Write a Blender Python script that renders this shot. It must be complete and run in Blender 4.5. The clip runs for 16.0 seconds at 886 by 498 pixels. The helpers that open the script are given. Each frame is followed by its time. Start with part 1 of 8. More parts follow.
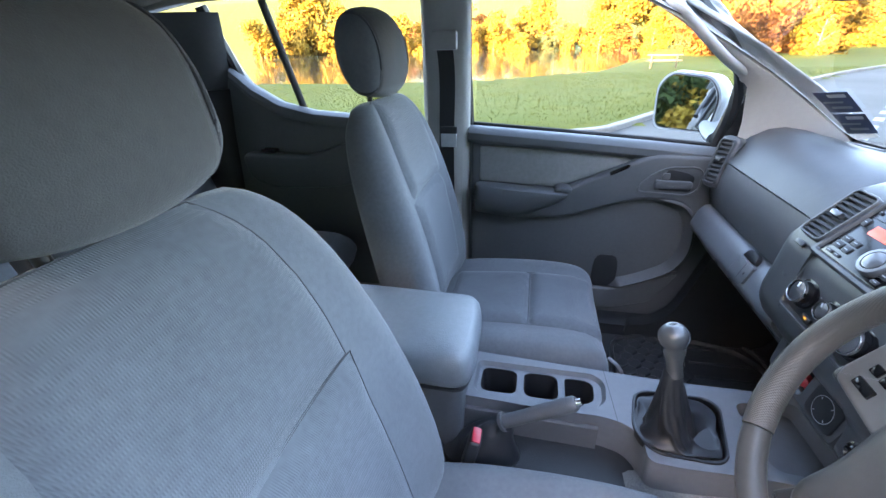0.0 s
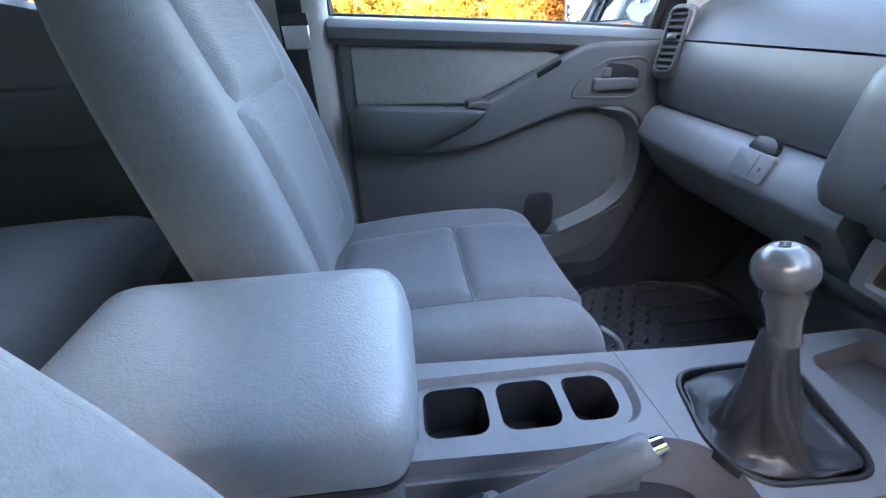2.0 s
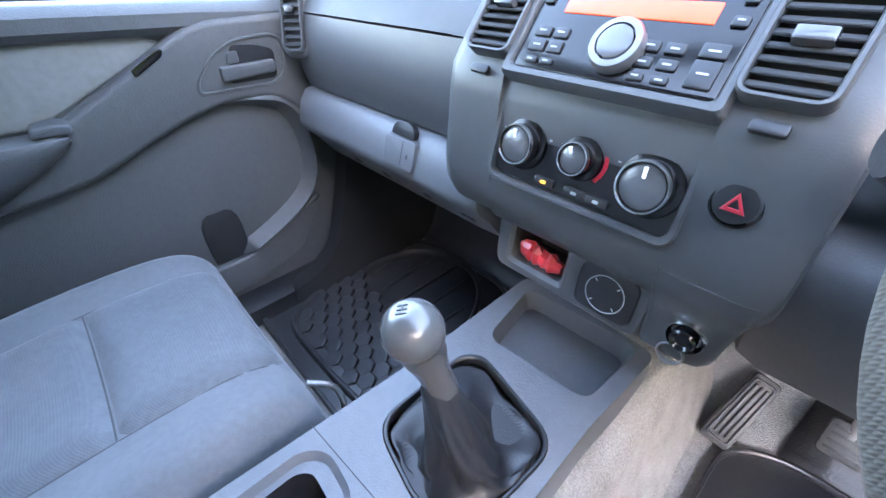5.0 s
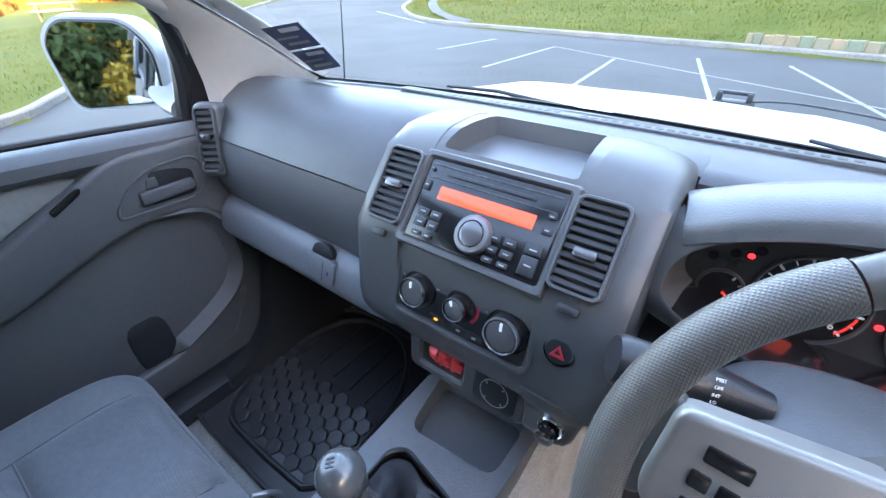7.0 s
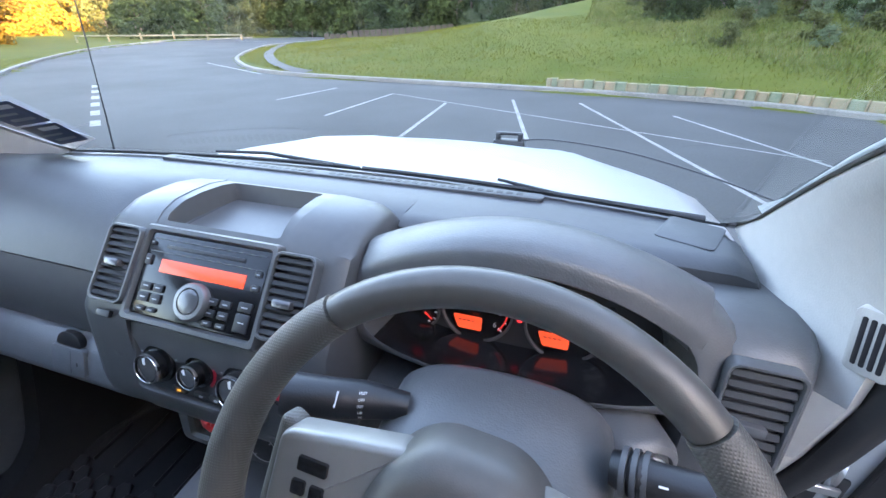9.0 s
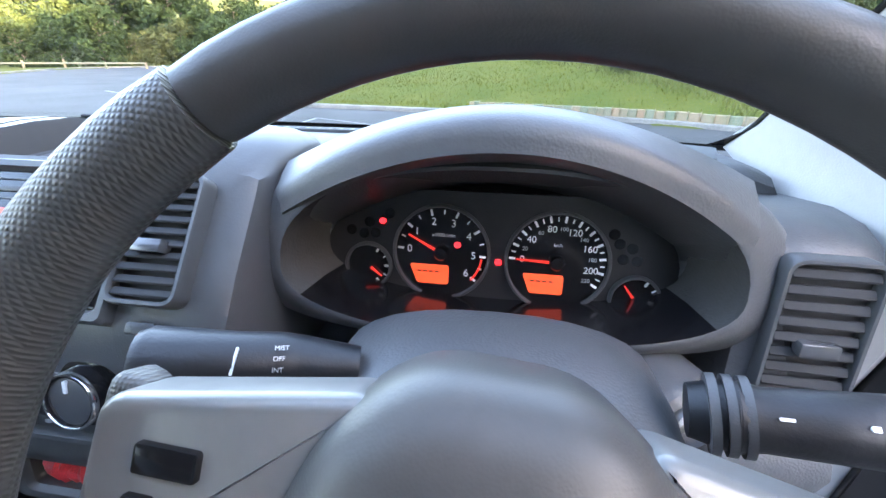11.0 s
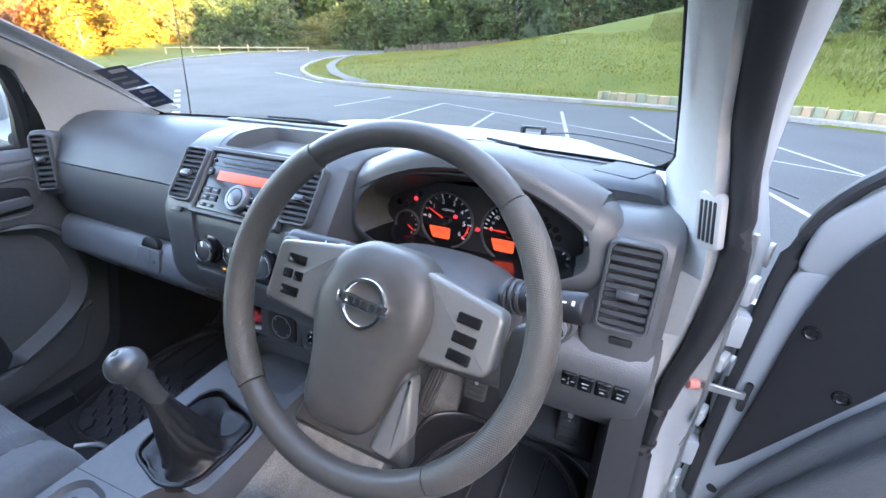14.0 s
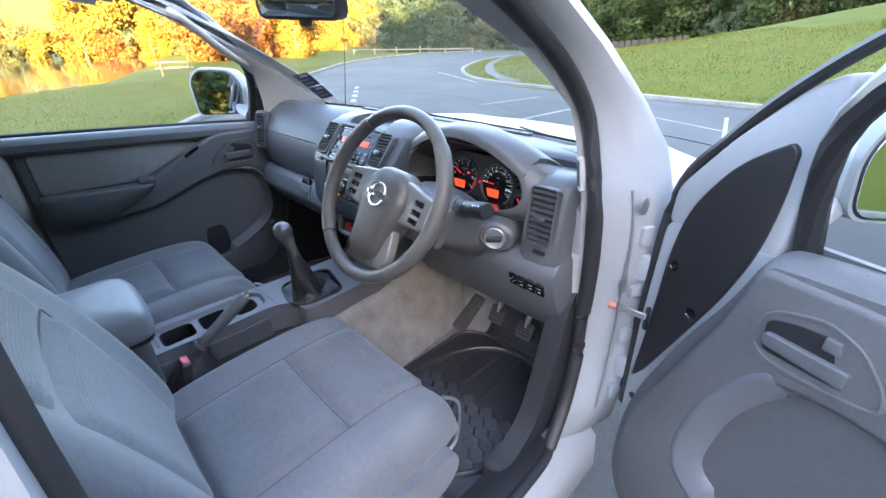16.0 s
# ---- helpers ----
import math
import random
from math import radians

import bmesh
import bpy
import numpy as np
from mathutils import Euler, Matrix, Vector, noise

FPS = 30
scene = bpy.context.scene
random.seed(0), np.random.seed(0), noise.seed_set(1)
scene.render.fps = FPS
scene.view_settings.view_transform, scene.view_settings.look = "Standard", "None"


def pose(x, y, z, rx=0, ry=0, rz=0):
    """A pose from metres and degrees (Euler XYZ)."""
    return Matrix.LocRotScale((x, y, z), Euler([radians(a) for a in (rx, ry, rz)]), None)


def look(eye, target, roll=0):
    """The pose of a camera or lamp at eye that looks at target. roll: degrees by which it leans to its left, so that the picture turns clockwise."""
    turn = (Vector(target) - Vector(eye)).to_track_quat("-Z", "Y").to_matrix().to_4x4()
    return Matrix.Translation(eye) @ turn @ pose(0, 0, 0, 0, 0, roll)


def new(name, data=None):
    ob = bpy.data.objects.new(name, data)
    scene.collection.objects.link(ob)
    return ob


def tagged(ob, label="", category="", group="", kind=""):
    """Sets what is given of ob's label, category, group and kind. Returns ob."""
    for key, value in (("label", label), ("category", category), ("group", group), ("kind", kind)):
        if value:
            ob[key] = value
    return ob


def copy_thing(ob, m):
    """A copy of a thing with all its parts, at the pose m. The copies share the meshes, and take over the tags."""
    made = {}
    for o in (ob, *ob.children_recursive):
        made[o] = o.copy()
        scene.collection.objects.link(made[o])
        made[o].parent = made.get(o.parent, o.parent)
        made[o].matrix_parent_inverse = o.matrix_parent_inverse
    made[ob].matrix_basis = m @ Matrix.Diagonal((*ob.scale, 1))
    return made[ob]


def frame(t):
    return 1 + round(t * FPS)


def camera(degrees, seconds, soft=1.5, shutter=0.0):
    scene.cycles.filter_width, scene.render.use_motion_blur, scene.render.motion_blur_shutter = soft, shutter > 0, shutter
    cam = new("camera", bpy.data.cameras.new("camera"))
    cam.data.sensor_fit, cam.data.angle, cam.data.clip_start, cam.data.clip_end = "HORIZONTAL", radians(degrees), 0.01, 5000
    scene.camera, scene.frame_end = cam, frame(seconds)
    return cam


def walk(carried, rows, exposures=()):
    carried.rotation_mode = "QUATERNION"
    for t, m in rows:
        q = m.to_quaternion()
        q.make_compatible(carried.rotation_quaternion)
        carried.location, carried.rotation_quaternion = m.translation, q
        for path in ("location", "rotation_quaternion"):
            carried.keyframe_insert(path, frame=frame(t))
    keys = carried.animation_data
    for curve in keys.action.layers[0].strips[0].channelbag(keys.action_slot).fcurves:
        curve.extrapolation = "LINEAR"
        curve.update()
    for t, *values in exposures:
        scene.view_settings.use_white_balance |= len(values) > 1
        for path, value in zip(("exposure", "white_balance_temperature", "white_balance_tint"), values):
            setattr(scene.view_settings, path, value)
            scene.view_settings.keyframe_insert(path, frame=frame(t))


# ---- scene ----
cam = camera(93.8, 16.0)
PATH = [
    (0, (0.661, 0.128, 1.524), (-1.084, -0.259, 0.627), -1.2),
    (0.5, (0.505, 0.123, 1.447), (-1.257, -0.222, 0.566), -1.2),
    (1, (0.406, 0.117, 1.388), (-1.368, -0.111, 0.492), -1.9),
    (1.5, (0.338, 0.086, 1.323), (-1.435, 0.031, 0.4), -2.1),
    (2, (0.297, 0.057, 1.264), (-1.442, 0.204, 0.286), -2.3),
    (2.5, (0.269, 0.056, 1.225), (-1.401, 0.393, 0.178), -2.9),
    (3, (0.254, 0.06, 1.228), (-1.324, 0.572, 0.111), -2.9),
    (3.5, (0.228, 0.111, 1.225), (-1.255, 0.782, 0.063), -2.9),
    (4, (0.212, 0.179, 1.226), (-1.178, 0.994, 0.041), -2.9),
    (4.5, (0.199, 0.231, 1.252), (-1.1, 1.174, 0.059), -2.8),
    (5, (0.196, 0.268, 1.297), (-1.021, 1.32, 0.109), -2.6),
    (5.2, (0.194, 0.276, 1.312), (-0.997, 1.361, 0.127), -2.7),
    (7.3, (0.258, 0.292, 1.507), (-0.72, 1.643, 0.403), -1.3),
    (7.5, (0.285, 0.298, 1.522), (-0.659, 1.682, 0.429), -1.2),
    (8, (0.355, 0.317, 1.533), (-0.474, 1.795, 0.471), -0.9),
    (8.5, (0.412, 0.33, 1.532), (-0.275, 1.909, 0.515), -0.5),
    (9, (0.429, 0.336, 1.522), (-0.114, 2.0, 0.555), -0.2),
    (9.5, (0.42, 0.336, 1.484), (-0.001, 2.064, 0.569), 0.1),
    (9.7, (0.408, 0.334, 1.455), (0.024, 2.083, 0.563), 0.2),
    (11.8, (0.387, 0.432, 1.364), (0.153, 2.235, 0.530), 0.7),
    (12, (0.388, 0.421, 1.368), (0.153, 2.228, 0.543), 0.8),
    (12.5, (0.417, 0.361, 1.393), (0.162, 2.15, 0.538), 0.8),
    (13, (0.461, 0.298, 1.423), (0.095, 2.054, 0.539), 0.6),
    (13.5, (0.519, 0.241, 1.444), (-0.015, 1.943, 0.539), 0.4),
    (14, (0.603, 0.181, 1.467), (-0.149, 1.792, 0.551), 0.1),
    (14.5, (0.708, 0.108, 1.511), (-0.271, 1.593, 0.596), -0.4),
    (15, (0.84, 0.075, 1.529), (-0.306, 1.435, 0.615), -1.0),
    (15.5, (0.953, 0.042, 1.531), (-0.285, 1.322, 0.621), -1.2),
    (16, (1.056, -0.011, 1.514), (-0.222, 1.228, 0.603), -1.3),
]
walk(cam, [(t, look(eye, target, roll)) for t, eye, target, roll in PATH],
     exposures=[(t, ev, 7050, 22) for t, ev in ((0, 5.15), (1, 5.35), (2.5, 5.65), (4, 6.05), (5, 6.15), (7.3, 5.0), (8.2, 4.75), (9, 4.68), (12, 5.2), (12.6, 5.05), (13.2, 4.95), (14, 5.05), (16, 4.75))])

# ---------------------------------------------------------------- light
G = -0.10                      # height of the car park under the cab floor's datum
world = bpy.data.worlds.new("evening_sky")
scene.world = world
world.use_nodes = True
wn = world.node_tree.nodes
sky = wn.new("ShaderNodeTexSky")
sky.sky_type = 'NISHITA'
sky.sun_disc = False
SUN_ELEV, SUN_AZ = radians(11), radians(118)      # azimuth clockwise from +y
sky.sun_elevation, sky.sun_rotation = SUN_ELEV, SUN_AZ
sky.air_density, sky.dust_density, sky.ozone_density = 1.0, 2.0, 1.5
wn["Background"].inputs["Strength"].default_value = 0.15
world.node_tree.links.new(sky.outputs[0], wn["Background"].inputs[0])
sun = new("sun", bpy.data.lights.new("sun", 'SUN'))
sun.data.energy, sun.data.angle, sun.data.color = 2.9, radians(0.5), (1.0, 0.74, 0.45)
sun.matrix_basis = look((math.sin(SUN_AZ) * 50, math.cos(SUN_AZ) * 50, 50 * math.tan(SUN_ELEV)), (0, 0, 0))


# ---------------------------------------------------------------- materials
def mat(name, col, rough=0.5, metal=0.0, grain=0, bump=0.1, var=0.12, vscale=6.0, coat=0.0, kind="noise", col2=None, cscale=None):
    """A surface with a colour that varies at two scales and a fine relief."""
    m = bpy.data.materials.new(name)
    m.use_nodes = True
    n, l = m.node_tree.nodes, m.node_tree.links
    b = n["Principled BSDF"]
    b.inputs["Metallic"].default_value = metal
    b.inputs["Coat Weight"].default_value = coat
    co = n.new("ShaderNodeTexCoord").outputs["Object"]
    big = n.new("ShaderNodeTexNoise")
    big.inputs["Scale"].default_value, big.inputs["Detail"].default_value = vscale, 5
    l.new(co, big.inputs["Vector"])
    fine = n.new("ShaderNodeTexNoise")
    fine.inputs["Scale"].default_value, fine.inputs["Detail"].default_value = cscale or vscale * 14, 3
    l.new(co, fine.inputs["Vector"])
    add = n.new("ShaderNodeMath")
    add.operation = 'ADD'
    l.new(big.outputs["Fac"], add.inputs[0])
    l.new(fine.outputs["Fac"], add.inputs[1])
    ramp = n.new("ShaderNodeMapRange")
    ramp.inputs["From Min"].default_value, ramp.inputs["From Max"].default_value = 0.65, 1.35
    l.new(add.outputs[0], ramp.inputs["Value"])
    mix = n.new("ShaderNodeMix")
    mix.data_type = 'RGBA'
    c2 = col2 or tuple(c * (1 - var) for c in col)
    c1 = col if col2 else tuple(min(1, c * (1 + var)) for c in col)
    mix.inputs["A"].default_value, mix.inputs["B"].default_value = (*c1, 1), (*c2, 1)
    l.new(ramp.outputs[0], mix.inputs["Factor"])
    l.new(mix.outputs["Result"], b.inputs["Base Color"])
    rr = n.new("ShaderNodeMapRange")
    rr.inputs["To Min"].default_value, rr.inputs["To Max"].default_value = max(0.02, rough * 0.85), min(1, rough * 1.15)
    l.new(big.outputs["Fac"], rr.inputs["Value"])
    l.new(rr.outputs[0], b.inputs["Roughness"])
    if grain:
        if kind == "leather":
            g = n.new("ShaderNodeTexVoronoi")
            g.feature = 'SMOOTH_F1'
            g.inputs["Scale"].default_value = grain
            out = g.outputs["Distance"]
            l.new(co, g.inputs["Vector"])
        elif kind == "rib":
            g = n.new("ShaderNodeTexWave")
            g.wave_type, g.bands_direction = 'BANDS', 'DIAGONAL'
            g.inputs["Scale"].default_value, g.inputs["Distortion"].default_value = grain, 0.15
            out = g.outputs["Fac"]
            l.new(co, g.inputs["Vector"])
        elif kind == "knit":
            w = n.new("ShaderNodeTexWave")
            w.wave_type, w.bands_direction = 'BANDS', 'X'
            w.inputs["Scale"].default_value, w.inputs["Distortion"].default_value = grain, 0.6
            w2 = n.new("ShaderNodeTexWave")
            w2.wave_type, w2.bands_direction = 'BANDS', 'X'
            w2.inputs["Scale"].default_value, w2.inputs["Distortion"].default_value = grain * 0.7, 0.3
            l.new(co, w.inputs["Vector"])
            sep, com, plus = n.new("ShaderNodeSeparateXYZ"), n.new("ShaderNodeCombineXYZ"), n.new("ShaderNodeMath")
            l.new(co, sep.inputs[0])
            l.new(sep.outputs["Y"], plus.inputs[0])
            l.new(sep.outputs["Z"], plus.inputs[1])
            l.new(plus.outputs[0], com.inputs["X"])
            l.new(sep.outputs["X"], com.inputs["Y"])
            l.new(com.outputs[0], w2.inputs["Vector"])
            mm = n.new("ShaderNodeMath")
            mm.operation = 'MULTIPLY'
            l.new(w.outputs["Fac"], mm.inputs[0])
            l.new(w2.outputs["Fac"], mm.inputs[1])
            out = mm.outputs[0]
        else:
            g = n.new("ShaderNodeTexNoise")
            g.inputs["Scale"].default_value, g.inputs["Detail"].default_value = grain, 3
            out = g.outputs["Fac"]
            l.new(co, g.inputs["Vector"])
        bu = n.new("ShaderNodeBump")
        bu.inputs["Strength"].default_value, bu.inputs["Distance"].default_value = bump, 0.002
        l.new(out, bu.inputs["Height"])
        l.new(bu.outputs[0], b.inputs["Normal"])
    return m


def glow(name, col, strength, base=(0.02, 0.02, 0.02)):
    m = mat(name, base, 0.3)
    b = m.node_tree.nodes["Principled BSDF"]
    b.inputs["Emission Color"].default_value = (*col, 1)
    b.inputs["Emission Strength"].default_value = strength
    return m


def glass(name, tint=(0.95, 0.975, 0.965)):
    m = bpy.data.materials.new(name)
    m.use_nodes = True
    n, l = m.node_tree.nodes, m.node_tree.links
    n.remove(n["Principled BSDF"])
    t, g, x = n.new("ShaderNodeBsdfTransparent"), n.new("ShaderNodeBsdfGlossy"), n.new("ShaderNodeMixShader")
    t.inputs[0].default_value = (*tint, 1)
    g.inputs["Roughness"].default_value = 0.01
    f = n.new("ShaderNodeLayerWeight")
    p = n.new("ShaderNodeMath")
    p.operation = 'POWER'
    p.inputs[1].default_value = 5.0
    l.new(f.outputs["Facing"], p.inputs[0])
    a = n.new("ShaderNodeMath")
    a.operation = 'MULTIPLY_ADD'
    a.inputs[1].default_value, a.inputs[2].default_value = 0.6, 0.035
    l.new(p.outputs[0], a.inputs[0])
    l.new(a.outputs[0], x.inputs[0])
    l.new(t.outputs[0], x.inputs[1])
    l.new(g.outputs[0], x.inputs[2])
    l.new(x.outputs[0], n["Material Output"].inputs["Surface"])
    return m


M_DASH = mat("dash_plastic", (0.080, 0.081, 0.084), 0.42, grain=520, bump=0.12, kind="leather", var=0.08)
M_TOP = mat("dash_top_plastic", (0.046, 0.048, 0.052), 0.5, grain=520, bump=0.12, kind="leather", var=0.08)
M_LOW = mat("lower_plastic", (0.085, 0.088, 0.094), 0.5, grain=500, bump=0.2, kind="leather", var=0.08)
M_STACK = mat("stack_plastic", (0.066, 0.068, 0.071), 0.4, grain=600, bump=0.1, var=0.06)
M_CONS = mat("console_plastic", (0.118, 0.124, 0.135), 0.42, grain=500, bump=0.15, kind="leather", var=0.08)
M_LID = mat("armrest_vinyl", (0.17, 0.185, 0.20), 0.42, grain=420, bump=0.22, kind="leather", var=0.08)
M_DOOR = mat("door_plastic", (0.094, 0.096, 0.100), 0.48, grain=450, bump=0.3, kind="leather", var=0.08)
M_DOORCLOTH = mat("door_cloth", (0.255, 0.248, 0.24), 0.85, grain=900, bump=0.4, var=0.12)
M_DARK = mat("dark_plastic", (0.015, 0.015, 0.017), 0.4, grain=500, bump=0.1)
M_SLAT = mat("slat_plastic", (0.034, 0.035, 0.037), 0.7, grain=500, bump=0.1)
M_LINING = mat("hood_lining_plastic", (0.070, 0.068, 0.066), 0.8, grain=420, bump=0.25, kind="leather", var=0.08)
M_TRIM = mat("sill_plastic", (0.024, 0.0245, 0.026), 0.45, grain=500, bump=0.2, kind="leather", var=0.1)
M_BLACK = mat("piano_black", (0.008, 0.008, 0.009), 0.16, var=0.2)
M_FAB = mat("seat_cloth", (0.134, 0.142, 0.152), 0.9, grain=700, bump=0.35, var=0.12, vscale=9)
M_KNIT = mat("seat_knit", (0.119, 0.127, 0.138), 0.92, grain=125, bump=0.30, kind="knit", var=0.14, vscale=8)
# seam thread, darkened to carry the shade of the crease it lies in
M_SEAM = mat("seam_thread_and_shade", (0.062, 0.064, 0.068), 0.9, grain=700, bump=0.3)
M_SEATDARK = mat("seat_back_cloth", (0.10, 0.10, 0.105), 0.92, grain=700, bump=0.4)
M_LEATHER = mat("wheel_leather", (0.066, 0.061, 0.056), 0.36, grain=1300, bump=0.05, kind="leather")
M_PAD = mat("pad_vinyl", (0.068, 0.064, 0.060), 0.42, grain=900, bump=0.05, kind="leather")
M_PERF = mat("wheel_grip", (0.078, 0.071, 0.064), 0.40, grain=170, bump=0.28, kind="knit", var=0.10)
M_BOOT = mat("boot_leather", (0.022, 0.022, 0.025), 0.42, grain=420, bump=0.10, kind="leather")
M_SILVER = mat("silver_trim", (0.20, 0.20, 0.205), 0.35, metal=0.6, var=0.06)
M_SPOKE = mat("spoke_grey", (0.21, 0.205, 0.195), 0.34, metal=0.35, var=0.05)
M_CHROME = mat("chrome", (0.8, 0.8, 0.8), 0.08, metal=1.0, var=0.03)
M_CAP = mat("knob_grey", (0.13, 0.13, 0.135), 0.22, metal=0.5, var=0.06)
M_HEAD = mat("headrest_cloth", (0.10, 0.098, 0.096), 0.92, grain=700, bump=0.35, var=0.1)
M_KNOB = mat("shift_knob", (0.12, 0.12, 0.12), 0.26, metal=0.4, var=0.06)
M_PILLAR = mat("pillar_trim", (0.38, 0.365, 0.345), 0.55, grain=500, bump=0.15, var=0.05)
M_LINER = mat("headliner", (0.45, 0.44, 0.42), 0.95, grain=600, bump=0.3, var=0.06)
M_PAINT = mat("white_paint", (0.30, 0.314, 0.323), 0.40, coat=0.08, var=0.03)
M_RUBBER = mat("rubber", (0.02, 0.02, 0.022), 0.55, grain=200, bump=0.1)
M_MAT = mat("rubber_mat", (0.036, 0.036, 0.039), 0.30, grain=260, bump=0.3)
M_CARPET = mat("carpet", (0.27, 0.258, 0.245), 0.98, grain=420, bump=1.0, var=0.35, vscale=14, cscale=320)
M_DCARPET = mat("dark_carpet", (0.035, 0.035, 0.04), 0.98, grain=420, bump=1.0, var=0.3, vscale=12)
M_BELT = mat("belt_webbing", (0.02, 0.02, 0.022), 0.7, grain=500, bump=0.5)
M_RED = mat("red_plastic", (0.45, 0.02, 0.035), 0.35)
M_SWEET = mat("red_wrapper", (0.6, 0.04, 0.05), 0.3, grain=60, bump=0.6, var=0.4, vscale=60)
M_WHITE = mat("white_print", (0.75, 0.75, 0.75), 0.5)
M_GREYPRINT = mat("grey_print", (0.35, 0.36, 0.37), 0.5)
M_ORANGE = glow("display_orange", (1.0, 0.09, 0.03), 0.045, (0.3, 0.05, 0.02))
M_REDGLOW = glow("warning_red", (1.0, 0.03, 0.04), 0.09)
M_NEEDLE = glow("needle_red", (1.0, 0.05, 0.03), 0.03, (0.5, 0.02, 0.02))
M_AMBER = glow("amber_lamp", (1.0, 0.45, 0.05), 0.06)
M_MIRROR = mat("mirror_glass", (0.85, 0.86, 0.86), 0.02, metal=1.0, var=0.01)
M_GLASS = glass("clear_glass", (0.74, 0.765, 0.755))
M_SCREEN = glass("windscreen_glass", (0.80, 0.825, 0.815))
M_METAL = mat("zinc_metal", (0.5, 0.5, 0.5), 0.4, metal=0.9)
M_PEDAL = mat("pedal_rubber", (0.06, 0.06, 0.06), 0.5, grain=200, bump=0.3)
M_CARD = mat("registration_card", (0.02, 0.04, 0.12), 0.35, var=0.4, vscale=30)


for matt in (M_LINING, M_SLAT):
    matt.node_tree.nodes["Principled BSDF"].inputs["Specular IOR Level"].default_value = 0.2
for cloth in (M_FAB, M_KNIT, M_SEATDARK, M_HEAD, M_DOORCLOTH):
    bsdf = cloth.node_tree.nodes["Principled BSDF"]
    bsdf.inputs["Sheen Weight"].default_value, bsdf.inputs["Sheen Roughness"].default_value = 0.22, 0.45
    bsdf.inputs["Specular IOR Level"].default_value = 0.25


# ---------------------------------------------------------------- building helpers
def part(name, bm, material, parent=None, label="", smooth=True, angle=38, sub=0):
    me = bpy.data.meshes.new(name)
    bmesh.ops.recalc_face_normals(bm, faces=bm.faces)
    bm.to_mesh(me)
    bm.free()
    if smooth:
        me.polygons.foreach_set("use_smooth", [True] * len(me.polygons))
        me.set_sharp_from_angle(angle=radians(angle))
    me.materials.append(material)
    ob = new(name, me)
    if parent:
        ob.parent = parent
        if parent.type == 'EMPTY':
            ob.matrix_parent_inverse = parent.matrix_basis.inverted()
    if sub:
        s = ob.modifiers.new("smooth", 'SUBSURF')
        s.levels = s.render_levels = sub
    if label:
        ob["label"] = label
    return ob


def thing(name, at, label, category, group="", kind=""):
    e = new(name)
    e.empty_display_size = 0.05
    e.matrix_basis = Matrix.Translation(at)
    return tagged(e, label, category, group, kind)


def box(bm, x0, x1, y0, y1, z0, z1, r=0.004, seg=2, m=None):
    vs = bmesh.ops.create_cube(bm, size=1, matrix=Matrix.Translation(((x0 + x1) / 2, (y0 + y1) / 2, (z0 + z1) / 2)) @ Matrix.Diagonal((abs(x1 - x0), abs(y1 - y0), abs(z1 - z0), 1)))["verts"]
    if r:
        es = list({e for v in vs for e in v.link_edges})
        out = bmesh.ops.bevel(bm, geom=es, offset=r, segments=seg, profile=0.5, affect='EDGES', clamp_overlap=True)
        vs = list({v for f in out["faces"] for v in f.verts} | {v for v in vs if v.is_valid})
    if m:
        bmesh.ops.transform(bm, matrix=m, verts=vs)
    return bm


def loft(bm, secs, closed=True, cap=True, ring=False):
    rows = [[bm.verts.new(p) for p in s] for s in secs]
    n = len(rows[0])
    pairs = list(zip(rows, rows[1:])) + ([(rows[-1], rows[0])] if ring else [])
    for a, b in pairs:
        for i in range(n if closed else n - 1):
            j = (i + 1) % n
            bm.faces.new((a[i], a[j], b[j], b[i]))
    if cap and closed and not ring:
        bm.faces.new(rows[0][::-1])
        bm.faces.new(rows[-1])
    return bm


def rrect(w, h, r, n=5):
    """A rounded rectangle round the origin."""
    pts = []
    r = min(r, w / 2 - 1e-4, h / 2 - 1e-4)
    for k, (sx, sy) in enumerate(((1, 1), (-1, 1), (-1, -1), (1, -1))):
        for i in range(n + 1):
            a = radians(90 * k + 90 * i / n)
            pts.append((sx * (w / 2 - r) + r * math.cos(a), sy * (h / 2 - r) + r * math.sin(a)))
    return pts


def circle(r, n=32, sx=1.0, sy=1.0):
    return [(r * sx * math.cos(2 * math.pi * i / n), r * sy * math.sin(2 * math.pi * i / n)) for i in range(n)]


def smooth_poly(pts, r=0.03, n=4):
    """Round the corners of a polygon; r: one radius, or one for each corner."""
    out = []
    k = len(pts)
    for i in range(k):
        p, a, b = Vector(pts[i]), Vector(pts[i - 1]), Vector(pts[(i + 1) % k])
        rr = r[i] if isinstance(r, (list, tuple)) else r
        d = min(rr, (a - p).length * 0.48, (b - p).length * 0.48)
        s, e = p + (a - p).normalized() * d, p + (b - p).normalized() * d
        for j in range(n + 1):
            t = j / n
            q = s * (1 - t) ** 2 + p * 2 * t * (1 - t) + e * t * t
            out.append((q.x, q.y))
    return out


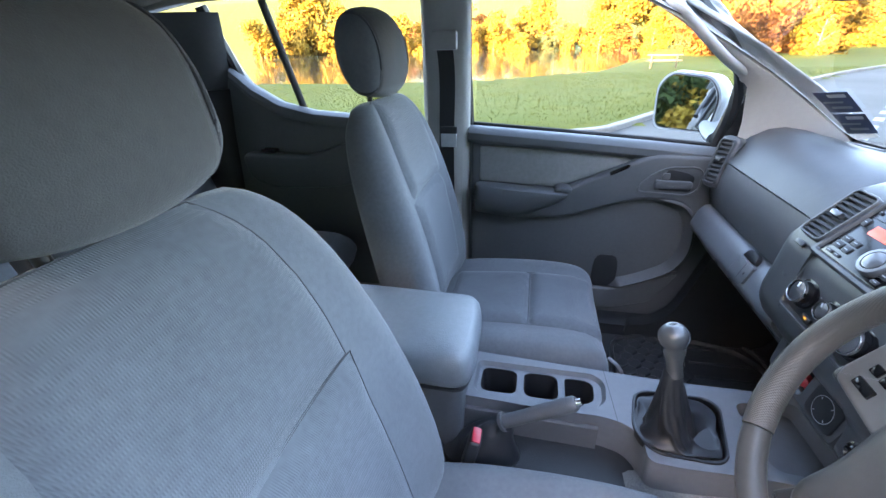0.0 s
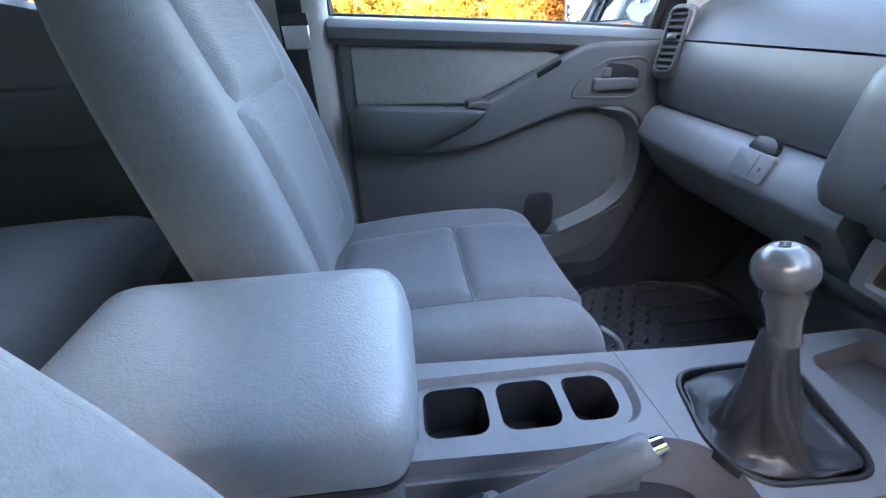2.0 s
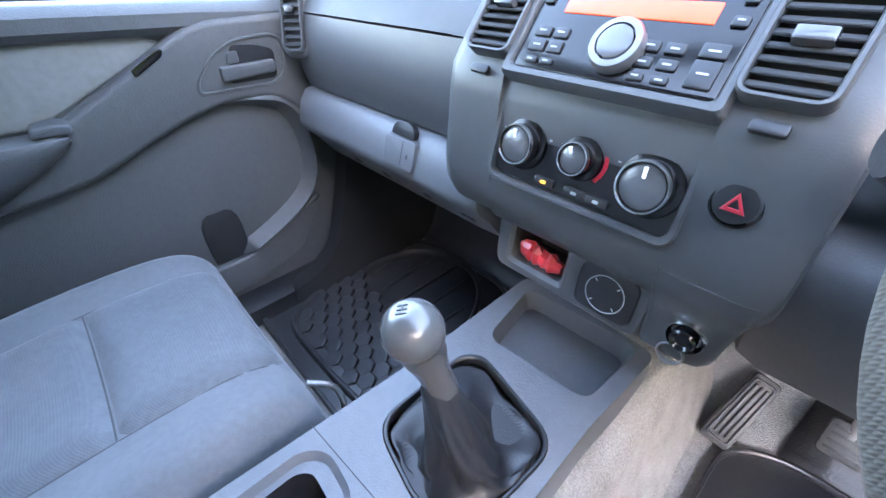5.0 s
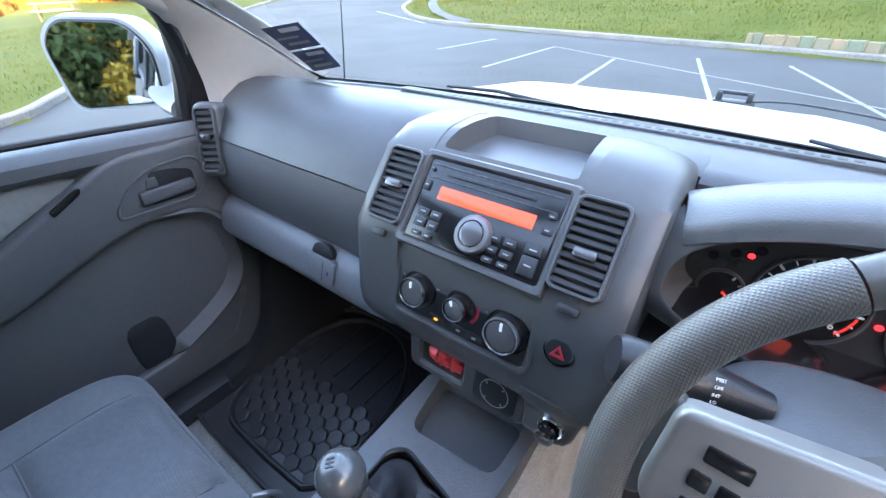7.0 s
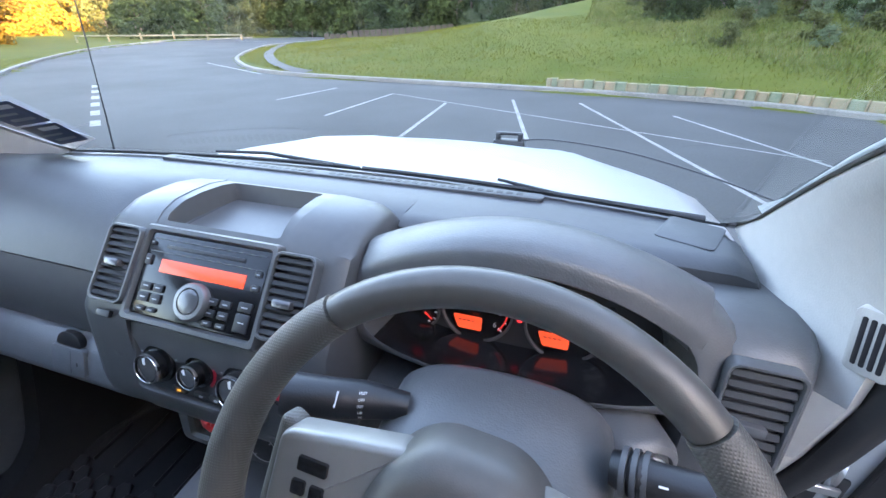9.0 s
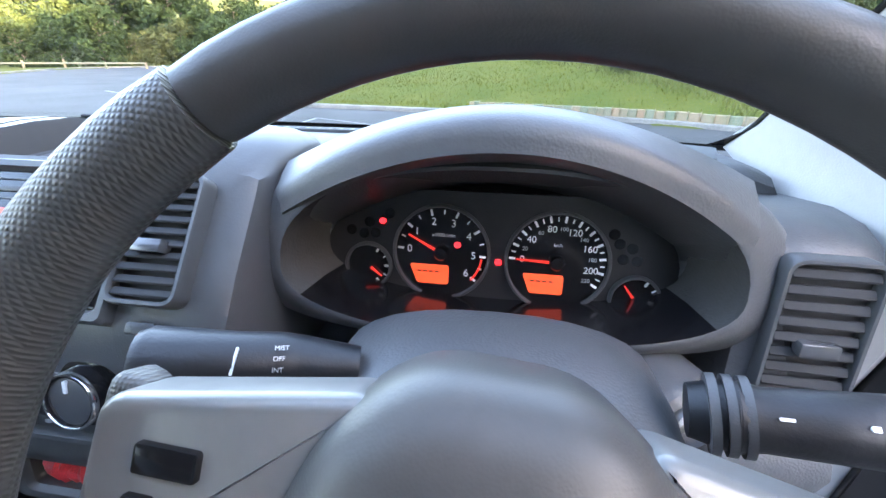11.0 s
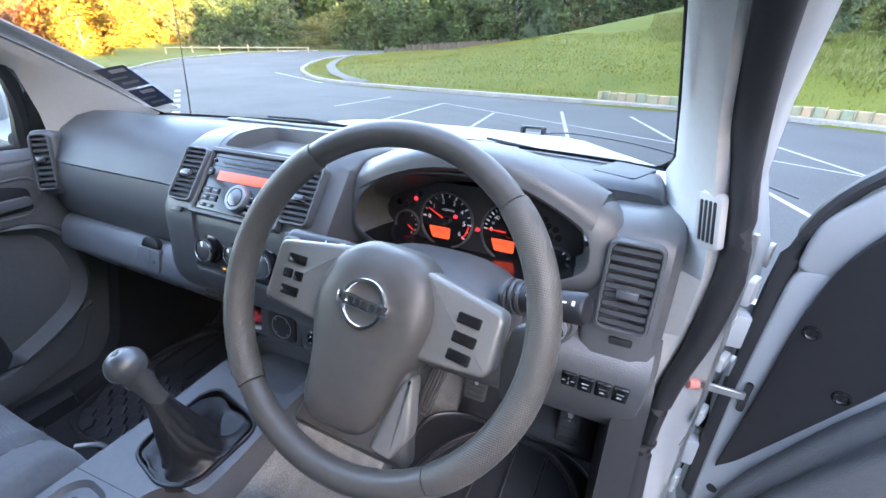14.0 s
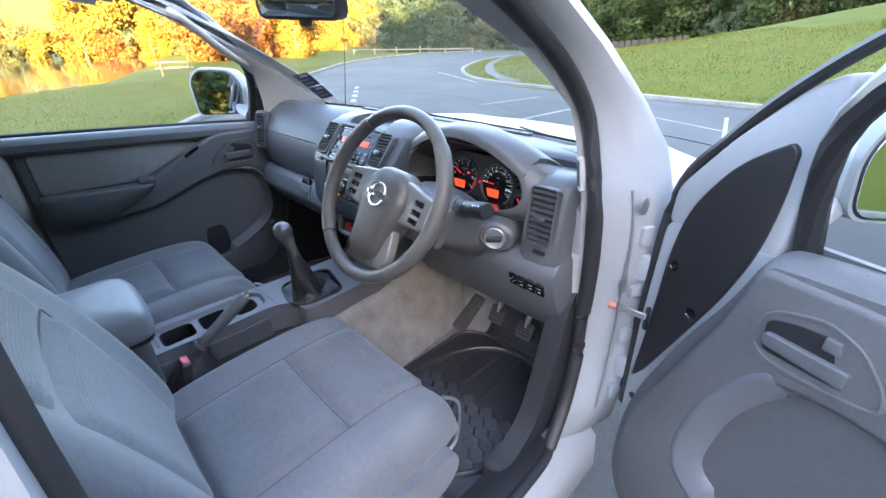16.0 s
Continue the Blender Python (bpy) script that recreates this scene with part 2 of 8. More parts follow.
def slab(bm, outline, d0, d1, m=None, bev=0.004, seg=2):
    """A flat outline (x, y), pushed from d0 to d1 along z, with a rounded upper rim."""
    m = m or Matrix()
    c = Vector((sum(p[0] for p in outline) / len(outline), sum(p[1] for p in outline) / len(outline)))
    n = len(outline)
    area = sum(outline[i - 1][0] * outline[i][1] - outline[i][0] * outline[i - 1][1] for i in range(n))
    sgn = 1 if area > 0 else -1

    def inset(k):
        res = []
        for i in range(n):
            a, p, b = Vector(outline[i - 1]), Vector(outline[i]), Vector(outline[(i + 1) % n])
            t = (b - a)
            if t.length < 1e-9:
                t = Vector((1, 0))
            t.normalize()
            res.append((p.x - sgn * t.y * k, p.y + sgn * t.x * k))
        return res
    secs = [[m @ Vector((x, y, d0)) for x, y in outline]]
    if bev:
        up = 1 if d1 > d0 else -1
        for i in range(seg + 1):
            a = math.pi / 2 * i / seg
            secs.append([m @ Vector((x, y, d1 - up * bev * (1 - math.sin(a)))) for x, y in inset(bev * (1 - math.cos(a)))])
    else:
        secs.append([m @ Vector((x, y, d1)) for x, y in outline])
    return loft(bm, secs)


def frame_ring(bm, outer, inner, d0, d1, m=None, lip=0.002):
    """A frame between two outlines with the same number of points, from d0 to d1."""
    m = m or Matrix()

    def at(o, d):
        return [m @ Vector((x, y, d)) for x, y in o]
    mid = [((a[0] * 0.75 + b[0] * 0.25), (a[1] * 0.75 + b[1] * 0.25)) for a, b in zip(outer, inner)]
    mid2 = [((a[0] * 0.25 + b[0] * 0.75), (a[1] * 0.25 + b[1] * 0.75)) for a, b in zip(outer, inner)]
    return loft(bm, [at(outer, d0), at(outer, d1 - lip), at(mid, d1), at(mid2, d1), at(inner, d1 - lip), at(inner, d0)], ring=True)


def tube(bm, pts, r, n=10, cap=True, flat=None):
    """A round bar along points; r: a radius, or one for each point; flat: (w, h) for an oval bar."""
    pts = [Vector(p) for p in pts]
    secs = []
    up = Vector((0, 0, 1))
    for i, p in enumerate(pts):
        t = (pts[min(i + 1, len(pts) - 1)] - pts[max(i - 1, 0)]).normalized()
        side = t.cross(up)
        if side.length < 0.1:
            side = t.cross(Vector((1, 0, 0)))
        side.normalize()
        v = side.cross(t)
        rr = r[i] if isinstance(r, (list, tuple)) else r
        w, h = flat if flat else (rr, rr)
        secs.append([p + side * w * math.cos(2 * math.pi * k / n) + v * h * math.sin(2 * math.pi * k / n) for k in range(n)])
    return loft(bm, secs, cap=cap)


def curve_pts(ctrl, n=8):
    """Points on a smooth curve through ctrl."""
    c = [Vector(p) for p in ctrl]
    out = []
    for i in range(len(c) - 1):
        p0, p1, p2, p3 = c[max(i - 1, 0)], c[i], c[i + 1], c[min(i + 2, len(c) - 1)]
        for k in range(n):
            t = k / n
            out.append(0.5 * ((2 * p1) + (p2 - p0) * t + (2 * p0 - 5 * p1 + 4 * p2 - p3) * t * t + (3 * p1 - p0 - 3 * p2 + p3) * t ** 3))
    out.append(c[-1])
    return out


def lathe(bm, prof, m=None, n=32):
    """A profile of (radius, height) turned round z."""
    m = m or Matrix()
    secs = [[m @ Vector((r * math.cos(2 * math.pi * k / n), r * math.sin(2 * math.pi * k / n), h)) for k in range(n)] for r, h in prof]
    return loft(bm, secs)


def face_frame(origin, right, up):
    """A local frame: x along right, y along up, z out of the face."""
    x, y = Vector(right).normalized(), Vector(up).normalized()
    z = x.cross(y).normalized()
    y = z.cross(x)
    m = Matrix((x, y, z)).transposed().to_4x4()
    m.translation = origin
    return m


def sheet(bm, rows):
    return loft(bm, rows, closed=False, cap=False)


def text(name, s, m, size, material, parent, depth=0.0003):
    cu = bpy.data.curves.new(name, 'FONT')
    cu.body, cu.size, cu.align_x, cu.align_y, cu.extrude = s, size, 'CENTER', 'CENTER', depth
    tmp = bpy.data.objects.new(name, cu)
    me = bpy.data.meshes.new_from_object(tmp)
    bpy.data.objects.remove(tmp)
    me.name = name
    me.transform(m)
    me.materials.append(material)
    ob = new(name, me)
    ob.parent = parent
    if parent.type == 'EMPTY':
        ob.matrix_parent_inverse = parent.matrix_basis.inverted()
    return ob


def resample(outline, n):
    """The same closed outline with n points at even steps."""
    p = [Vector(q) for q in outline]
    cum = [0.0]
    for a, b in zip(p, p[1:] + p[:1]):
        cum.append(cum[-1] + (b - a).length)
    out = []
    for k in range(n):
        s = cum[-1] * k / n
        i = max(j for j in range(len(p)) if cum[j] <= s + 1e-9)
        a, b = p[i], p[(i + 1) % len(p)]
        q = a + (b - a) * ((s - cum[i]) / max(1e-9, cum[i + 1] - cum[i]))
        out.append((q.x, q.y))
    return out


def B():
    return bmesh.new()


def T(x, y, z):
    return Matrix.Translation((x, y, z))


YZ_LEFT = face_frame((0, 0, 0), (0, 1, 0), (0, 0, 1))      # local (y, z), normal +x


def vent(parent, m, w, h, n, name="air_vent", skew=0.0, tab=0.5):
    """A louvred air vent: frame, dark throat, each slat and a sliding tab."""
    sk = Matrix(((1, skew, 0, 0), (0, 1, 0, 0), (0, 0, 1, 0), (0, 0, 0, 1)))
    mm = m @ sk
    bm = B()
    frame_ring(bm, rrect(w, h, 0.012), rrect(w - 0.010, h - 0.010, 0.008), -0.006, 0.0095, mm)
    fr = part(name, bm, M_STACK, parent, "black louvred air vent")
    bm = B()
    slab(bm, rrect(w - 0.008, h - 0.008, 0.008), -0.006, -0.0005, mm, bev=0)
    part("throat", bm, M_RUBBER, fr)
    pitch = (h - 0.012) / n
    for i in range(n):
        y = -h / 2 + 0.006 + pitch * (i + 0.5)
        bm = B()
        box(bm, -(w - 0.010) / 2, (w - 0.010) / 2, -0.0014, 0.0014, -0.0040, 0.0040, 0.0011, 1, mm @ T(0, y, 0.0052) @ pose(0, 0, 0, 62, 0, 0))
        part("slat", bm, M_SLAT, fr)
    bm = B()
    box(bm, -w * 0.2, w * 0.2, -0.006, 0.006, 0.002, 0.015, 0.002, 2, mm @ T(0, h * (tab - 0.5), 0.0))
    part("tab", bm, M_CAP, fr, "grey vent tab")
    return fr

# ---------------------------------------------------------------- cab structure
bm = B()
prof = [(-1.25, 0.545), (0.90, 0.545), (0.95, 0.56), (1.02, 0.70), (1.055, 0.86), (1.06, 1.05), (1.09, 1.05), (1.08, 0.50), (-1.25, 0.50)]
loft(bm, [[Vector((x, y, z)) for y, z in prof] for x in (-0.74, -0.3, 0.12, 0.74)])
tagged(part("floor", bm, M_CARPET, angle=50), "grey carpeted cab floor and firewall", "floor", kind="structure")

bm = B()
secs = []
for y, hw, zt in ((-0.30, 0.15, 0.66), (0.30, 0.16, 0.70), (0.36, 0.155, 0.725), (0.62, 0.15, 0.74), (0.80, 0.13, 0.80), (0.96, 0.12, 0.86)):
    k = 1 if y > 0.3 else 0
    secs.append([Vector((x, y, z)) for x, z in ((-hw - 0.06, 0.54), (-hw, zt - 0.10), (-hw * 0.8, zt - 0.02), (0, zt), (0.100, zt + 0.06 * k), (0.128, zt + 0.055 * k), (0.146, zt + 0.02 * k), (hw + 0.012, zt - 0.08), (hw + 0.06, 0.54))])
loft(bm, secs)
tagged(part("tunnel", bm, M_CARPET, angle=60), "light grey carpet over the transmission tunnel", "floor", kind="structure")

bm = B()
rows = []
for y, z in ((0.30, 1.655), (0.10, 1.68), (-0.4, 1.69), (-1.0, 1.68), (-1.35, 1.62)):
    rows.append([Vector((x, y, z - (0.03 if x < 0 else 0.09) * (abs(x) / 0.66) ** 4)) for x in np.linspace(-0.66, 0.66, 15)])
sheet(bm, rows)
ceil = tagged(part("ceiling", bm, M_LINER), "pale grey fabric headliner of the cab", "ceiling", kind="structure")
sol = ceil.modifiers.new("thick", 'SOLIDIFY')
sol.thickness, sol.offset = 0.012, 1

bm = B()
rows = []
for y, z in ((0.27, 1.69), (0.10, 1.72), (-0.4, 1.735), (-1.0, 1.725), (-1.42, 1.66)):
    rows.append([Vector((x, y, z - (0.06 if x < 0 else 0.11) * (abs(x) / 0.74) ** 4)) for x in np.linspace(-0.74, 0.74, 17)])
sheet(bm, rows)
roof = tagged(part("roof", bm, M_PAINT), "white painted steel roof of the pickup", "roof", kind="structure")
roof.modifiers.new("thick", 'SOLIDIFY').thickness = 0.01

# rear wall of the cab with its window opening
bm = B()
RW = -1.38
box(bm, -0.72, 0.72, RW - 0.03, RW, 0.50, 1.22, 0.005)
box(bm, -0.72, -0.60, RW - 0.03, RW, 1.22, 1.64, 0.005)
box(bm, 0.60, 0.72, RW - 0.03, RW, 1.22, 1.64, 0.005)
box(bm, -0.60, 0.60, RW - 0.03, RW, 1.58, 1.66, 0.005)
tagged(part("wall_rear", bm, M_PILLAR), "pale grey rear wall of the cab", "wall", kind="structure")
bm = B()
box(bm, -0.60, 0.60, RW - 0.018, RW - 0.013, 1.22, 1.58, 0)
g = tagged(part("window_rear", bm, M_GLASS, smooth=False), "clear rear cab window", "window", kind="structure")
g.visible_shadow = False

# windscreen
def glass_at(u, v):
    """A point of the windscreen: u from -1 to 1 across, v from 0 at the dashboard to 1 at the roof."""
    y0, z0 = 1.045 - 0.085 * u * u, 1.264
    y1, z1 = 0.36 - 0.08 * u * u, 1.675 - 0.03 * u * u
    bulge = 0.12 * v * (1 - v)
    return Vector(((0.70 - 0.10 * v) * u, y0 + (y1 - y0) * v + bulge * 0.5, z0 + (z1 - z0) * v + bulge * 0.8))


def glass_height(u, z):
    """The v at which the windscreen reaches a height."""
    lo, hi = 0.0, 1.0
    for _ in range(30):
        mid = (lo + hi) / 2
        lo, hi = (mid, hi) if glass_at(u, mid).z < z else (lo, mid)
    return lo


bm = B()
sheet(bm, [[glass_at(u, v) for u in np.linspace(-1, 1, 25)] for v in np.linspace(0, 1, 13)])
ws = tagged(part("windscreen", bm, M_SCREEN), "clear curved windscreen", "windscreen", kind="structure")
ws.visible_shadow = False
# black edge of the windscreen, rounded at its lower corners
EDGE_U = 0.968
bm = B()
for sg in (-1, 1):
    rows = []
    for v in np.linspace(0, 1, 33):
        p = glass_at(sg * 0.985, v)
        q = glass_at(sg * (EDGE_U - 0.017 - 0.055 * math.exp(-(v / 0.035) ** 1.6)), v)
        rows.append([p + Vector((0, -0.002, -0.003)), q + Vector((0, -0.002, -0.003))])
    sheet(bm, rows)
sheet(bm, [[glass_at(u, v) + Vector((0, -0.003, -0.003)) for u in np.linspace(-0.99, 0.99, 25)] for v in (0.0, 0.018)])
tagged(part("windscreen_edge", bm, M_BLACK), "black painted border round the windscreen", "trim", kind="structure")

SEAL = [(0.60, 0.722, 0.655), (0.68, 0.708, 0.735), (0.80, 0.702, 0.773), (0.86, 0.702, 0.772), (0.92, 0.703, 0.768), (1.00, 0.708, 0.759), (1.10, 0.717, 0.736), (1.20, 0.719, 0.716), (1.25, 0.714, 0.710), (1.268, 0.711, 0.709), (1.30, 0.706, 0.707), (1.40, 0.684, 0.690), (1.50, 0.660, 0.598), (1.60, 0.634, 0.425), (1.655, 0.612, 0.27)]
OUT = [(0.80, 0.85), (0.805, 0.86), (0.81, 0.87), (0.812, 0.872), (0.813, 0.874), (0.815, 0.876), (0.815, 0.879), (0.808, 0.884), (0.792, 0.888), (0.786, 0.888), (0.776, 0.885), (0.751, 0.784), (0.727, 0.655), (0.700, 0.50), (0.684, 0.32)]
INN = [(0.70, 0.70), (0.69, 0.74), (0.686, 0.755), (0.684, 0.754), (0.684, 0.750), (0.684, 0.745), (0.684, 0.738), (0.680, 0.762), (0.667, 0.90)]
for z, x, y in SEAL[9:]:
    edge = glass_at(EDGE_U - 0.02 * math.exp(-((z - 1.268) / 0.02) ** 2), glass_height(EDGE_U, z))
    INN.append((edge.x, edge.y))


def pillar_side(sg):
    bm = B()
    rows = []
    for (z, x, y), (ox, oy), (ix, iy) in zip(SEAL, OUT, INN):
        rows.append([Vector((sg * a, b, z)) for a, b in ((x, y), (x + 0.012, y + 0.02), ((x + ox) / 2 + 0.012, (y + oy) / 2), (ox, oy), (ox - 0.01, oy + 0.05), (ix + 0.05, iy + 0.09))])
    sheet(bm, rows)
    a = tagged(part("pillar_body", bm, M_PAINT), "white painted steel windscreen pillar and door jamb", "pillar", kind="structure")
    a.modifiers.new("thick", 'SOLIDIFY').thickness = 0.006
    bm = B()
    rows = []
    for (z, x, y), (ix, iy) in list(zip(SEAL, INN))[(7 if sg < 0 else 3):]:
        y -= 0.030 * math.exp(-((z - 1.47) / 0.06) ** 4) if sg < 0 else 0
        rows.append([Vector((sg * a, b, z)) for a, b in ((x - 0.004, y), (x - 0.012, y - 0.004), ((x + ix) / 2 - 0.016, (y + iy) / 2 - 0.006), (ix - 0.005, iy - 0.012), (ix, iy - 0.001))])
    sheet(bm, rows)
    t = tagged(part("pillar_trim", bm, M_PILLAR), "warm pale grey plastic windscreen pillar trim", "trim", kind="structure")
    t.modifiers.new("thick", 'SOLIDIFY').thickness = 0.004
    # slotted vent low on the trim
    if sg > 0:
        e = thing("pillar_vent", (0.70, 0.71, 1.26), "slotted pale grey demister vent in the windscreen pillar trim", "air vent")
        m = face_frame((0.694, 0.7045, 1.279), (0.62, -0.78, 0.12), (0.0, -0.19, 1.0))
        bm = B()
        slab(bm, rrect(0.034, 0.066, 0.006), -0.006, 0.003, m, 0.0015)
        p = part("surround", bm, M_PILLAR, e)
        for i in range(4):
            bm = B()
            slab(bm, rrect(0.0040, 0.050, 0.0018), 0.0, 0.0036, m @ T(-0.0092 + i * 0.0061, 0, 0), 0.0003)
            part("slot", bm, M_DARK, e)
    if sg < 0:
        e = thing("grab_handle", (-0.66, 0.60, 1.50), "pale grey grab handle moulded along the windscreen pillar", "grab handle")
        bm = B()
        tube(bm, curve_pts([(-0.672, 0.668, 1.432), (-0.648, 0.640, 1.443), (-0.628, 0.600, 1.466), (-0.614, 0.555, 1.500), (-0.606, 0.515, 1.533), (-0.602, 0.480, 1.564), (-0.606, 0.455, 1.588), (-0.632, 0.436, 1.604)], 6), 0, 14, flat=(0.0150, 0.0120))
        part("grip", bm, M_PILLAR, e)
        for y, z, x in ((0.672, 1.436, 0.676), (0.455, 1.598, 0.633)):
            bm = B()
            slab(bm, rrect(0.034, 0.052, 0.014), -0.006, 0.012, face_frame((-x - 0.004, y, z), (0.35, -0.9, -0.1), (0.1, -0.74, 0.67)), 0.005, 3)
            part("mount", bm, M_PILLAR, e)
    # roof rail and middle pillar
    bm = B()
    rows = []
    for (y, z, x) in ((0.25, 1.655, 0.655), (-0.1, 1.665, 0.65), (-0.5, 1.665, 0.65), (-1.0, 1.65, 0.645), (-1.38, 1.60, 0.64)):
        z += 0.045 if sg < 0 else 0
        rows.append([Vector((sg * a, y, b)) for a, b in ((x - 0.10, z + 0.01), (x - 0.02, z - 0.045), (x + 0.01, z - 0.05), (x + 0.045, z - 0.02), (x + 0.06, z + 0.02), (x, z + 0.055))])
    sheet(bm, rows)
    tagged(part("roof_rail", bm, M_PILLAR if sg < 0 else M_PAINT), "roof rail above the doors", "trim", kind="structure").modifiers.new("thick", 'SOLIDIFY').thickness = 0.004
    bm = B()
    secs = []
    for z, x, y0, y1 in ((0.52, 0.755, -0.24, -0.085), (0.95, 0.75, -0.24, -0.085), (1.24, 0.735, -0.235, -0.08), (1.45, 0.70, -0.225, -0.075), (1.64, 0.655, -0.215, -0.07)):
        secs.append([Vector((sg * a, b, z)) for a, b in ((x, y0), (x - 0.035, y0 + 0.02), (x - 0.045, (y0 + y1) / 2), (x - 0.035, y1 - 0.02), (x, y1), (x + 0.03, y1 - 0.005), (x + 0.03, y0 + 0.005))])
    loft(bm, secs)
    tagged(part("middle_pillar", bm, M_PILLAR if sg < 0 else M_PAINT, angle=50), "door pillar between the front and rear doors", "pillar", kind="structure")
    # sill
    bm = B()
    loft(bm, [[Vector((sg * a, y, b)) for a, b in ((0.66, 0.52), (0.67, 0.58), (0.71, 0.60), (0.75, 0.595), (0.79, 0.56), (0.80, 0.45), (0.76, 0.38), (0.66, 0.40))] for y in (-1.3, -0.6, 0, 0.5, 0.70, 0.80)])
    tagged(part("door_sill", bm, M_PAINT, angle=50), "white painted door sill", "sill", kind="structure")
    bm = B()
    loft(bm, [[Vector((sg * a, y, b)) for a, b in ((0.655, 0.55), (0.662, 0.592), (0.70, 0.608), (0.742, 0.603), (0.744, 0.598), (0.70, 0.60), (0.668, 0.585))] for y in (-0.2, 0.3, 0.55, 0.66)])
    tagged(part("sill_trim", bm, M_DARK, angle=50), "black plastic scuff plate along the door sill", "trim", kind="structure")
    # rear quarter
    bm = B()
    secs = []
    for z, x, y0, y1 in ((0.52, 0.75, -1.40, -0.99), (1.0, 0.75, -1.40, -1.03), (1.22, 0.735, -1.40, -1.02), (1.45, 0.69, -1.40, -0.985), (1.62, 0.645, -1.40, -0.95)):
        secs.append([Vector((sg * a, b, z)) for a, b in ((x - 0.04, y0), (x - 0.03, y1 - 0.03), (x - 0.005, y1 + 0.02), (x + 0.05, y1 + 0.05), (x + 0.05, y0))])
    loft(bm, secs)
    tagged(part("rear_pillar", bm, M_LOW, angle=50), "grey rear cab pillar trim", "pillar", kind="structure")
    bm = B()
    secs = []
    for z, x, y0, y1 in ((0.52, 0.735, -1.39, -0.97), (1.0, 0.735, -1.39, -1.00), (1.22, 0.722, -1.39, -0.99), (1.385, 0.690, -1.39, -0.985)):
        secs.append([Vector((sg * a, b, z)) for a, b in ((x - 0.04, y0), (x - 0.034, y1 - 0.03), (x - 0.008, y1 + 0.015), (x + 0.045, y1 + 0.04), (x + 0.045, y0))])
    loft(bm, secs)
    tagged(part("quarter_trim", bm, M_DARK, angle=50), "black plastic quarter trim beside the rear seat", "trim", kind="structure")


pillar_side(-1)
pillar_side(1)

# rubber seal round the open driver's doorway
bm = B()
pts = curve_pts([(x + 0.014, y - 0.006, z) for z, x, y in SEAL], 6)
tube(bm, pts, 0.0, 12, flat=(0.017, 0.013))
pts = curve_pts([(0.626, 0.26, 1.655), (0.645, 0.1, 1.662), (0.655, -0.05, 1.655), (0.66, -0.07, 1.63), (0.705, -0.075, 1.45), (0.738, -0.08, 1.24), (0.752, -0.085, 0.95), (0.756, -0.08, 0.66), (0.756, -0.02, 0.612), (0.756, 0.3, 0.608), (0.750, 0.58, 0.60), (0.736, 0.65, 0.60)], 6)
tube(bm, pts, 0.0, 10, flat=(0.013, 0.010))
tagged(part("door_seal", bm, M_RUBBER), "black rubber seal round the open driver's doorway", "seal", kind="structure")

# kick panels
for sg in (-1, 1):
    bm = B()
    loft(bm, [[Vector((sg * x, y, z)) for y, z in smooth_poly([(0.50, 0.555), (1.06, 0.555), (1.06, 1.02), (0.74, 1.0), (0.685, 0.80), (0.64, 0.665), (0.57, 0.612), (0.50, 0.604)], 0.05)] for x in (0.650, 0.655, 0.700)])
    tagged(part("kick_panel", bm, M_TRIM, angle=40), "dark grey plastic kick panel beside the footwell", "panel", kind="structure")

# ---------------------------------------------------------------- dashboard
CX = 0.006
dash = thing("dashboard", (0, 0.85, 1.0), "dark grey moulded plastic dashboard with a soft top pad", "dashboard")
TOP = [(1.055, 1.258), (0.98, 1.266), (0.92, 1.271), (0.885, 1.279), (0.845, 1.291), (0.80, 1.297), (0.76, 1.290), (0.72, 1.268), (0.686, 1.234), (0.666, 1.204)]


def sweep(x, y):
    """How far the rear edge of the dash top curves forward, as the windscreen does."""
    return 0.085 * (x / 0.7) ** 2 if y > 0.95 else 0.0


def xsec(x, prof):
    return [Vector((x, y, z)) for y, z in prof]


bm = B()
loft(bm, [xsec(x, [(y + d * (y < 0.95) - sweep(x, y), z - e) for y, z in TOP] + [(0.80, 1.204), (0.94, 1.20)])
          for x, d, e in ((-0.700, 0.03, 0.03), (-0.692, 0.01, 0.008), (-0.675, 0.002, 0.001), (-0.55, 0, 0), (-0.40, 0, 0), (-0.25, 0, 0))] + [xsec(x, [(y - sweep(x, y), z + (q - z) * k) for (y, z), q in zip(TOP, (1.258, 1.266, 1.270, 1.2715, 1.272, 1.274, 1.272, 1.256, 1.228, 1.200))] + [(0.80, 1.204), (0.94, 1.20)]) for x, k in ((-0.21, 0.3), (-0.165, 1.0))])
part("top_pad", bm, M_TOP, dash, "dark grey passenger side dash pad")
bm = B()
loft(bm, [xsec(x, [(y + d, z) for y, z in ((0.667, 1.200), (0.659, 1.17), (0.655, 1.14), (0.658, 1.10), (0.668, 1.066), (0.85, 1.06), (0.85, 1.200))])
          for x, d in ((-0.700, 0.03), (-0.692, 0.01), (-0.675, 0.002), (-0.55, 0), (-0.40, 0), (-0.25, 0), (-0.17, 0.0))])
part("airbag_panel", bm, M_DASH, dash)
bm = B()
LEDGE = [(0.672, 1.062), (0.655, 1.058), (0.640, 1.040), (0.628, 1.005), (0.627, 0.995), (0.632, 0.984), (0.655, 0.960), (0.69, 0.915), (0.75, 0.865), (0.84, 0.845), (0.95, 0.88), (0.95, 1.06)]
loft(bm, [xsec(x, [(y + d, z) for y, z in LEDGE]) for x, d in ((-0.690, 0.02), (-0.680, 0.004), (-0.66, 0), (-0.45, 0), (-0.20, 0), (-0.15, 0.004))])
part("glovebox", bm, M_CONS, dash, "grey glovebox with a ledge along its top")
bm = B()
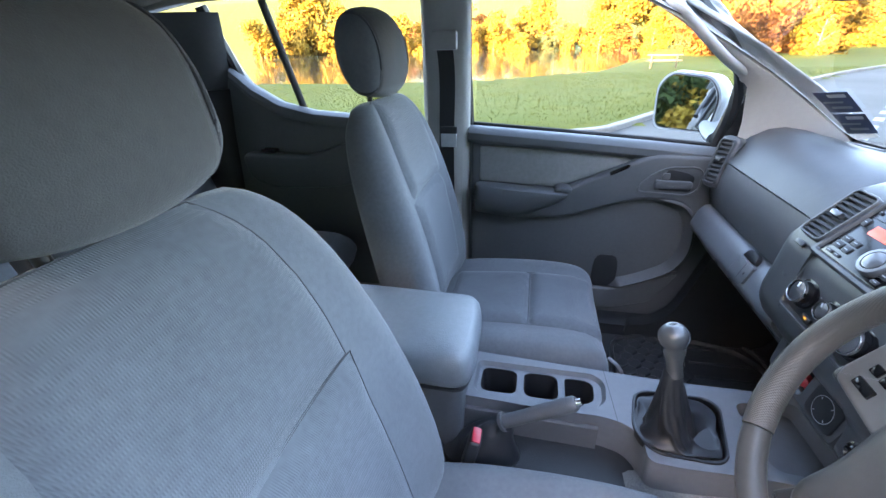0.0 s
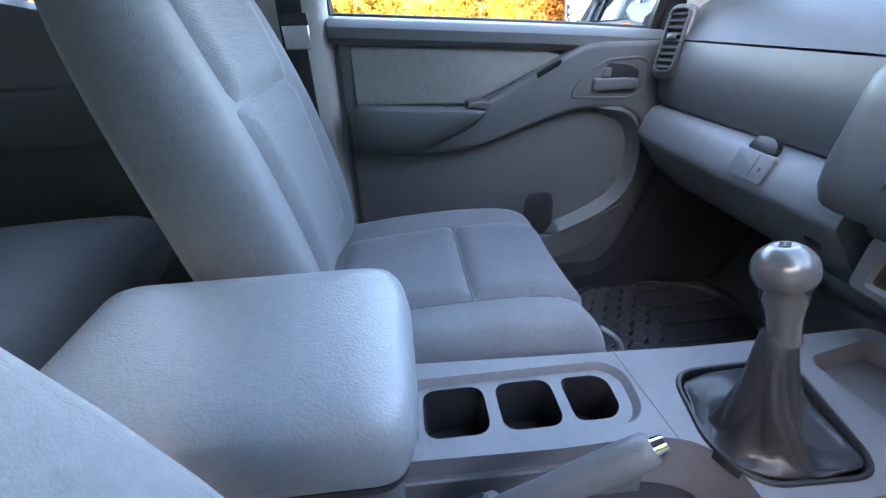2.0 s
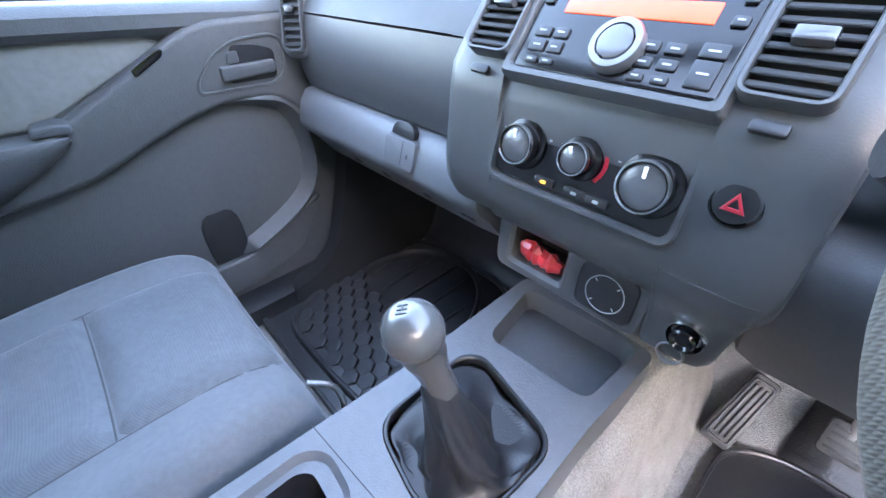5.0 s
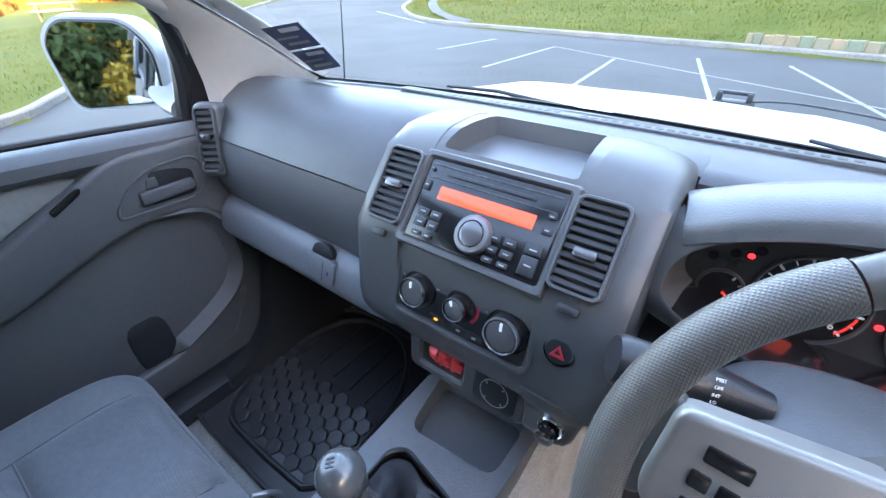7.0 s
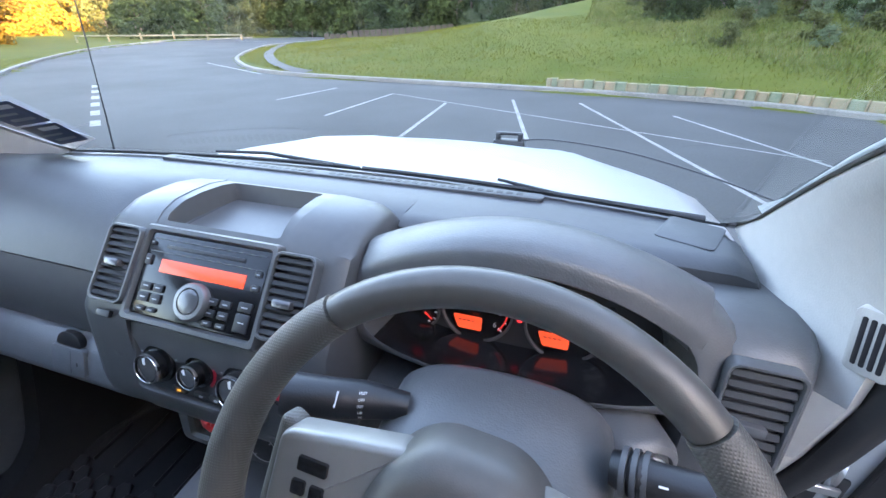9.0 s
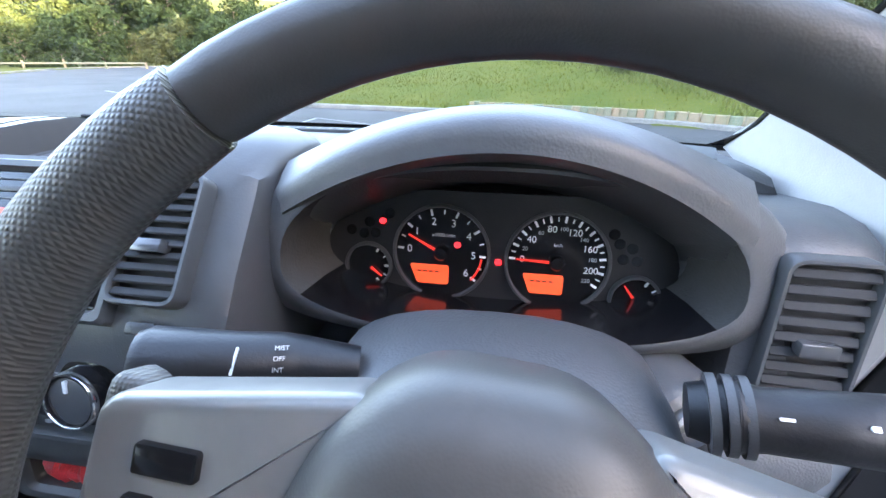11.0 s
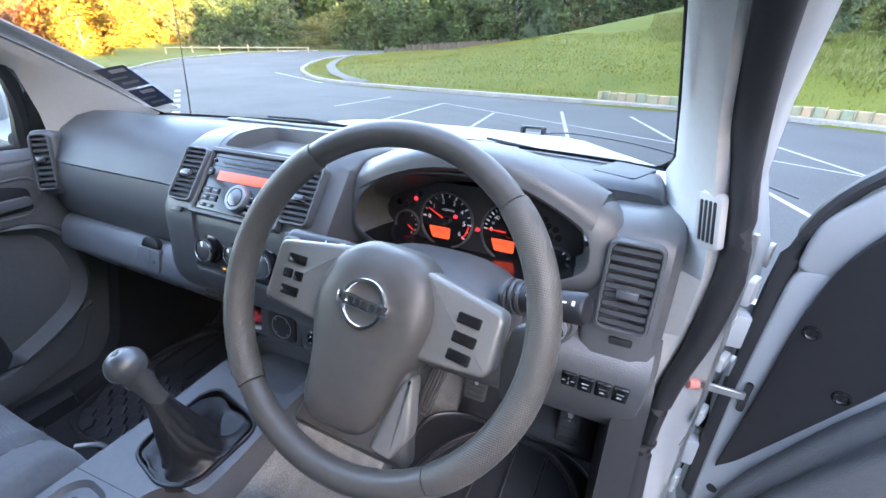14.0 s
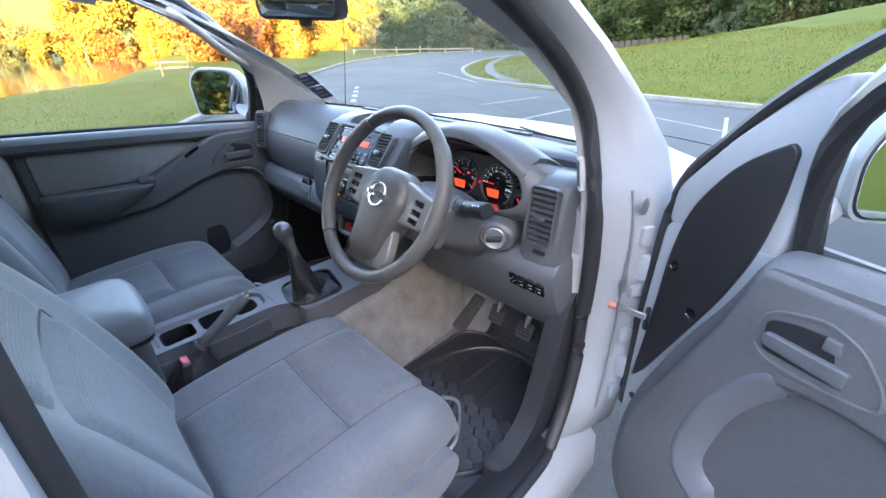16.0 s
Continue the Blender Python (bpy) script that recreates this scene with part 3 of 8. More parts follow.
m = face_frame((-0.322, 0.6345, 1.030), (1, 0, 0), (0, 0.33, 0.94))
slab(bm, smooth_poly([(-0.038, -0.026), (0.038, -0.026), (0.038, 0.022), (-0.038, 0.022)], 0.008), -0.006, 0.004, m, 0.002)
latch = part("glovebox_latch", bm, M_CONS, dash, "grey glovebox latch with a keyhole")
# dark slab, not hollow: it paints the shade of the finger recess
bm = B()
slab(bm, smooth_poly([(-0.030, 0.023), (0.030, 0.023), (0.024, 0.040), (0.012, 0.047), (-0.012, 0.047), (-0.024, 0.040)], 0.008), -0.010, 0.0012, m, 0.001)
part("finger_recess_shade", bm, M_DARK, latch)
bm = B()
slab(bm, rrect(0.0012, 0.040, 0.0004), 0.002, 0.0044, m @ T(0.008, -0.002, 0), 0)
slab(bm, rrect(0.004, 0.007, 0.001), 0.002, 0.0046, m @ T(0.022, -0.004, 0), 0)
part("keyhole", bm, M_DARK, latch)
# clip heads under the glovebox
for x in (-0.52, -0.42, -0.30):
    bm = B()
    lathe(bm, [(0.0005, 0.004), (0.008, 0.003), (0.011, 0.0), (0.011, -0.004)], face_frame((x, 0.668, 0.944), (1, 0, 0), (0, -0.65, 0.75)), 16)
    part("clip_head", bm, M_LOW, dash)
bm = B()
for i in range(5):
    slab(bm, rrect(0.003, 0.022 - abs(i - 2) * 0.004, 0.001), -0.002, 0.002, face_frame((-0.215 + i * 0.006, 0.670, 0.942), (1, 0, 0), (0, -0.65, 0.75)), 0)
part("speaker_slots", bm, M_DARK, dash)

# middle and driver's side of the top
bm = B()
MID = [(1.055, 1.258), (0.98, 1.266), (0.92, 1.270), (0.86, 1.272), (0.842, 1.265), (0.838, 1.20), (0.94, 1.20)]
loft(bm, [xsec(x, [(y - sweep(x, y), z) for y, z in MID]) for x in (-0.17, 0, 0.2)])
part("top_pad", bm, M_TOP, dash)
bm = B()
DRV = [(1.055, 1.258), (0.98, 1.266), (0.92, 1.270), (0.86, 1.271), (0.838, 1.269), (0.828, 1.262), (0.826, 1.20), (0.94, 1.20)]
loft(bm, [xsec(x, [(y - sweep(x, y), z - e) for y, z in DRV]) for x, e in ((0.2, 0), (0.4, 0), (0.58, 0), (0.63, 0.002), (0.650, 0.008), (0.658, 0.02), (0.661, 0.05))])
part("top_pad", bm, M_TOP, dash, "dark grey driver side dash top")
bm = B()
END = [(0.90, 1.238), (0.83, 1.247), (0.775, 1.254), (0.738, 1.252), (0.715, 1.243), (0.704, 1.224), (0.697, 1.19), (0.688, 1.13), (0.680, 1.06), (0.80, 1.05), (0.90, 1.15)]
loft(bm, [xsec(x, [(y + d, z - d * 0.3) for y, z in END]) for x, d in ((0.574, 0.03), (0.582, 0.008), (0.60, 0), (0.65, 0.0), (0.672, 0.006), (0.684, 0.022), (0.690, 0.06))])
part("end_panel", bm, M_DASH, dash, "dark grey dash end with a vent")
# speaker cover in the top
bm = B()
m = face_frame((0.592, 0.917, 1.2695), (1, -0.42, 0.0), (0, 1, -0.03))
slab(bm, rrect(0.072, 0.088, 0.008), -0.004, 0.0008, m, 0.0006)
part("speaker_cover", bm, M_TOP, dash)
# demister grille along the windscreen
bm = B()
slab(bm, rrect(0.80, 0.030, 0.01), -0.004, 0.003, face_frame((-0.01, 0.988, 1.2665), (1, 0, 0), (0, 1, -0.08)), 0.0015)
gr = part("demister_grille", bm, M_TOP, dash)
for i in range(44):
    if 20 <= i <= 21:
        continue
    bm = B()
    slab(bm, rrect(0.011, 0.012, 0.003), 0.001, 0.0036, face_frame((-0.372 + i * 0.0168, 0.988, 1.2665), (1, 0, 0), (0, 1, -0.08)), 0)
    part("slot", bm, M_RUBBER, gr)

# driver's lower panel
bm = B()
LOWD = [(0.70, 1.085), (0.678, 1.068), (0.670, 1.045), (0.682, 1.00), (0.715, 0.93), (0.748, 0.872), (0.764, 0.858), (0.785, 0.855), (0.86, 0.90), (0.86, 1.085)]
loft(bm, [xsec(x, [(y + d, z) for y, z in LOWD]) for x, d in ((0.168, 0.04), (0.180, 0.012), (0.205, 0), (0.30, 0), (0.66, 0.0), (0.680, 0.006), (0.690, 0.03))])
low = part("knee_panel", bm, M_LOW, dash, "dark grey panel under the steering column")
for i, x in enumerate((0.578, 0.602, 0.626, 0.650)):
    m = face_frame((x, 0.6775, 1.012), (1, 0, 0), (0, -0.35, 1))
    bm = B()
    slab(bm, rrect(0.021, 0.036, 0.003), -0.006, 0.003 if i else 0.002, m, 0.0015)
    b = part("switch", bm, M_BLACK, low, "small black push switch with white marks")
    bm = B()
    if i == 0:
        for a in range(4):
            slab(bm, rrect(0.005, 0.001, 0.0003), 0.002, 0.0034, m @ pose(0, 0, 0, 0, 0, 90 * a) @ T(0.0065, 0, 0), 0)
    else:
        slab(bm, rrect(0.010, 0.0022, 0.0006), 0.002, 0.0036, m @ T(0, 0.005, 0), 0)
        slab(bm, rrect(0.007, 0.004, 0.0006), 0.002, 0.0036, m @ T(0, -0.006, 0), 0)
    part("mark", bm, M_GREYPRINT, b)

# instrument hood
HX = 0.3915


def dring(y, hw, zb, top, low=0.02, p=2.4, n=56, tilt=0.0):
    out = []
    for k in range(n):
        a = 2 * math.pi * k / n
        c, s = math.cos(a), math.sin(a)
        x = hw * math.copysign(abs(c) ** (2 / p), c)
        if s >= 0:
            z = zb + (top - zb) * abs(s) ** (2 / p)
        else:
            z = zb - low * abs(s) ** (2 / p)
        out.append(Vector((HX + x, y + tilt * (z - zb), z)))
    return out


bm = B()
loft(bm, [dring(0.87, 0.228, 1.19, 1.258, 0.06, 3.0), dring(0.82, 0.232, 1.19, 1.272, 0.06, 3.0), dring(0.765, 0.233, 1.19, 1.290, 0.06, 3.0), dring(0.735, 0.232, 1.19, 1.295, 0.06, 3.0, tilt=0.05), dring(0.718, 0.228, 1.19, 1.297, 0.06, 2.9, tilt=0.10), dring(0.707, 0.219, 1.19, 1.300, 0.056, 2.8, tilt=0.12),
          dring(0.695, 0.200, 1.20, 1.297, 0.057, 2.5, tilt=0.14), dring(0.689, 0.1870, 1.204, 1.294, 0.0545, 2.3, tilt=0.15), dring(0.690, 0.1835, 1.205, 1.291, 0.052, 2.3, tilt=0.15)], cap=False)
hood = part("instrument_hood", bm, M_DASH, dash, "grey grained fascia round the instruments", angle=60)

LINE = [dring(0.690, 0.1835, 1.205, 1.291, 0.052, 2.3, tilt=0.15), dring(0.735, 0.180, 1.198, 1.278, 0.050, 2.3), dring(0.773, 0.174, 1.192, 1.262, 0.050, 2.3)]
lows = [k for k in range(56) if math.sin(2 * math.pi * k / 56) < -0.42]
rest = list(range(lows[-1], 56)) + list(range(0, lows[0] + 1))
bm = B()
loft(bm, [[r[k] for k in rest] for r in LINE], closed=False, cap=False)
part("hood_lining", bm, M_LINING, dash, "grey lining inside the instrument hood", angle=60)
bm = B()
loft(bm, [[r[k] for k in lows] for r in LINE], closed=False, cap=False)
part("lens_ledge", bm, M_BLACK, dash, "glossy black ledge below the gauges", angle=60)

# arched visor that overhangs the gauges
bm = B()
secs = []
for u in np.linspace(-1, 1, 41):
    a = abs(u)
    x = HX + 0.1785 * u
    zl = 1.3075 - (0.0645 + 0.005 * u) * a * a
    yl = 0.679 + 0.018 * a * a
    zt, zr = zl + 0.0215 - 0.003 * a ** 6, 1.3335 - 0.052 * a * a
    ring = [(0.0, 0.722, zl - 0.017), (0.0, yl + 0.012, zl - 0.005), (0.0, yl + 0.003, zl - 0.0008), (0.0, yl, zl + 0.0016), (0.001, yl + 0.0018, zl + 0.011), (0.003, yl + 0.0035, zt - 0.003), (0.004, yl + 0.008, zt + 0.0012),
            (0.006, yl + 0.025, zt + 0.55 * (zr - zt) + 0.002), (0.009, 0.742, zr), (0.012, 0.765, zr - 0.005), (0.015, 0.790, zr - 0.016), (0.018, 0.818, zr - 0.037), (0.018, 0.845, zr - 0.075), (0.0, 0.800, zl - 0.055)]
    secs.append([Vector((x + dx * u * a * 1.3, y, z)) for dx, y, z in ring])
loft(bm, secs)
part("visor", bm, M_DASH, dash, "grey grained arched visor over the gauges", angle=50)

# instrument cluster
clus = thing("instrument_cluster", (HX, 0.76, 1.13), "black instrument cluster with lit orange displays", "instrument cluster")
CM = face_frame((0.3875, 0.771, 1.184), (1, 0, 0), (0, 0.17, 1))
bm = B()
slab(bm, smooth_poly([(-0.17, -0.058), (0.17, -0.058), (0.175, 0.02), (0.12, 0.066), (-0.12, 0.066), (-0.175, 0.02)], 0.03), -0.01, 0.0, CM, 0)
part("face", bm, M_DARK, clus)


def gauge(cx, cy, r, marks, labels, a0, a1, needle, size):
    m = CM @ T(cx, cy, 0.0)
    bm = B()
    n = 48
    frame_ring(bm, circle(r + 0.003, n), circle(r, n), 0, 0.006, m, 0.001)
    ring = part("gauge", bm, M_STACK, clus, "round gauge with white marks")
    bm = B()
    slab(bm, circle(r, n), 0, 0.0012, m, 0)
    part("dial", bm, M_BLACK, ring)
    for k in range(marks):
        a = radians(a0 + (a1 - a0) * k / (marks - 1))
        big = k % 2 == 0
        bm = B()
        slab(bm, rrect(0.0062 if big else 0.0042, 0.0022 if big else 0.0012, 0.0003), 0.001, 0.0022, m @ pose(0, 0, 0, 0, 0, math.degrees(a)) @ T(r * 0.90, 0, 0), 0)
        part("mark", bm, M_WHITE, ring)
    for k, s in enumerate(labels):
        a = radians(a0 + (a1 - a0) * k / (len(labels) - 1))
        small = len(labels) > 8 and k % 2 == 1
        text("numeral", s, m @ T(math.cos(a) * r * 0.70, math.sin(a) * r * 0.70, 0.0016), size * (0.6 if small else 1), M_GREYPRINT if small else M_WHITE, ring)
    a = radians(needle)
    bm = B()
    L = r * 0.82
    loft(bm, [[m @ pose(0, 0, 0, 0, 0, needle) @ Vector((x, y, z)) for y, z in ((-w, 0.003), (w, 0.003), (w, 0.0045), (-w, 0.0045))] for x, w in ((0.0, 0.0014), (L, 0.0006))])
    part("needle", bm, M_NEEDLE, ring, "lit red needle")
    bm = B()
    lathe(bm, [(r * 0.16, 0.001), (r * 0.16, 0.006), (r * 0.12, 0.008), (0.0004, 0.008)], m, 24)
    part("needle_cap", bm, M_BLACK, ring)
    return ring, m


tach, tm = gauge(-0.053, 0.004, 0.046, 13, list("0123456"), 176, -38, 152, 0.0105)
text("caption", "x1000r/min", tm @ T(0.002, 0.018, 0.0016), 0.0050, M_WHITE, tach)
spd, sm = gauge(0.060, 0.002, 0.0475, 23, ["0", "20", "40", "60", "80", "100", "120", "140", "160", "180", "200", "220"], 178, -30, 178, 0.0092)
text("caption", "km/h", sm @ T(0, 0.017, 0.0016), 0.0042, M_WHITE, spd)
for ring, m in ((tach, tm), (spd, sm)):
    bm = B()
    slab(bm, smooth_poly([(-0.032, -0.013), (0.008, -0.013), (0.008, -0.033), (-0.024, -0.033)], 0.003), 0.001, 0.0022, m, 0)
    d = part("display", bm, M_ORANGE, ring, "lit orange display")
    bm = B()
    for k in range(4):
        slab(bm, rrect(0.0042, 0.0016, 0.0004), 0.0021, 0.0026, m @ T(-0.022 + k * 0.006, -0.020, 0), 0)
    part("digits", bm, M_DARK, d)
bm = B()
n = 14
for k in range(n):
    a = radians(-8 - 32 * k / (n - 1))
    slab(bm, rrect(0.002, 0.0026, 0.0005), 0.001, 0.0022, tm @ pose(0, 0, 0, 0, 0, math.degrees(a)) @ T(0.0405, 0, 0), 0)
part("red_zone", bm, M_NEEDLE, tach)
for cx, cy, ndl in ((-0.128, -0.014, 135), (0.136, -0.030, 128)):
    gauge(cx, cy, 0.0215, 5, [], 60, -60, ndl if cx > 0 else -38, 0.005)
for i, (dx, dy) in enumerate(((-0.146, 0.022), (-0.133, 0.019), (-0.121, 0.020), (-0.127, 0.031), (-0.113, 0.033), (0.116, 0.024), (0.128, 0.020), (0.121, 0.009), (0.134, 0.008), (0.110, 0.033), (-0.106, 0.041))):
    bm = B()
    slab(bm, circle(0.0052, 16), 0.0, 0.001, CM @ T(dx, dy, 0), 0)
    part("lamp_lens", bm, M_BLACK, clus)
for m0 in (CM @ T(-0.113, 0.033, 0.001), tm @ T(0.016, 0.009, 0.001), CM @ T(0.004, -0.002, 0.001)):
    bm = B()
    slab(bm, rrect(0.007, 0.006, 0.0028), 0, 0.001, m0, 0)
    part("warning_lamp", bm, M_REDGLOW, clus, "lit red warning lamp")
for dx, dy in ((-0.098, -0.040), (-0.091, -0.042), (0.100, -0.052)):
    bm = B()
    slab(bm, rrect(0.004, 0.003, 0.0008), 0, 0.001, CM @ T(dx, dy, 0), 0)
    part("symbol", bm, M_WHITE, clus)

# vents
vent(dash, face_frame((0.629, 0.694, 1.177), (1, -0.03, 0), (0.0, 0.14, 1)), 0.068, 0.126, 9, tab=0.45)
bm = B()
slab(bm, rrect(0.030, 0.010, 0.003), -0.002, 0.004, face_frame((0.634, 0.684, 1.098), (1, 0, 0), (0, 0.1, 1)), 0.0015)
part("thumb_wheel", bm, M_DARK, dash)
PV = face_frame((-0.652, 0.655, 1.200), (0.78, 0.52, 0), (-0.16, 0.24, 1))
bm = B()
slab(bm, rrect(0.058, 0.150, 0.020), -0.050, -0.001, PV, 0.008, 3)
part("vent_pod", bm, M_DASH, dash)
vent(dash, PV, 0.044, 0.130, 9, tab=0.55)

# centre stack: two columns, radio bezel, bin and heater panel
stack = thing("centre_stack", (CX, 0.66, 1.02), "dark grey centre stack with radio, vents and heater controls", "centre stack")
FACE = [(0.93, 1.255), (0.862, 1.268), (0.848, 1.284), (0.832, 1.2985), (0.802, 1.304), (0.768, 1.305), (0.738, 1.303), (0.714, 1.294), (0.698, 1.281), (0.690, 1.271), (0.640, 1.2155), (0.616, 1.184), (0.611, 1.160), (0.605, 1.112), (0.599, 1.072), (0.600, 1.046), (0.612, 1.022), (0.64, 1.012), (0.76, 1.03), (0.86, 1.18)]
for sg in (-1, 1):
    bm = B()
    cen = Vector((0.75, 1.2))
    secs = []
    for x, k in ((0.192, 0.86), (0.1895, 0.93), (0.183, 0.972), (0.172, 0.994), (0.158, 1.0), (0.104, 1.0)):
        drop = (0.011 if sg > 0 else 0.007) * max(0.0, (x - 0.125) / 0.06) ** 1.6
        secs.append([Vector((CX + sg * x, cen.x + (y - cen.x) * k, cen.y + (z - cen.y) * k - (drop if y > 0.70 and z > 1.25 else 0))) for y, z in FACE])
    loft(bm, secs)
    part("column", bm, M_STACK, stack, angle=30)
P1 = face_frame((CX, 0.610, 1.185), (1, 0, 0), (0, 0.075, 0.089)) @ Matrix.Diagonal((1, 0.853, 1, 1))
P2 = face_frame((CX, 0.6000, 1.0817), (1, 0, 0), (0, 0.28, 0.96))
for sg in (-1, 1):
    vent(stack, P1 @ T(sg * 0.132, 0.083, 0.0015), 0.060, 0.122, 10, skew=0.0, tab=0.42 if sg > 0 else 0.5)
    bm = B()
    slab(bm, rrect(0.024, 0.011, 0.003), -0.002, 0.003, P1 @ T(sg * 0.134, 0.004, 0), 0.0015)
    part("thumb_wheel", bm, M_DARK, stack)
bm = B()
loft(bm, [xsec(CX + x, [(0.702, 1.268), (0.652, 1.211), (0.622, 1.181), (0.614, 1.158), (0.612, 1.110), (0.610, 1.074), (0.72, 1.07), (0.78, 1.25)]) for x in (-0.108, 0.108)])
part("backing", bm, M_STACK, stack)
# radio bezel
bm = B()
frame_ring(bm, rrect(0.210, 0.150, 0.006), rrect(0.190, 0.126, 0.006), -0.02, 0.006, P1 @ T(0, 0.078, 0), 0.004)
part("radio_bezel", bm, M_STACK, stack)
bm = B()
slab(bm, smooth_poly([(-0.105, 0.0), (0.105, 0.0), (0.105, 0.088), (-0.105, 0.088)], 0.004), -0.02, -0.004, P2, 0.002)
part("heater_backing", bm, M_STACK, stack)
# storage bin on top
bm = B()
ARCH = sorted(FACE[1:11])


def bin_ring(pts, drop, follow=1.0):
    """A ring of the bin: it follows the arch of the columns, or sinks to a level floor."""
    out = []
    for x, y in pts:
        z = float(np.interp(y + 0.767, [a for a, _ in ARCH], [b for _, b in ARCH]))
        out.append(Vector((CX + x, y + 0.767, 1.290 + (z - 1.290) * follow - drop)))
    return out


def edge_walk(pts, n=15):
    """Straight runs of a loop cut short, so that it can bend."""
    out = []
    for (ax, ay), (bx, by) in zip(pts, pts[1:] + pts[:1]):
        k = max(1, int(math.hypot(bx - ax, by - ay) / 0.006))
        out += [(ax + (bx - ax) * i / k, ay + (by - ay) * i / k) for i in range(k)]
    return out


o = resample(edge_walk(smooth_poly([(-0.105, -0.076), (0.105, -0.076), (0.105, 0.064), (-0.105, 0.064)], 0.006)), 120)
i1 = [(x * (0.875 - 0.11 * (y + 0.076) / 0.14), -0.004 + (y + 0.004) * 0.86 + 0.004) for x, y in o]
i2 = [(x * 0.94, (y - 0.004) * 0.92) for x, y in i1]
loft(bm, [bin_ring(o, 0.03), bin_ring(o, 0.0008), bin_ring(i1, 0.0008), bin_ring([(x * 0.985, y * 0.985) for x, y in i1], 0.004), bin_ring(i2, 0.020, 0.35)], cap=False)
bm.faces.new([bm.verts.new(p) for p in bin_ring(i2, 0.020, 0.35)])
bmesh.ops.remove_doubles(bm, verts=bm.verts, dist=1e-5)
part("storage_bin", bm, M_STACK, stack, "shallow open tray on top of the stack")

radio = thing("car_radio", (CX, 0.66, 1.16), "black car radio with a lit orange display", "radio")
R = P1 @ T(0, 0.078, 0.0)
bm = B()
slab(bm, rrect(0.189, 0.125, 0.004), -0.02, 0.002, R, 0.0015)
part("faceplate", bm, M_BLACK, radio)
bm = B()
slab(bm, rrect(0.132, 0.020, 0.001), 0.001, 0.003, R @ T(0.001, 0.014, 0), 0.0003)
part("display", bm, M_ORANGE, radio, "lit orange radio display")
bm = B()
slab(bm, rrect(0.124, 0.006, 0.002), 0.001, 0.0036, R @ T(-0.002, 0.044, 0), 0.001)
part("disc_slot", bm, M_DARK, radio)
bm = B()
slab(bm, rrect(0.176, 0.0012, 0.0004), 0.001, 0.003, R @ T(0, 0.034, 0), 0)
slab(bm, rrect(0.176, 0.0012, 0.0004), 0.001, 0.003, R @ T(0, 0.054, 0), 0)
part("trim_line", bm, M_STACK, radio)
bm = B()
lathe(bm, [(0.0255, 0.0), (0.0255, 0.010), (0.0235, 0.013), (0.018, 0.0135), (0.0175, 0.009), (0.0004, 0.009)], R @ T(0.004, -0.028, 0) @ Matrix.Diagonal((0.92, 0.92 / 0.853, 1, 1)), 40)
part("volume_knob", bm, M_SILVER, radio, "round silver volume knob")
bm = B()
lathe(bm, [(0.017, 0.009), (0.016, 0.0135), (0.012, 0.0145), (0.0004, 0.0145)], R @ T(0.004, -0.028, 0) @ Matrix.Diagonal((0.92, 0.92 / 0.853, 1, 1)), 24)
part("knob_cap", bm, M_CAP, radio)
for x, y, w, h in ((-0.076, -0.020, 0.018, 0.012), (-0.056, -0.020, 0.016, 0.012), (-0.076, -0.036, 0.018, 0.014), (-0.056, -0.036, 0.016, 0.014), (-0.058, -0.053, 0.014, 0.007), (-0.076, -0.053, 0.014, 0.007), (0.030, -0.022, 0.016, 0.011), (0.050, -0.022, 0.016, 0.011), (0.030, -0.038, 0.016, 0.011), (0.050, -0.038, 0.016, 0.011), (0.030, -0.053, 0.014, 0.008), (0.050, -0.053, 0.014, 0.008), (0.078, -0.020, 0.020, 0.014), (0.078, -0.042, 0.020, 0.026), (-0.086, 0.020, 0.010, 0.016), (0.084, 0.028, 0.010, 0.008), (0.084, 0.008, 0.012, 0.010), (-0.086, 0.046, 0.006, 0.006)):
    bm = B()
    slab(bm, rrect(w, h, 0.002), 0.0005, 0.0045, R @ T(x, y, 0), 0.0012)
    b = part("button", bm, M_DARK, radio)
    bm = B()
    slab(bm, rrect(w * 0.45, 0.0018, 0.0005), 0.004, 0.0048, R @ T(x, y + random.uniform(-0.001, 0.001), 0), 0)
    part("mark", bm, M_GREYPRINT, b)

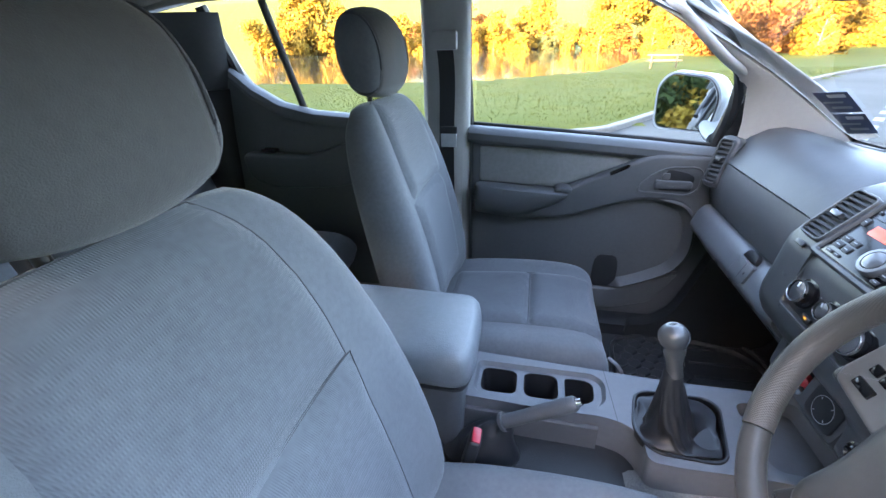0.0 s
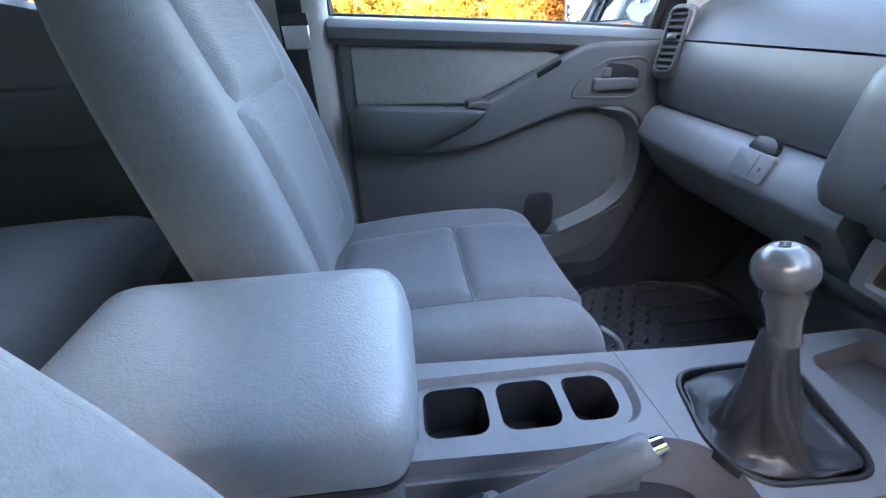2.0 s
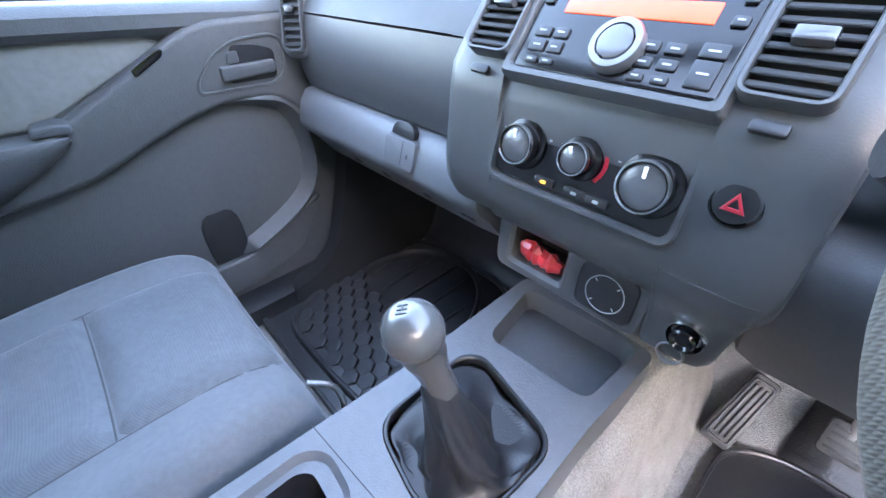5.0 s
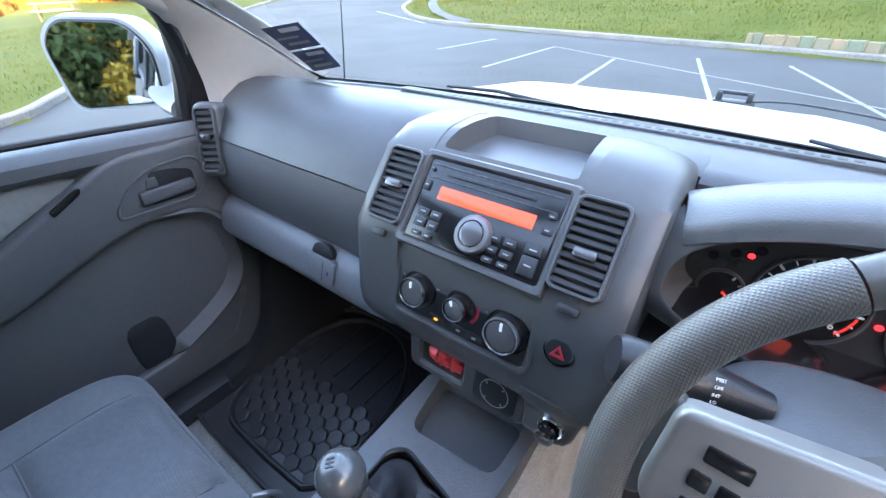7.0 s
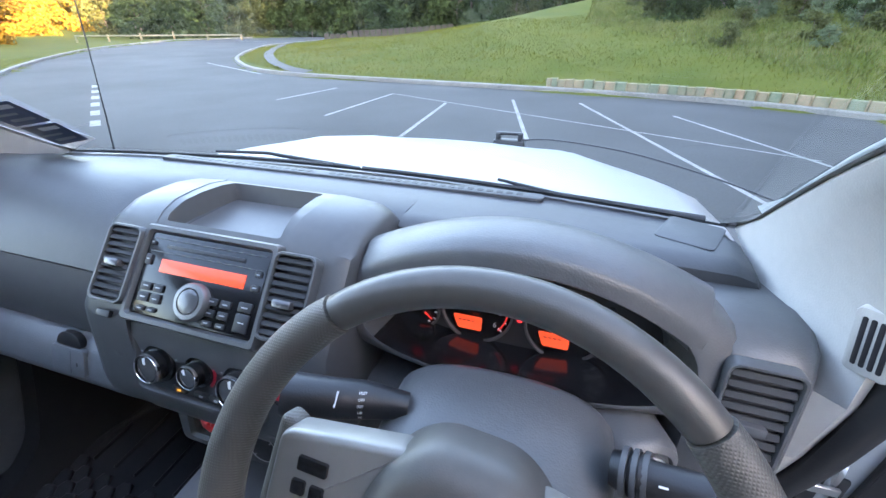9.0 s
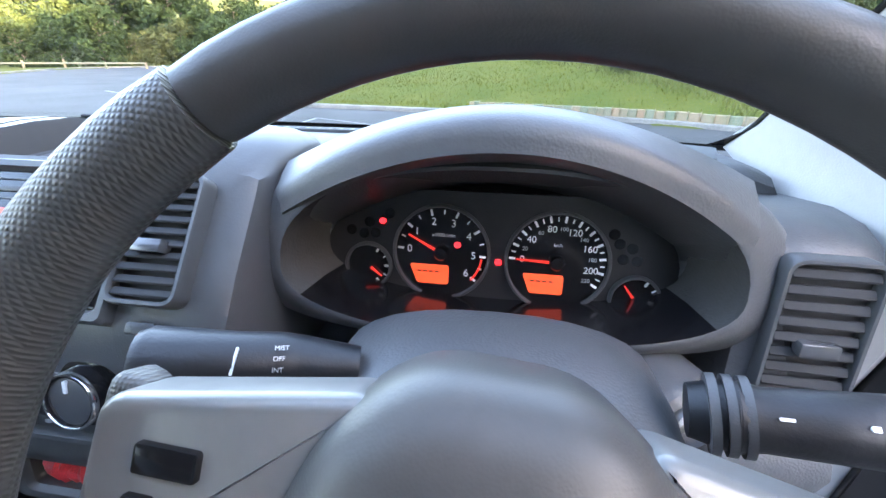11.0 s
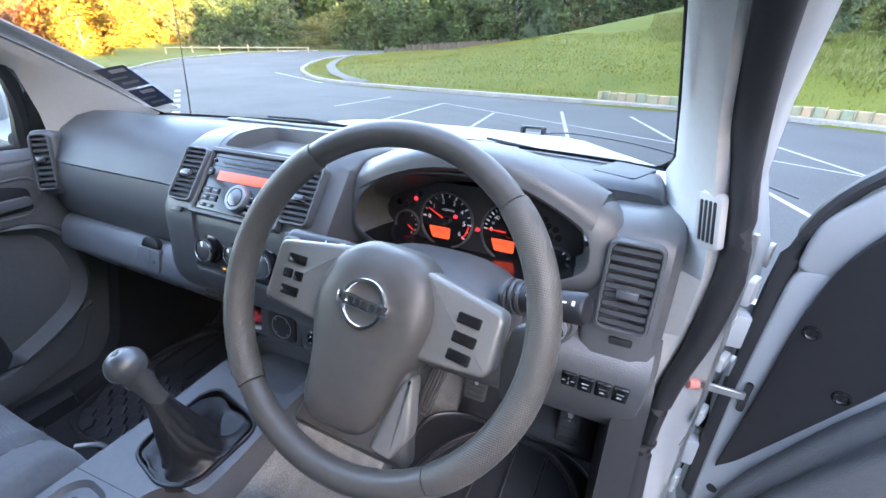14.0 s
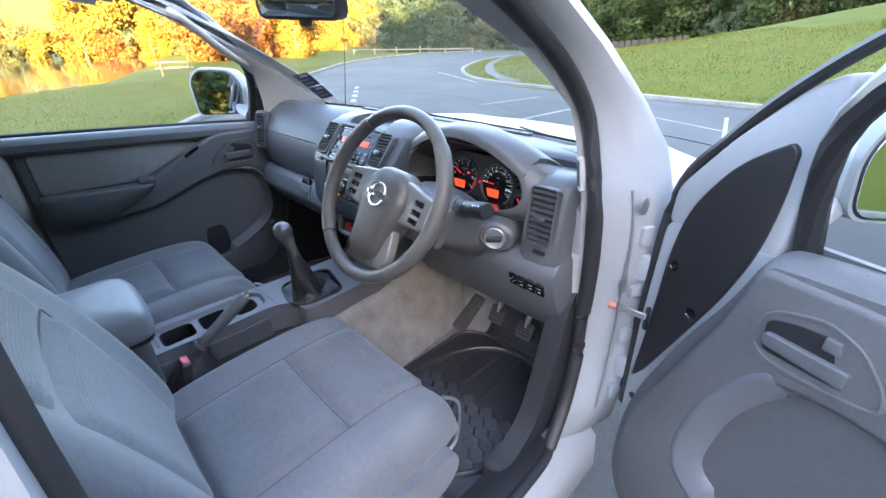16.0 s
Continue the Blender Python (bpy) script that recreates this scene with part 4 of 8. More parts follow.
heater = thing("heater_controls", (CX, 0.60, 1.07), "black heater panel with three chrome-ringed knobs", "heater controls")
HM = P2 @ T(0, 0.042, 0.003)
bm = B()
slab(bm, smooth_poly([(-0.098, -0.036), (0.098, -0.040), (0.102, 0.040), (-0.102, 0.040)], 0.008), -0.006, -0.002, HM, 0.001)
part("panel", bm, M_DARK, heater)
bm = B()
frame_ring(bm, rrect(0.212, 0.094, 0.014), rrect(0.197, 0.080, 0.010), -0.01, 0.004, HM, 0.003)
part("bezel", bm, M_STACK, heater)
for x, r, rot in ((-0.065, 0.0210, 10), (0.002, 0.016, 25), (0.070, 0.0235, 5)):
    y = 0.004 if r < 0.02 else 0.0
    kb = HM @ T(x, y, 0) @ pose(0, 0, 0, 0, 0, rot)
    bm = B()
    lathe(bm, [(r + 0.006, -0.002), (r + 0.005, 0.002), (r, 0.003), (r * 0.98, 0.015), (r * 0.90, 0.0185), (r * 0.84, 0.0185), (r * 0.82, 0.016)], kb, 40)
    k = part("knob", bm, M_BLACK, heater, "black rotary knob with a bright chrome ring")
    bm = B()
    frame_ring(bm, circle(r * 0.985, 40), circle(r * 0.87, 40), 0.0145, 0.0192, kb, 0.0015)
    part("knob_ring", bm, M_CHROME, k)
    bm = B()
    lathe(bm, [(r * 0.83, 0.014), (r * 0.82, 0.0165), (r * 0.55, 0.0182), (0.0004, 0.0185)], kb, 32)
    part("cap", bm, M_CAP, k)
    bm = B()
    slab(bm, rrect(0.0032, r * 0.42, 0.001), 0.017, 0.0195, kb @ T(0, r * 0.52, 0), 0.0004)
    part("pointer", bm, M_WHITE, k)
    bm = B()
    for a in range(-2, 3):
        slab(bm, rrect(0.0042, 0.0035, 0.001), -0.002, -0.0008, HM @ T(x, y, 0) @ pose(0, 0, 0, 0, 0, a * 34) @ T(0, r + 0.0105, 0), 0)
    part("scale", bm, M_GREYPRINT, k)
bm = B()
for a in range(10):
    slab(bm, rrect(0.004, 0.004, 0.001), -0.002, -0.0008, HM @ T(0.003, 0.004, 0) @ pose(0, 0, 0, 0, 0, -40 - a * 10) @ T(0, 0.024, 0), 0)
part("hot_arc", bm, M_RED, heater)
for x, mm in ((-0.030, M_AMBER), (0.006, M_GREYPRINT), (0.030, M_GREYPRINT)):
    bm = B()
    slab(bm, rrect(0.024, 0.009, 0.002), -0.002, 0.002, HM @ T(x, -0.030, 0), 0.001)
    b = part("button", bm, M_DARK, heater)
    bm = B()
    slab(bm, rrect(0.006, 0.003, 0.001), 0.001, 0.0026, HM @ T(x, -0.030, 0), 0)
    part("lamp", bm, mm, b)

# hazard switch and blank cover
bm = B()
hm = P2 @ T(0.135, 0.050, 0.004)
lathe(bm, [(0.0190, -0.004), (0.0190, 0.002), (0.017, 0.004), (0.0165, 0.001), (0.0004, 0.001)], hm, 32)
hz = part("hazard_switch", bm, M_BLACK, stack, "round black hazard switch")
bm = B()
lathe(bm, [(0.0155, 0.0), (0.0150, 0.005), (0.0004, 0.0062)], hm, 32)
part("button", bm, M_DARK, hz)
bm = B()
tri = [(0, 0.009), (-0.0085, -0.006), (0.0085, -0.006)]
frame_ring(bm, tri, [(x * 0.5, y * 0.5) for x, y in tri], 0.004, 0.0078, hm, 0.0004)
part("triangle", bm, M_RED, hz)
bm = B()
lathe(bm, [(0.0150, -0.004), (0.0150, 0.0012), (0.0135, 0.0018), (0.0004, 0.0018)], P2 @ T(-0.134, 0.052, 0.004) @ Matrix.Diagonal((0.75, 1, 1, 1)), 32)
part("blank_cover", bm, M_STACK, stack)

# lower stack: chin, pocket, round blank, lighter
bm = B()
loft(bm, [xsec(x, [(0.603, 1.084), (0.599, 1.066), (0.600, 1.046), (0.608, 1.026), (0.620, 1.010), (0.632, 1.004), (0.72, 1.003), (0.72, 1.084)]) for x in (CX - 0.110, CX + 0.110)])
part("chin", bm, M_STACK, stack)
bm = B()
LM = face_frame((CX, 0.628, 0.972), (1, 0, 0), (0, 0.17, 0.98))
o = smooth_poly([(-0.112, -0.040), (0.098, -0.040), (0.104, 0.035), (-0.118, 0.035)], 0.014)
o2 = smooth_poly([(-0.106, -0.034), (0.092, -0.034), (0.098, 0.035), (-0.112, 0.035)], 0.012)
i1 = smooth_poly([(-0.087, -0.021), (-0.008, -0.021), (-0.008, 0.029), (-0.087, 0.029)], 0.007)
i0 = smooth_poly([(-0.092, -0.026), (-0.003, -0.026), (-0.003, 0.033), (-0.092, 0.033)], 0.009)
rows = [[LM @ Vector((x, y, d)) for x, y in oo] for oo, d in ((o, -0.10), (o, -0.008), (o2, 0.0), (i0, 0.0), (i1, -0.005), (i1, -0.075))]
loft(bm, rows, cap=False)
bm.faces.new([bm.verts.new(LM @ Vector((x, y, -0.075))) for x, y in i1])
part("pocket_panel", bm, M_STACK, stack, "lower panel with an open coin pocket", angle=30)
bm = B()
slab(bm, rrect(0.070, 0.058, 0.012), -0.003, 0.003, LM @ T(0.050, 0.001, 0), 0.002)
bl = part("blank_plate", bm, M_DARK, stack, "dark blank plate with a round mark")
bm = B()
frame_ring(bm, circle(0.0235, 40), circle(0.0222, 40), 0.002, 0.0036, LM @ T(0.050, 0.0, 0), 0.0004)
for a in range(4):
    slab(bm, rrect(0.004, 0.0016, 0.0006), 0.002, 0.0036, LM @ T(0.050, 0.0, 0) @ pose(0, 0, 0, 0, 0, 45 + 90 * a) @ T(0.0190, 0, 0), 0)
part("round_mark", bm, M_GREYPRINT, bl)
bm = B()
secs = []
for z, yf, xr in ((1.055, 0.5905, 0.189), (1.040, 0.5925, 0.187), (1.024, 0.599, 0.184), (1.010, 0.608, 0.180), (0.995, 0.6145, 0.177), (0.975, 0.6165, 0.173), (0.955, 0.6155, 0.170), (0.942, 0.6165, 0.167), (0.932, 0.624, 0.163), (0.928, 0.65, 0.158)):
    x0, yf, xr = 0.100, yf + 0.008, xr + 0.004
    secs.append([Vector((x, y, z)) for x, y in ((x0, 0.80), (x0, yf + 0.008), (x0 + 0.006, yf), (x0 + 0.03, yf - 0.001), (xr - 0.018, yf), (xr - 0.007, yf + 0.004), (xr, yf + 0.014), (xr + 0.004, 0.80))])
loft(bm, secs)
side = part("side_panel", bm, M_STACK, stack, angle=45)
bm = B()
lm = face_frame((0.145, 0.6235, 0.978), (1, 0, 0), (0, 0.05, 0.99))
lathe(bm, [(0.0185, -0.012), (0.0185, 0.005), (0.0170, 0.0075), (0.0148, 0.005), (0.0142, 0.0)], lm, 40)
lit = part("lighter_socket", bm, M_CHROME, side, "chrome-rimmed lighter socket")
bm = B()
lathe(bm, [(0.0122, 0.0), (0.0122, 0.012), (0.0100, 0.014), (0.007, 0.011), (0.0004, 0.011)], lm, 32)
part("lighter_plug", bm, M_BLACK, lit)
bm = B()
frame_ring(bm, circle(0.0140, 28), circle(0.0115, 28), -0.002, 0.003, face_frame((0.138, 0.6230, 0.946), (1, 0, 0), (0, 0.05, 0.99)), 0.001)
part("lamp_ring", bm, M_SILVER, side)

# sweet packet in the pocket
bm = B()
secs = []
for i in range(13):
    t = i / 12
    w = 0.014 * (0.55 + 0.45 * math.sin(math.pi * t) ** 0.5) * random.uniform(0.8, 1.15)
    c = LM @ Vector((-0.080 + 0.066 * t, -0.004 - 0.006 * t, -0.016))
    secs.append([c + Vector((random.uniform(-.002, .002), w * 0.8 * math.cos(a), w * math.sin(a) * random.uniform(0.75, 1.2))) for a in np.linspace(0, 2 * math.pi, 10, endpoint=False)])
loft(bm, secs)
tagged(part("wrapper", bm, M_SWEET, angle=25), "crumpled red shiny packet lying in the coin pocket", "packet")

# ---------------------------------------------------------------- steering column and wheel
col = thing("steering_column", (0.40, 0.70, 1.08), "grey plastic steering column shroud with two stalks", "steering column")
bm = B()
secs = []
for y, hw, zc, h in ((0.520, 0.080, 1.158, 0.038), (0.528, 0.097, 1.154, 0.048), (0.545, 0.107, 1.150, 0.058), (0.60, 0.116, 1.134, 0.074), (0.645, 0.117, 1.124, 0.082), (0.658, 0.114, 1.116, 0.082), (0.668, 0.108, 1.095, 0.072), (0.69, 0.10, 1.06, 0.05)):
    s = []
    for k in range(32):
        a = 2 * math.pi * k / 32
        c, q = math.cos(a), math.sin(a)
        s.append(Vector((0.392 + hw * math.copysign(abs(c) ** 0.8, c), y, zc + h * math.copysign(abs(q) ** 0.62, q))))
    secs.append(s)
loft(bm, secs)
part("shroud", bm, M_DASH, col, angle=50)


def stalk(pts, rads, end_marks, sg):
    bm = B()
    tube(bm, pts[:2], rads[:2], 20)
    base = part("stalk", bm, M_DARK, col, "black control stalk with white symbols")
    bm = B()
    tube(bm, pts[1:], rads[1:], 20)
    part("grip", bm, M_DARK, base)
    p, q = Vector(pts[1]), Vector(pts[-1])
    bm = B()
    for t, w, h in end_marks:
        c = p + (q - p) * t
        slab(bm, rrect(w, h, 0.001), 0, 0.0008, face_frame(c + Vector((0, -0.0122 if sg > 0 else -0.0142, 0.0122 if sg > 0 else 0.0142)), (1, 0, 0), (0, 0.72, 0.69)), 0)
    part("symbols", bm, M_WHITE, base)
    return base


lst = stalk([(0.310, 0.590, 1.194), (0.276, 0.581, 1.200), (0.268, 0.578, 1.202), (0.244, 0.568, 1.206), (0.206, 0.553, 1.214), (0.201, 0.551, 1.215)], [0.013, 0.0175, 0.0185, 0.0195, 0.0215, 0.019], [(0.30, 0.0016, 0.015)], -1)
for i, s in enumerate(("MIST", "OFF", "INT", "LO", "HI")):
    a = radians(62 - i * 17)
    text("lettering", s, face_frame((0.274, 0.580 - 0.0190 * math.cos(a), 1.202 + 0.0190 * math.sin(a)), (0.92, 0.36, -0.15), (0, math.sin(a), math.cos(a))) @ T(0, 0, 0.0016), 0.0037, M_WHITE, lst)
rst = stalk([(0.495, 0.582, 1.197), (0.516, 0.577, 1.201), (0.526, 0.574, 1.203), (0.545, 0.570, 1.207), (0.586, 0.561, 1.216), (0.590, 0.560, 1.217)], [0.014, 0.019, 0.016, 0.0165, 0.0175, 0.015], [(0.16, 0.007, 0.0016), (0.56, 0.004, 0.0026), (0.66, 0.006, 0.0020), (0.82, 0.0052, 0.0052), (0.70, 0.0036, 0.0016)], 1)
bm = B()
for xx in (0.503, 0.511, 0.519):
    tube(bm, [(xx, 0.578, 1.200), (xx + 0.004, 0.577, 1.201)], 0.0205, 24)
part("boot_rings", bm, M_STACK, rst)
# ignition
bm = B()
im = face_frame((0.541, 0.650, 1.115), (0.90, 0.42, 0), (0.06, 0.10, 1))
lathe(bm, [(0.038, -0.06), (0.036, -0.01), (0.033, -0.002), (0.0265, 0.002), (0.0250, -0.002)], im @ Matrix.Diagonal((1.25, 1, 1, 1)), 36)
ig = part("ignition_housing", bm, M_DASH, col)
bm = B()
lathe(bm, [(0.0245, -0.004), (0.0245, 0.006), (0.0225, 0.008), (0.017, 0.006), (0.0004, 0.006)], im, 32)
part("ignition_barrel", bm, M_METAL, ig, "bright metal ignition barrel")
bm = B()
box(bm, -0.017, 0.017, -0.0055, 0.0055, 0.004, 0.020, 0.003, 2, im @ pose(0, 0, 0, 0, 0, 8))
part("key_grip", bm, M_DARK, ig)

WT = radians(29.6)
WM = face_frame((0.3945, 0.4552, 1.2338), (1, 0, 0), (0, math.sin(WT), math.cos(WT))) @ pose(0, 0, 0, 0, 0, -5.0)
wheel = thing("steering_wheel", (0.3945, 0.4552, 1.2338), "grey leather steering wheel with silver spokes", "steering wheel")
RM = 0.1692


def rim_arc(a0, a1, name, material, rr, label=""):
    bm = B()
    secs = []
    n = max(6, int(abs(a1 - a0) / 4))
    for i in range(n + 1):
        t = i / n
        a = radians(a0 + (a1 - a0) * t)
        e = 1 - 0.05 * max(0, 1 - min(t, 1 - t) * n / 1.2)
        c = Vector((math.cos(a), math.sin(a), 0))
        secs.append([WM @ (c * RM + c * rr * e * math.cos(b) + Vector((0, 0, 1.12 * rr * e * math.sin(b)))) for b in np.linspace(0, 2 * math.pi, 20, endpoint=False)])
    loft(bm, secs)
    return part(name, bm, material, wheel, label)


rim_arc(49.5, 130.5, "rim_top", M_LEATHER, 0.0132)
rim_arc(131, 229, "grip", M_PERF, 0.0146, "perforated grey leather grip")
rim_arc(229.5, 310.5, "rim_bottom", M_LEATHER, 0.0135)
rim_arc(311, 409, "grip", M_PERF, 0.0146, "perforated grey leather grip")


def dome(bm, outline, m, base, h, edge=0.012, rings=7, squash=0.0):
    """A pillow over an outline: rises from base by h with rounded rim."""
    cx = sum(p[0] for p in outline) / len(outline)
    cy = sum(p[1] for p in outline) / len(outline)
    secs = [[m @ Vector((x, y, base - 0.03)) for x, y in outline]]
    for i in range(rings + 1):
        t = i / rings
        k = 1 - t ** 1.7 * 0.98
        hh = base + h * (1 - (1 - t) ** 3.6)
        secs.append([m @ Vector((cx + (x - cx) * k, cy + (y - cy) * k, hh)) for x, y in outline])
    return loft(bm, secs)


bm = B()
padline = smooth_poly([(-0.034, 0.060), (0.026, 0.060), (0.054, 0.038), (0.067, 0.004), (0.061, -0.036), (0.047, -0.070), (0.032, -0.141), (-0.055, -0.146), (-0.058, -0.082), (-0.070, -0.040), (-0.077, -0.002), (-0.062, 0.038)], 0.03, 5)
dome(bm, padline, WM, -0.030, 0.031)
part("airbag_pad", bm, M_PAD, wheel, "smooth dark grey centre pad", angle=60)
for sg in (-1, 1):
    bm = B()
    ol = smooth_poly([(0.040, 0.048), (0.130, 0.032), (0.131, -0.022), (0.124, -0.032), (0.052, -0.040)] if sg > 0 else [(-0.046, 0.047), (-0.146, 0.028), (-0.147, -0.030), (-0.140, -0.042), (-0.056, -0.046)], 0.010)
    slab(bm, ol, -0.046, -0.019, WM, 0.006, 3)
    sp = part("spoke", bm, M_SPOKE, wheel, "silver-grey spoke with black buttons")
    bm = B()
    ol = smooth_poly([(sg * 0.134, 0.024), (sg * 0.158, 0.034), (sg * 0.162, -0.05), (sg * 0.140, -0.048), (sg * 0.132, -0.01)], 0.012)
    slab(bm, ol, -0.052, -0.034, WM, 0.006, 3)
    part("spoke_end", bm, M_PERF, wheel)
    for i, (dx, dy) in enumerate(((0.098, 0.0155), (0.098, -0.003), (0.0975, -0.0205)) if sg > 0 else ((0.1125, 0.012), (0.1130, -0.006), (0.1125, -0.0245))):
        w = 0.024 if i != 1 or sg > 0 else 0.011
        for k in ((0,) if w > 0.02 else (-0.0075, 0.0075)):
            bm = B()
            slab(bm, rrect(w, 0.0105, 0.0015), -0.022, -0.016, WM @ T(sg * dx + k, dy, 0) @ pose(0, 0, 0, 0, 0, -2 * sg), 0.0012)
            part("button", bm, M_BLACK, sp)
bm = B()
ol = smooth_poly([(-0.054, -0.060), (0.054, -0.050), (0.066, -0.100), (0.080, -0.150), (-0.066, -0.160), (-0.056, -0.120)], 0.012)
slab(bm, ol, -0.044, -0.022, WM, 0.008, 3)
part("lower_spoke", bm, M_PAD, wheel)
bm = B()
slab(bm, smooth_poly([(0.050, -0.070), (0.060, -0.054), (0.074, -0.112), (0.062, -0.142), (0.036, -0.140)], 0.006), -0.036, -0.017, WM, 0.004, 3)
part("spoke_insert", bm, M_SPOKE, wheel, "silver lower spoke insert")
bm = B()
frame_ring(bm, circle(0.026, 40), circle(0.0205, 40), -0.008, 0.0055, WM @ T(-0.004, -0.002, 0), 0.002)
part("emblem_ring", bm, M_CHROME, wheel, "chrome ring emblem")
bm = B()
slab(bm, rrect(0.060, 0.0125, 0.002), -0.006, 0.0065, WM @ T(-0.004, -0.002, 0), 0.0015)
eb = part("emblem_bar", bm, M_CHROME, wheel)
for k in range(6):
    bm = B()
    slab(bm, rrect(0.0055, 0.0072, 0.0008), 0.006, 0.0069, WM @ T(-0.0255 + k * 0.0086, -0.002, 0), 0)
    part("emblem_mark", bm, M_DARK, eb)

# ---------------------------------------------------------------- centre console
cons = thing("centre_console", (-0.01, 0.30, 0.56), "grey plastic centre console between the front seats", "console")
ZC = 0.848


def vlo(outline, zs, bm=None, cap=True):
    """Stack of outlines at heights; zs: (z, scale-inset list)."""
    bm = bm or B()
    return loft(bm, [[Vector((x, y, z)) for x, y in o] for o, z in zs], cap=cap)


# front half: carries the lever and the tray
def plate(bm, outer, holes, z, zlow, outer_low=None):
    """A top plate with holes, made by filling between the edges, with a skirt."""
    vs, es = [], []
    loops = [outer] + holes
    for lp in loops:
        v = [bm.verts.new((x, y, z)) for x, y in lp]
        vs.append(v)
        es += [bm.edges.new((v[i], v[(i + 1) % len(v)])) for i in range(len(v))]
    bmesh.ops.triangle_fill(bm, use_beauty=True, use_dissolve=False, edges=es)
    ol = outer_low or outer
    low = [bm.verts.new((x, y, zlow)) for x, y in ol]
    mid = [bm.verts.new((x + (x2 - x) * 0.12, y + (y2 - y) * 0.12, z - 0.006)) for (x, y), (x2, y2) in zip(outer, ol)]
    n = len(outer)
    for i in range(n):
        j = (i + 1) % n
        bm.faces.new((vs[0][i], vs[0][j], mid[j], mid[i]))
        bm.faces.new((mid[i], mid[j], low[j], low[i]))
    return vs


top = smooth_poly([(-0.128, 0.02), (0.016, 0.02), (0.022, 0.20), (0.020, 0.310), (0.034, 0.354), (0.068, 0.374), (0.108, 0.372), (0.111, 0.43), (0.106, 0.55), (0.112, 0.705), (-0.108, 0.715), (-0.106, 0.45)], [0.004, 0.004, 0.02, 0.03, 0.03, 0.03, 0.02, 0.02, 0.02, 0.02, 0.02, 0.03], 5)
lowo = []
for x, y in top:
    lowo.append((x * 1.12 - 0.012 if x < 0 else x * 1.02 + 0.010 * max(0, min(1, (y - 0.36) / 0.03)), y))
cupset = smooth_poly([(-0.098, 0.040), (0.000, 0.040), (0.000, 0.300), (-0.022, 0.318), (-0.075, 0.322), (-0.098, 0.300)], 0.018, 4)
boot_hole = smooth_poly([(-0.064, 0.380), (0.040, 0.358), (0.088, 0.384), (0.092, 0.508), (-0.044, 0.538), (-0.066, 0.518)], 0.034, 6)
tray = smooth_poly([(-0.066, 0.570), (0.086, 0.580), (0.092, 0.700), (-0.088, 0.692)], 0.022, 5)
bm = B()
vs = plate(bm, top, [cupset, boot_hole, tray], ZC, 0.60, lowo)
part("top_shell", bm, M_CONS, cons, "grey console top shell", angle=30)
# cup well
bm = B()
cup_floor = [(x, y) for x, y in cupset]
inner = smooth_poly([(-0.092, 0.047), (-0.006, 0.047), (-0.006, 0.296), (-0.026, 0.311), (-0.073, 0.315), (-0.092, 0.296)], 0.016, 4)
cups = [smooth_poly([(-0.086, 0.054), (-0.014, 0.054), (-0.014, 0.133), (-0.086, 0.133)], 0.020, 5), smooth_poly([(-0.086, 0.148), (-0.014, 0.148), (-0.014, 0.222), (-0.086, 0.222)], 0.020, 5), smooth_poly([(-0.084, 0.236), (-0.016, 0.236), (-0.016, 0.282), (-0.030, 0.296), (-0.072, 0.298), (-0.084, 0.284)], 0.014, 4)]
vs2 = plate(bm, inner, cups, ZC - 0.010, ZC - 0.012)
rim = [[Vector((x, y, ZC)) for x, y in cupset], [Vector((x, y, ZC - 0.010)) for x, y in inner]]
loft(bm, rim, cap=False)
part("cup_holder", bm, M_CONS, cons, "three cup wells side by side", angle=30)
# wells darker than the console, so the colour carries their inner shade
for cp in cups:
    bm = B()
    cc = Vector((sum(p[0] for p in cp) / len(cp), sum(p[1] for p in cp) / len(cp)))
    loft(bm, [[Vector((cc.x + (x - cc.x) * k, cc.y + (y - cc.y) * k, z)) for x, y in cp] for k, z in ((1, ZC - 0.010), (0.95, ZC - 0.016), (0.88, ZC - 0.085))], cap=False)
    bm.faces.new([bm.verts.new((cc.x + (x - cc.x) * 0.88, cc.y + (y - cc.y) * 0.88, ZC - 0.085)) for x, y in cp])
    part("cup_well", bm, M_DARK, cons, "open cup well, its shade put into dark plastic", angle=30)
# tray
bm = B()
tin = [(0.015 + (x - 0.015) * 0.90, 0.625 + (y - 0.625) * 0.86) for x, y in tray]
loft(bm, [[Vector((x, y, ZC)) for x, y in tray], [Vector((x, y, ZC - 0.004)) for x, y in [(0.015 + (x - 0.015) * 0.97, 0.625 + (y - 0.625) * 0.96) for x, y in tray]], [Vector((x, y, ZC - 0.026)) for x, y in tin]], cap=False)
bm.faces.new([bm.verts.new((x, y, ZC - 0.026)) for x, y in tin])
part("front_tray", bm, M_LOW, cons, "shallow tray in front of the gear lever", angle=30)
# boot frame
bm = B()
bo = [(0.016 + (x - 0.016) * 1.04, 0.445 + (y - 0.445) * 1.04) for x, y in boot_hole]
bi = [(0.016 + (x - 0.016) * 0.97, 0.445 + (y - 0.445) * 0.97) for x, y in boot_hole]
frame_ring(bm, bo, bi, ZC - 0.01, ZC + 0.0035, None, 0.002)
part("boot_frame", bm, M_DARK, cons)
# joint line across the top
bm = B()
sheet(bm, [[Vector((-0.118, 0.322, ZC + 0.0008)), Vector((0.028, 0.332, ZC + 0.0008))], [Vector((-0.118, 0.3232, ZC + 0.0008)), Vector((0.028, 0.3332, ZC + 0.0008))]])
part("joint", bm, M_DARK, cons, smooth=False)
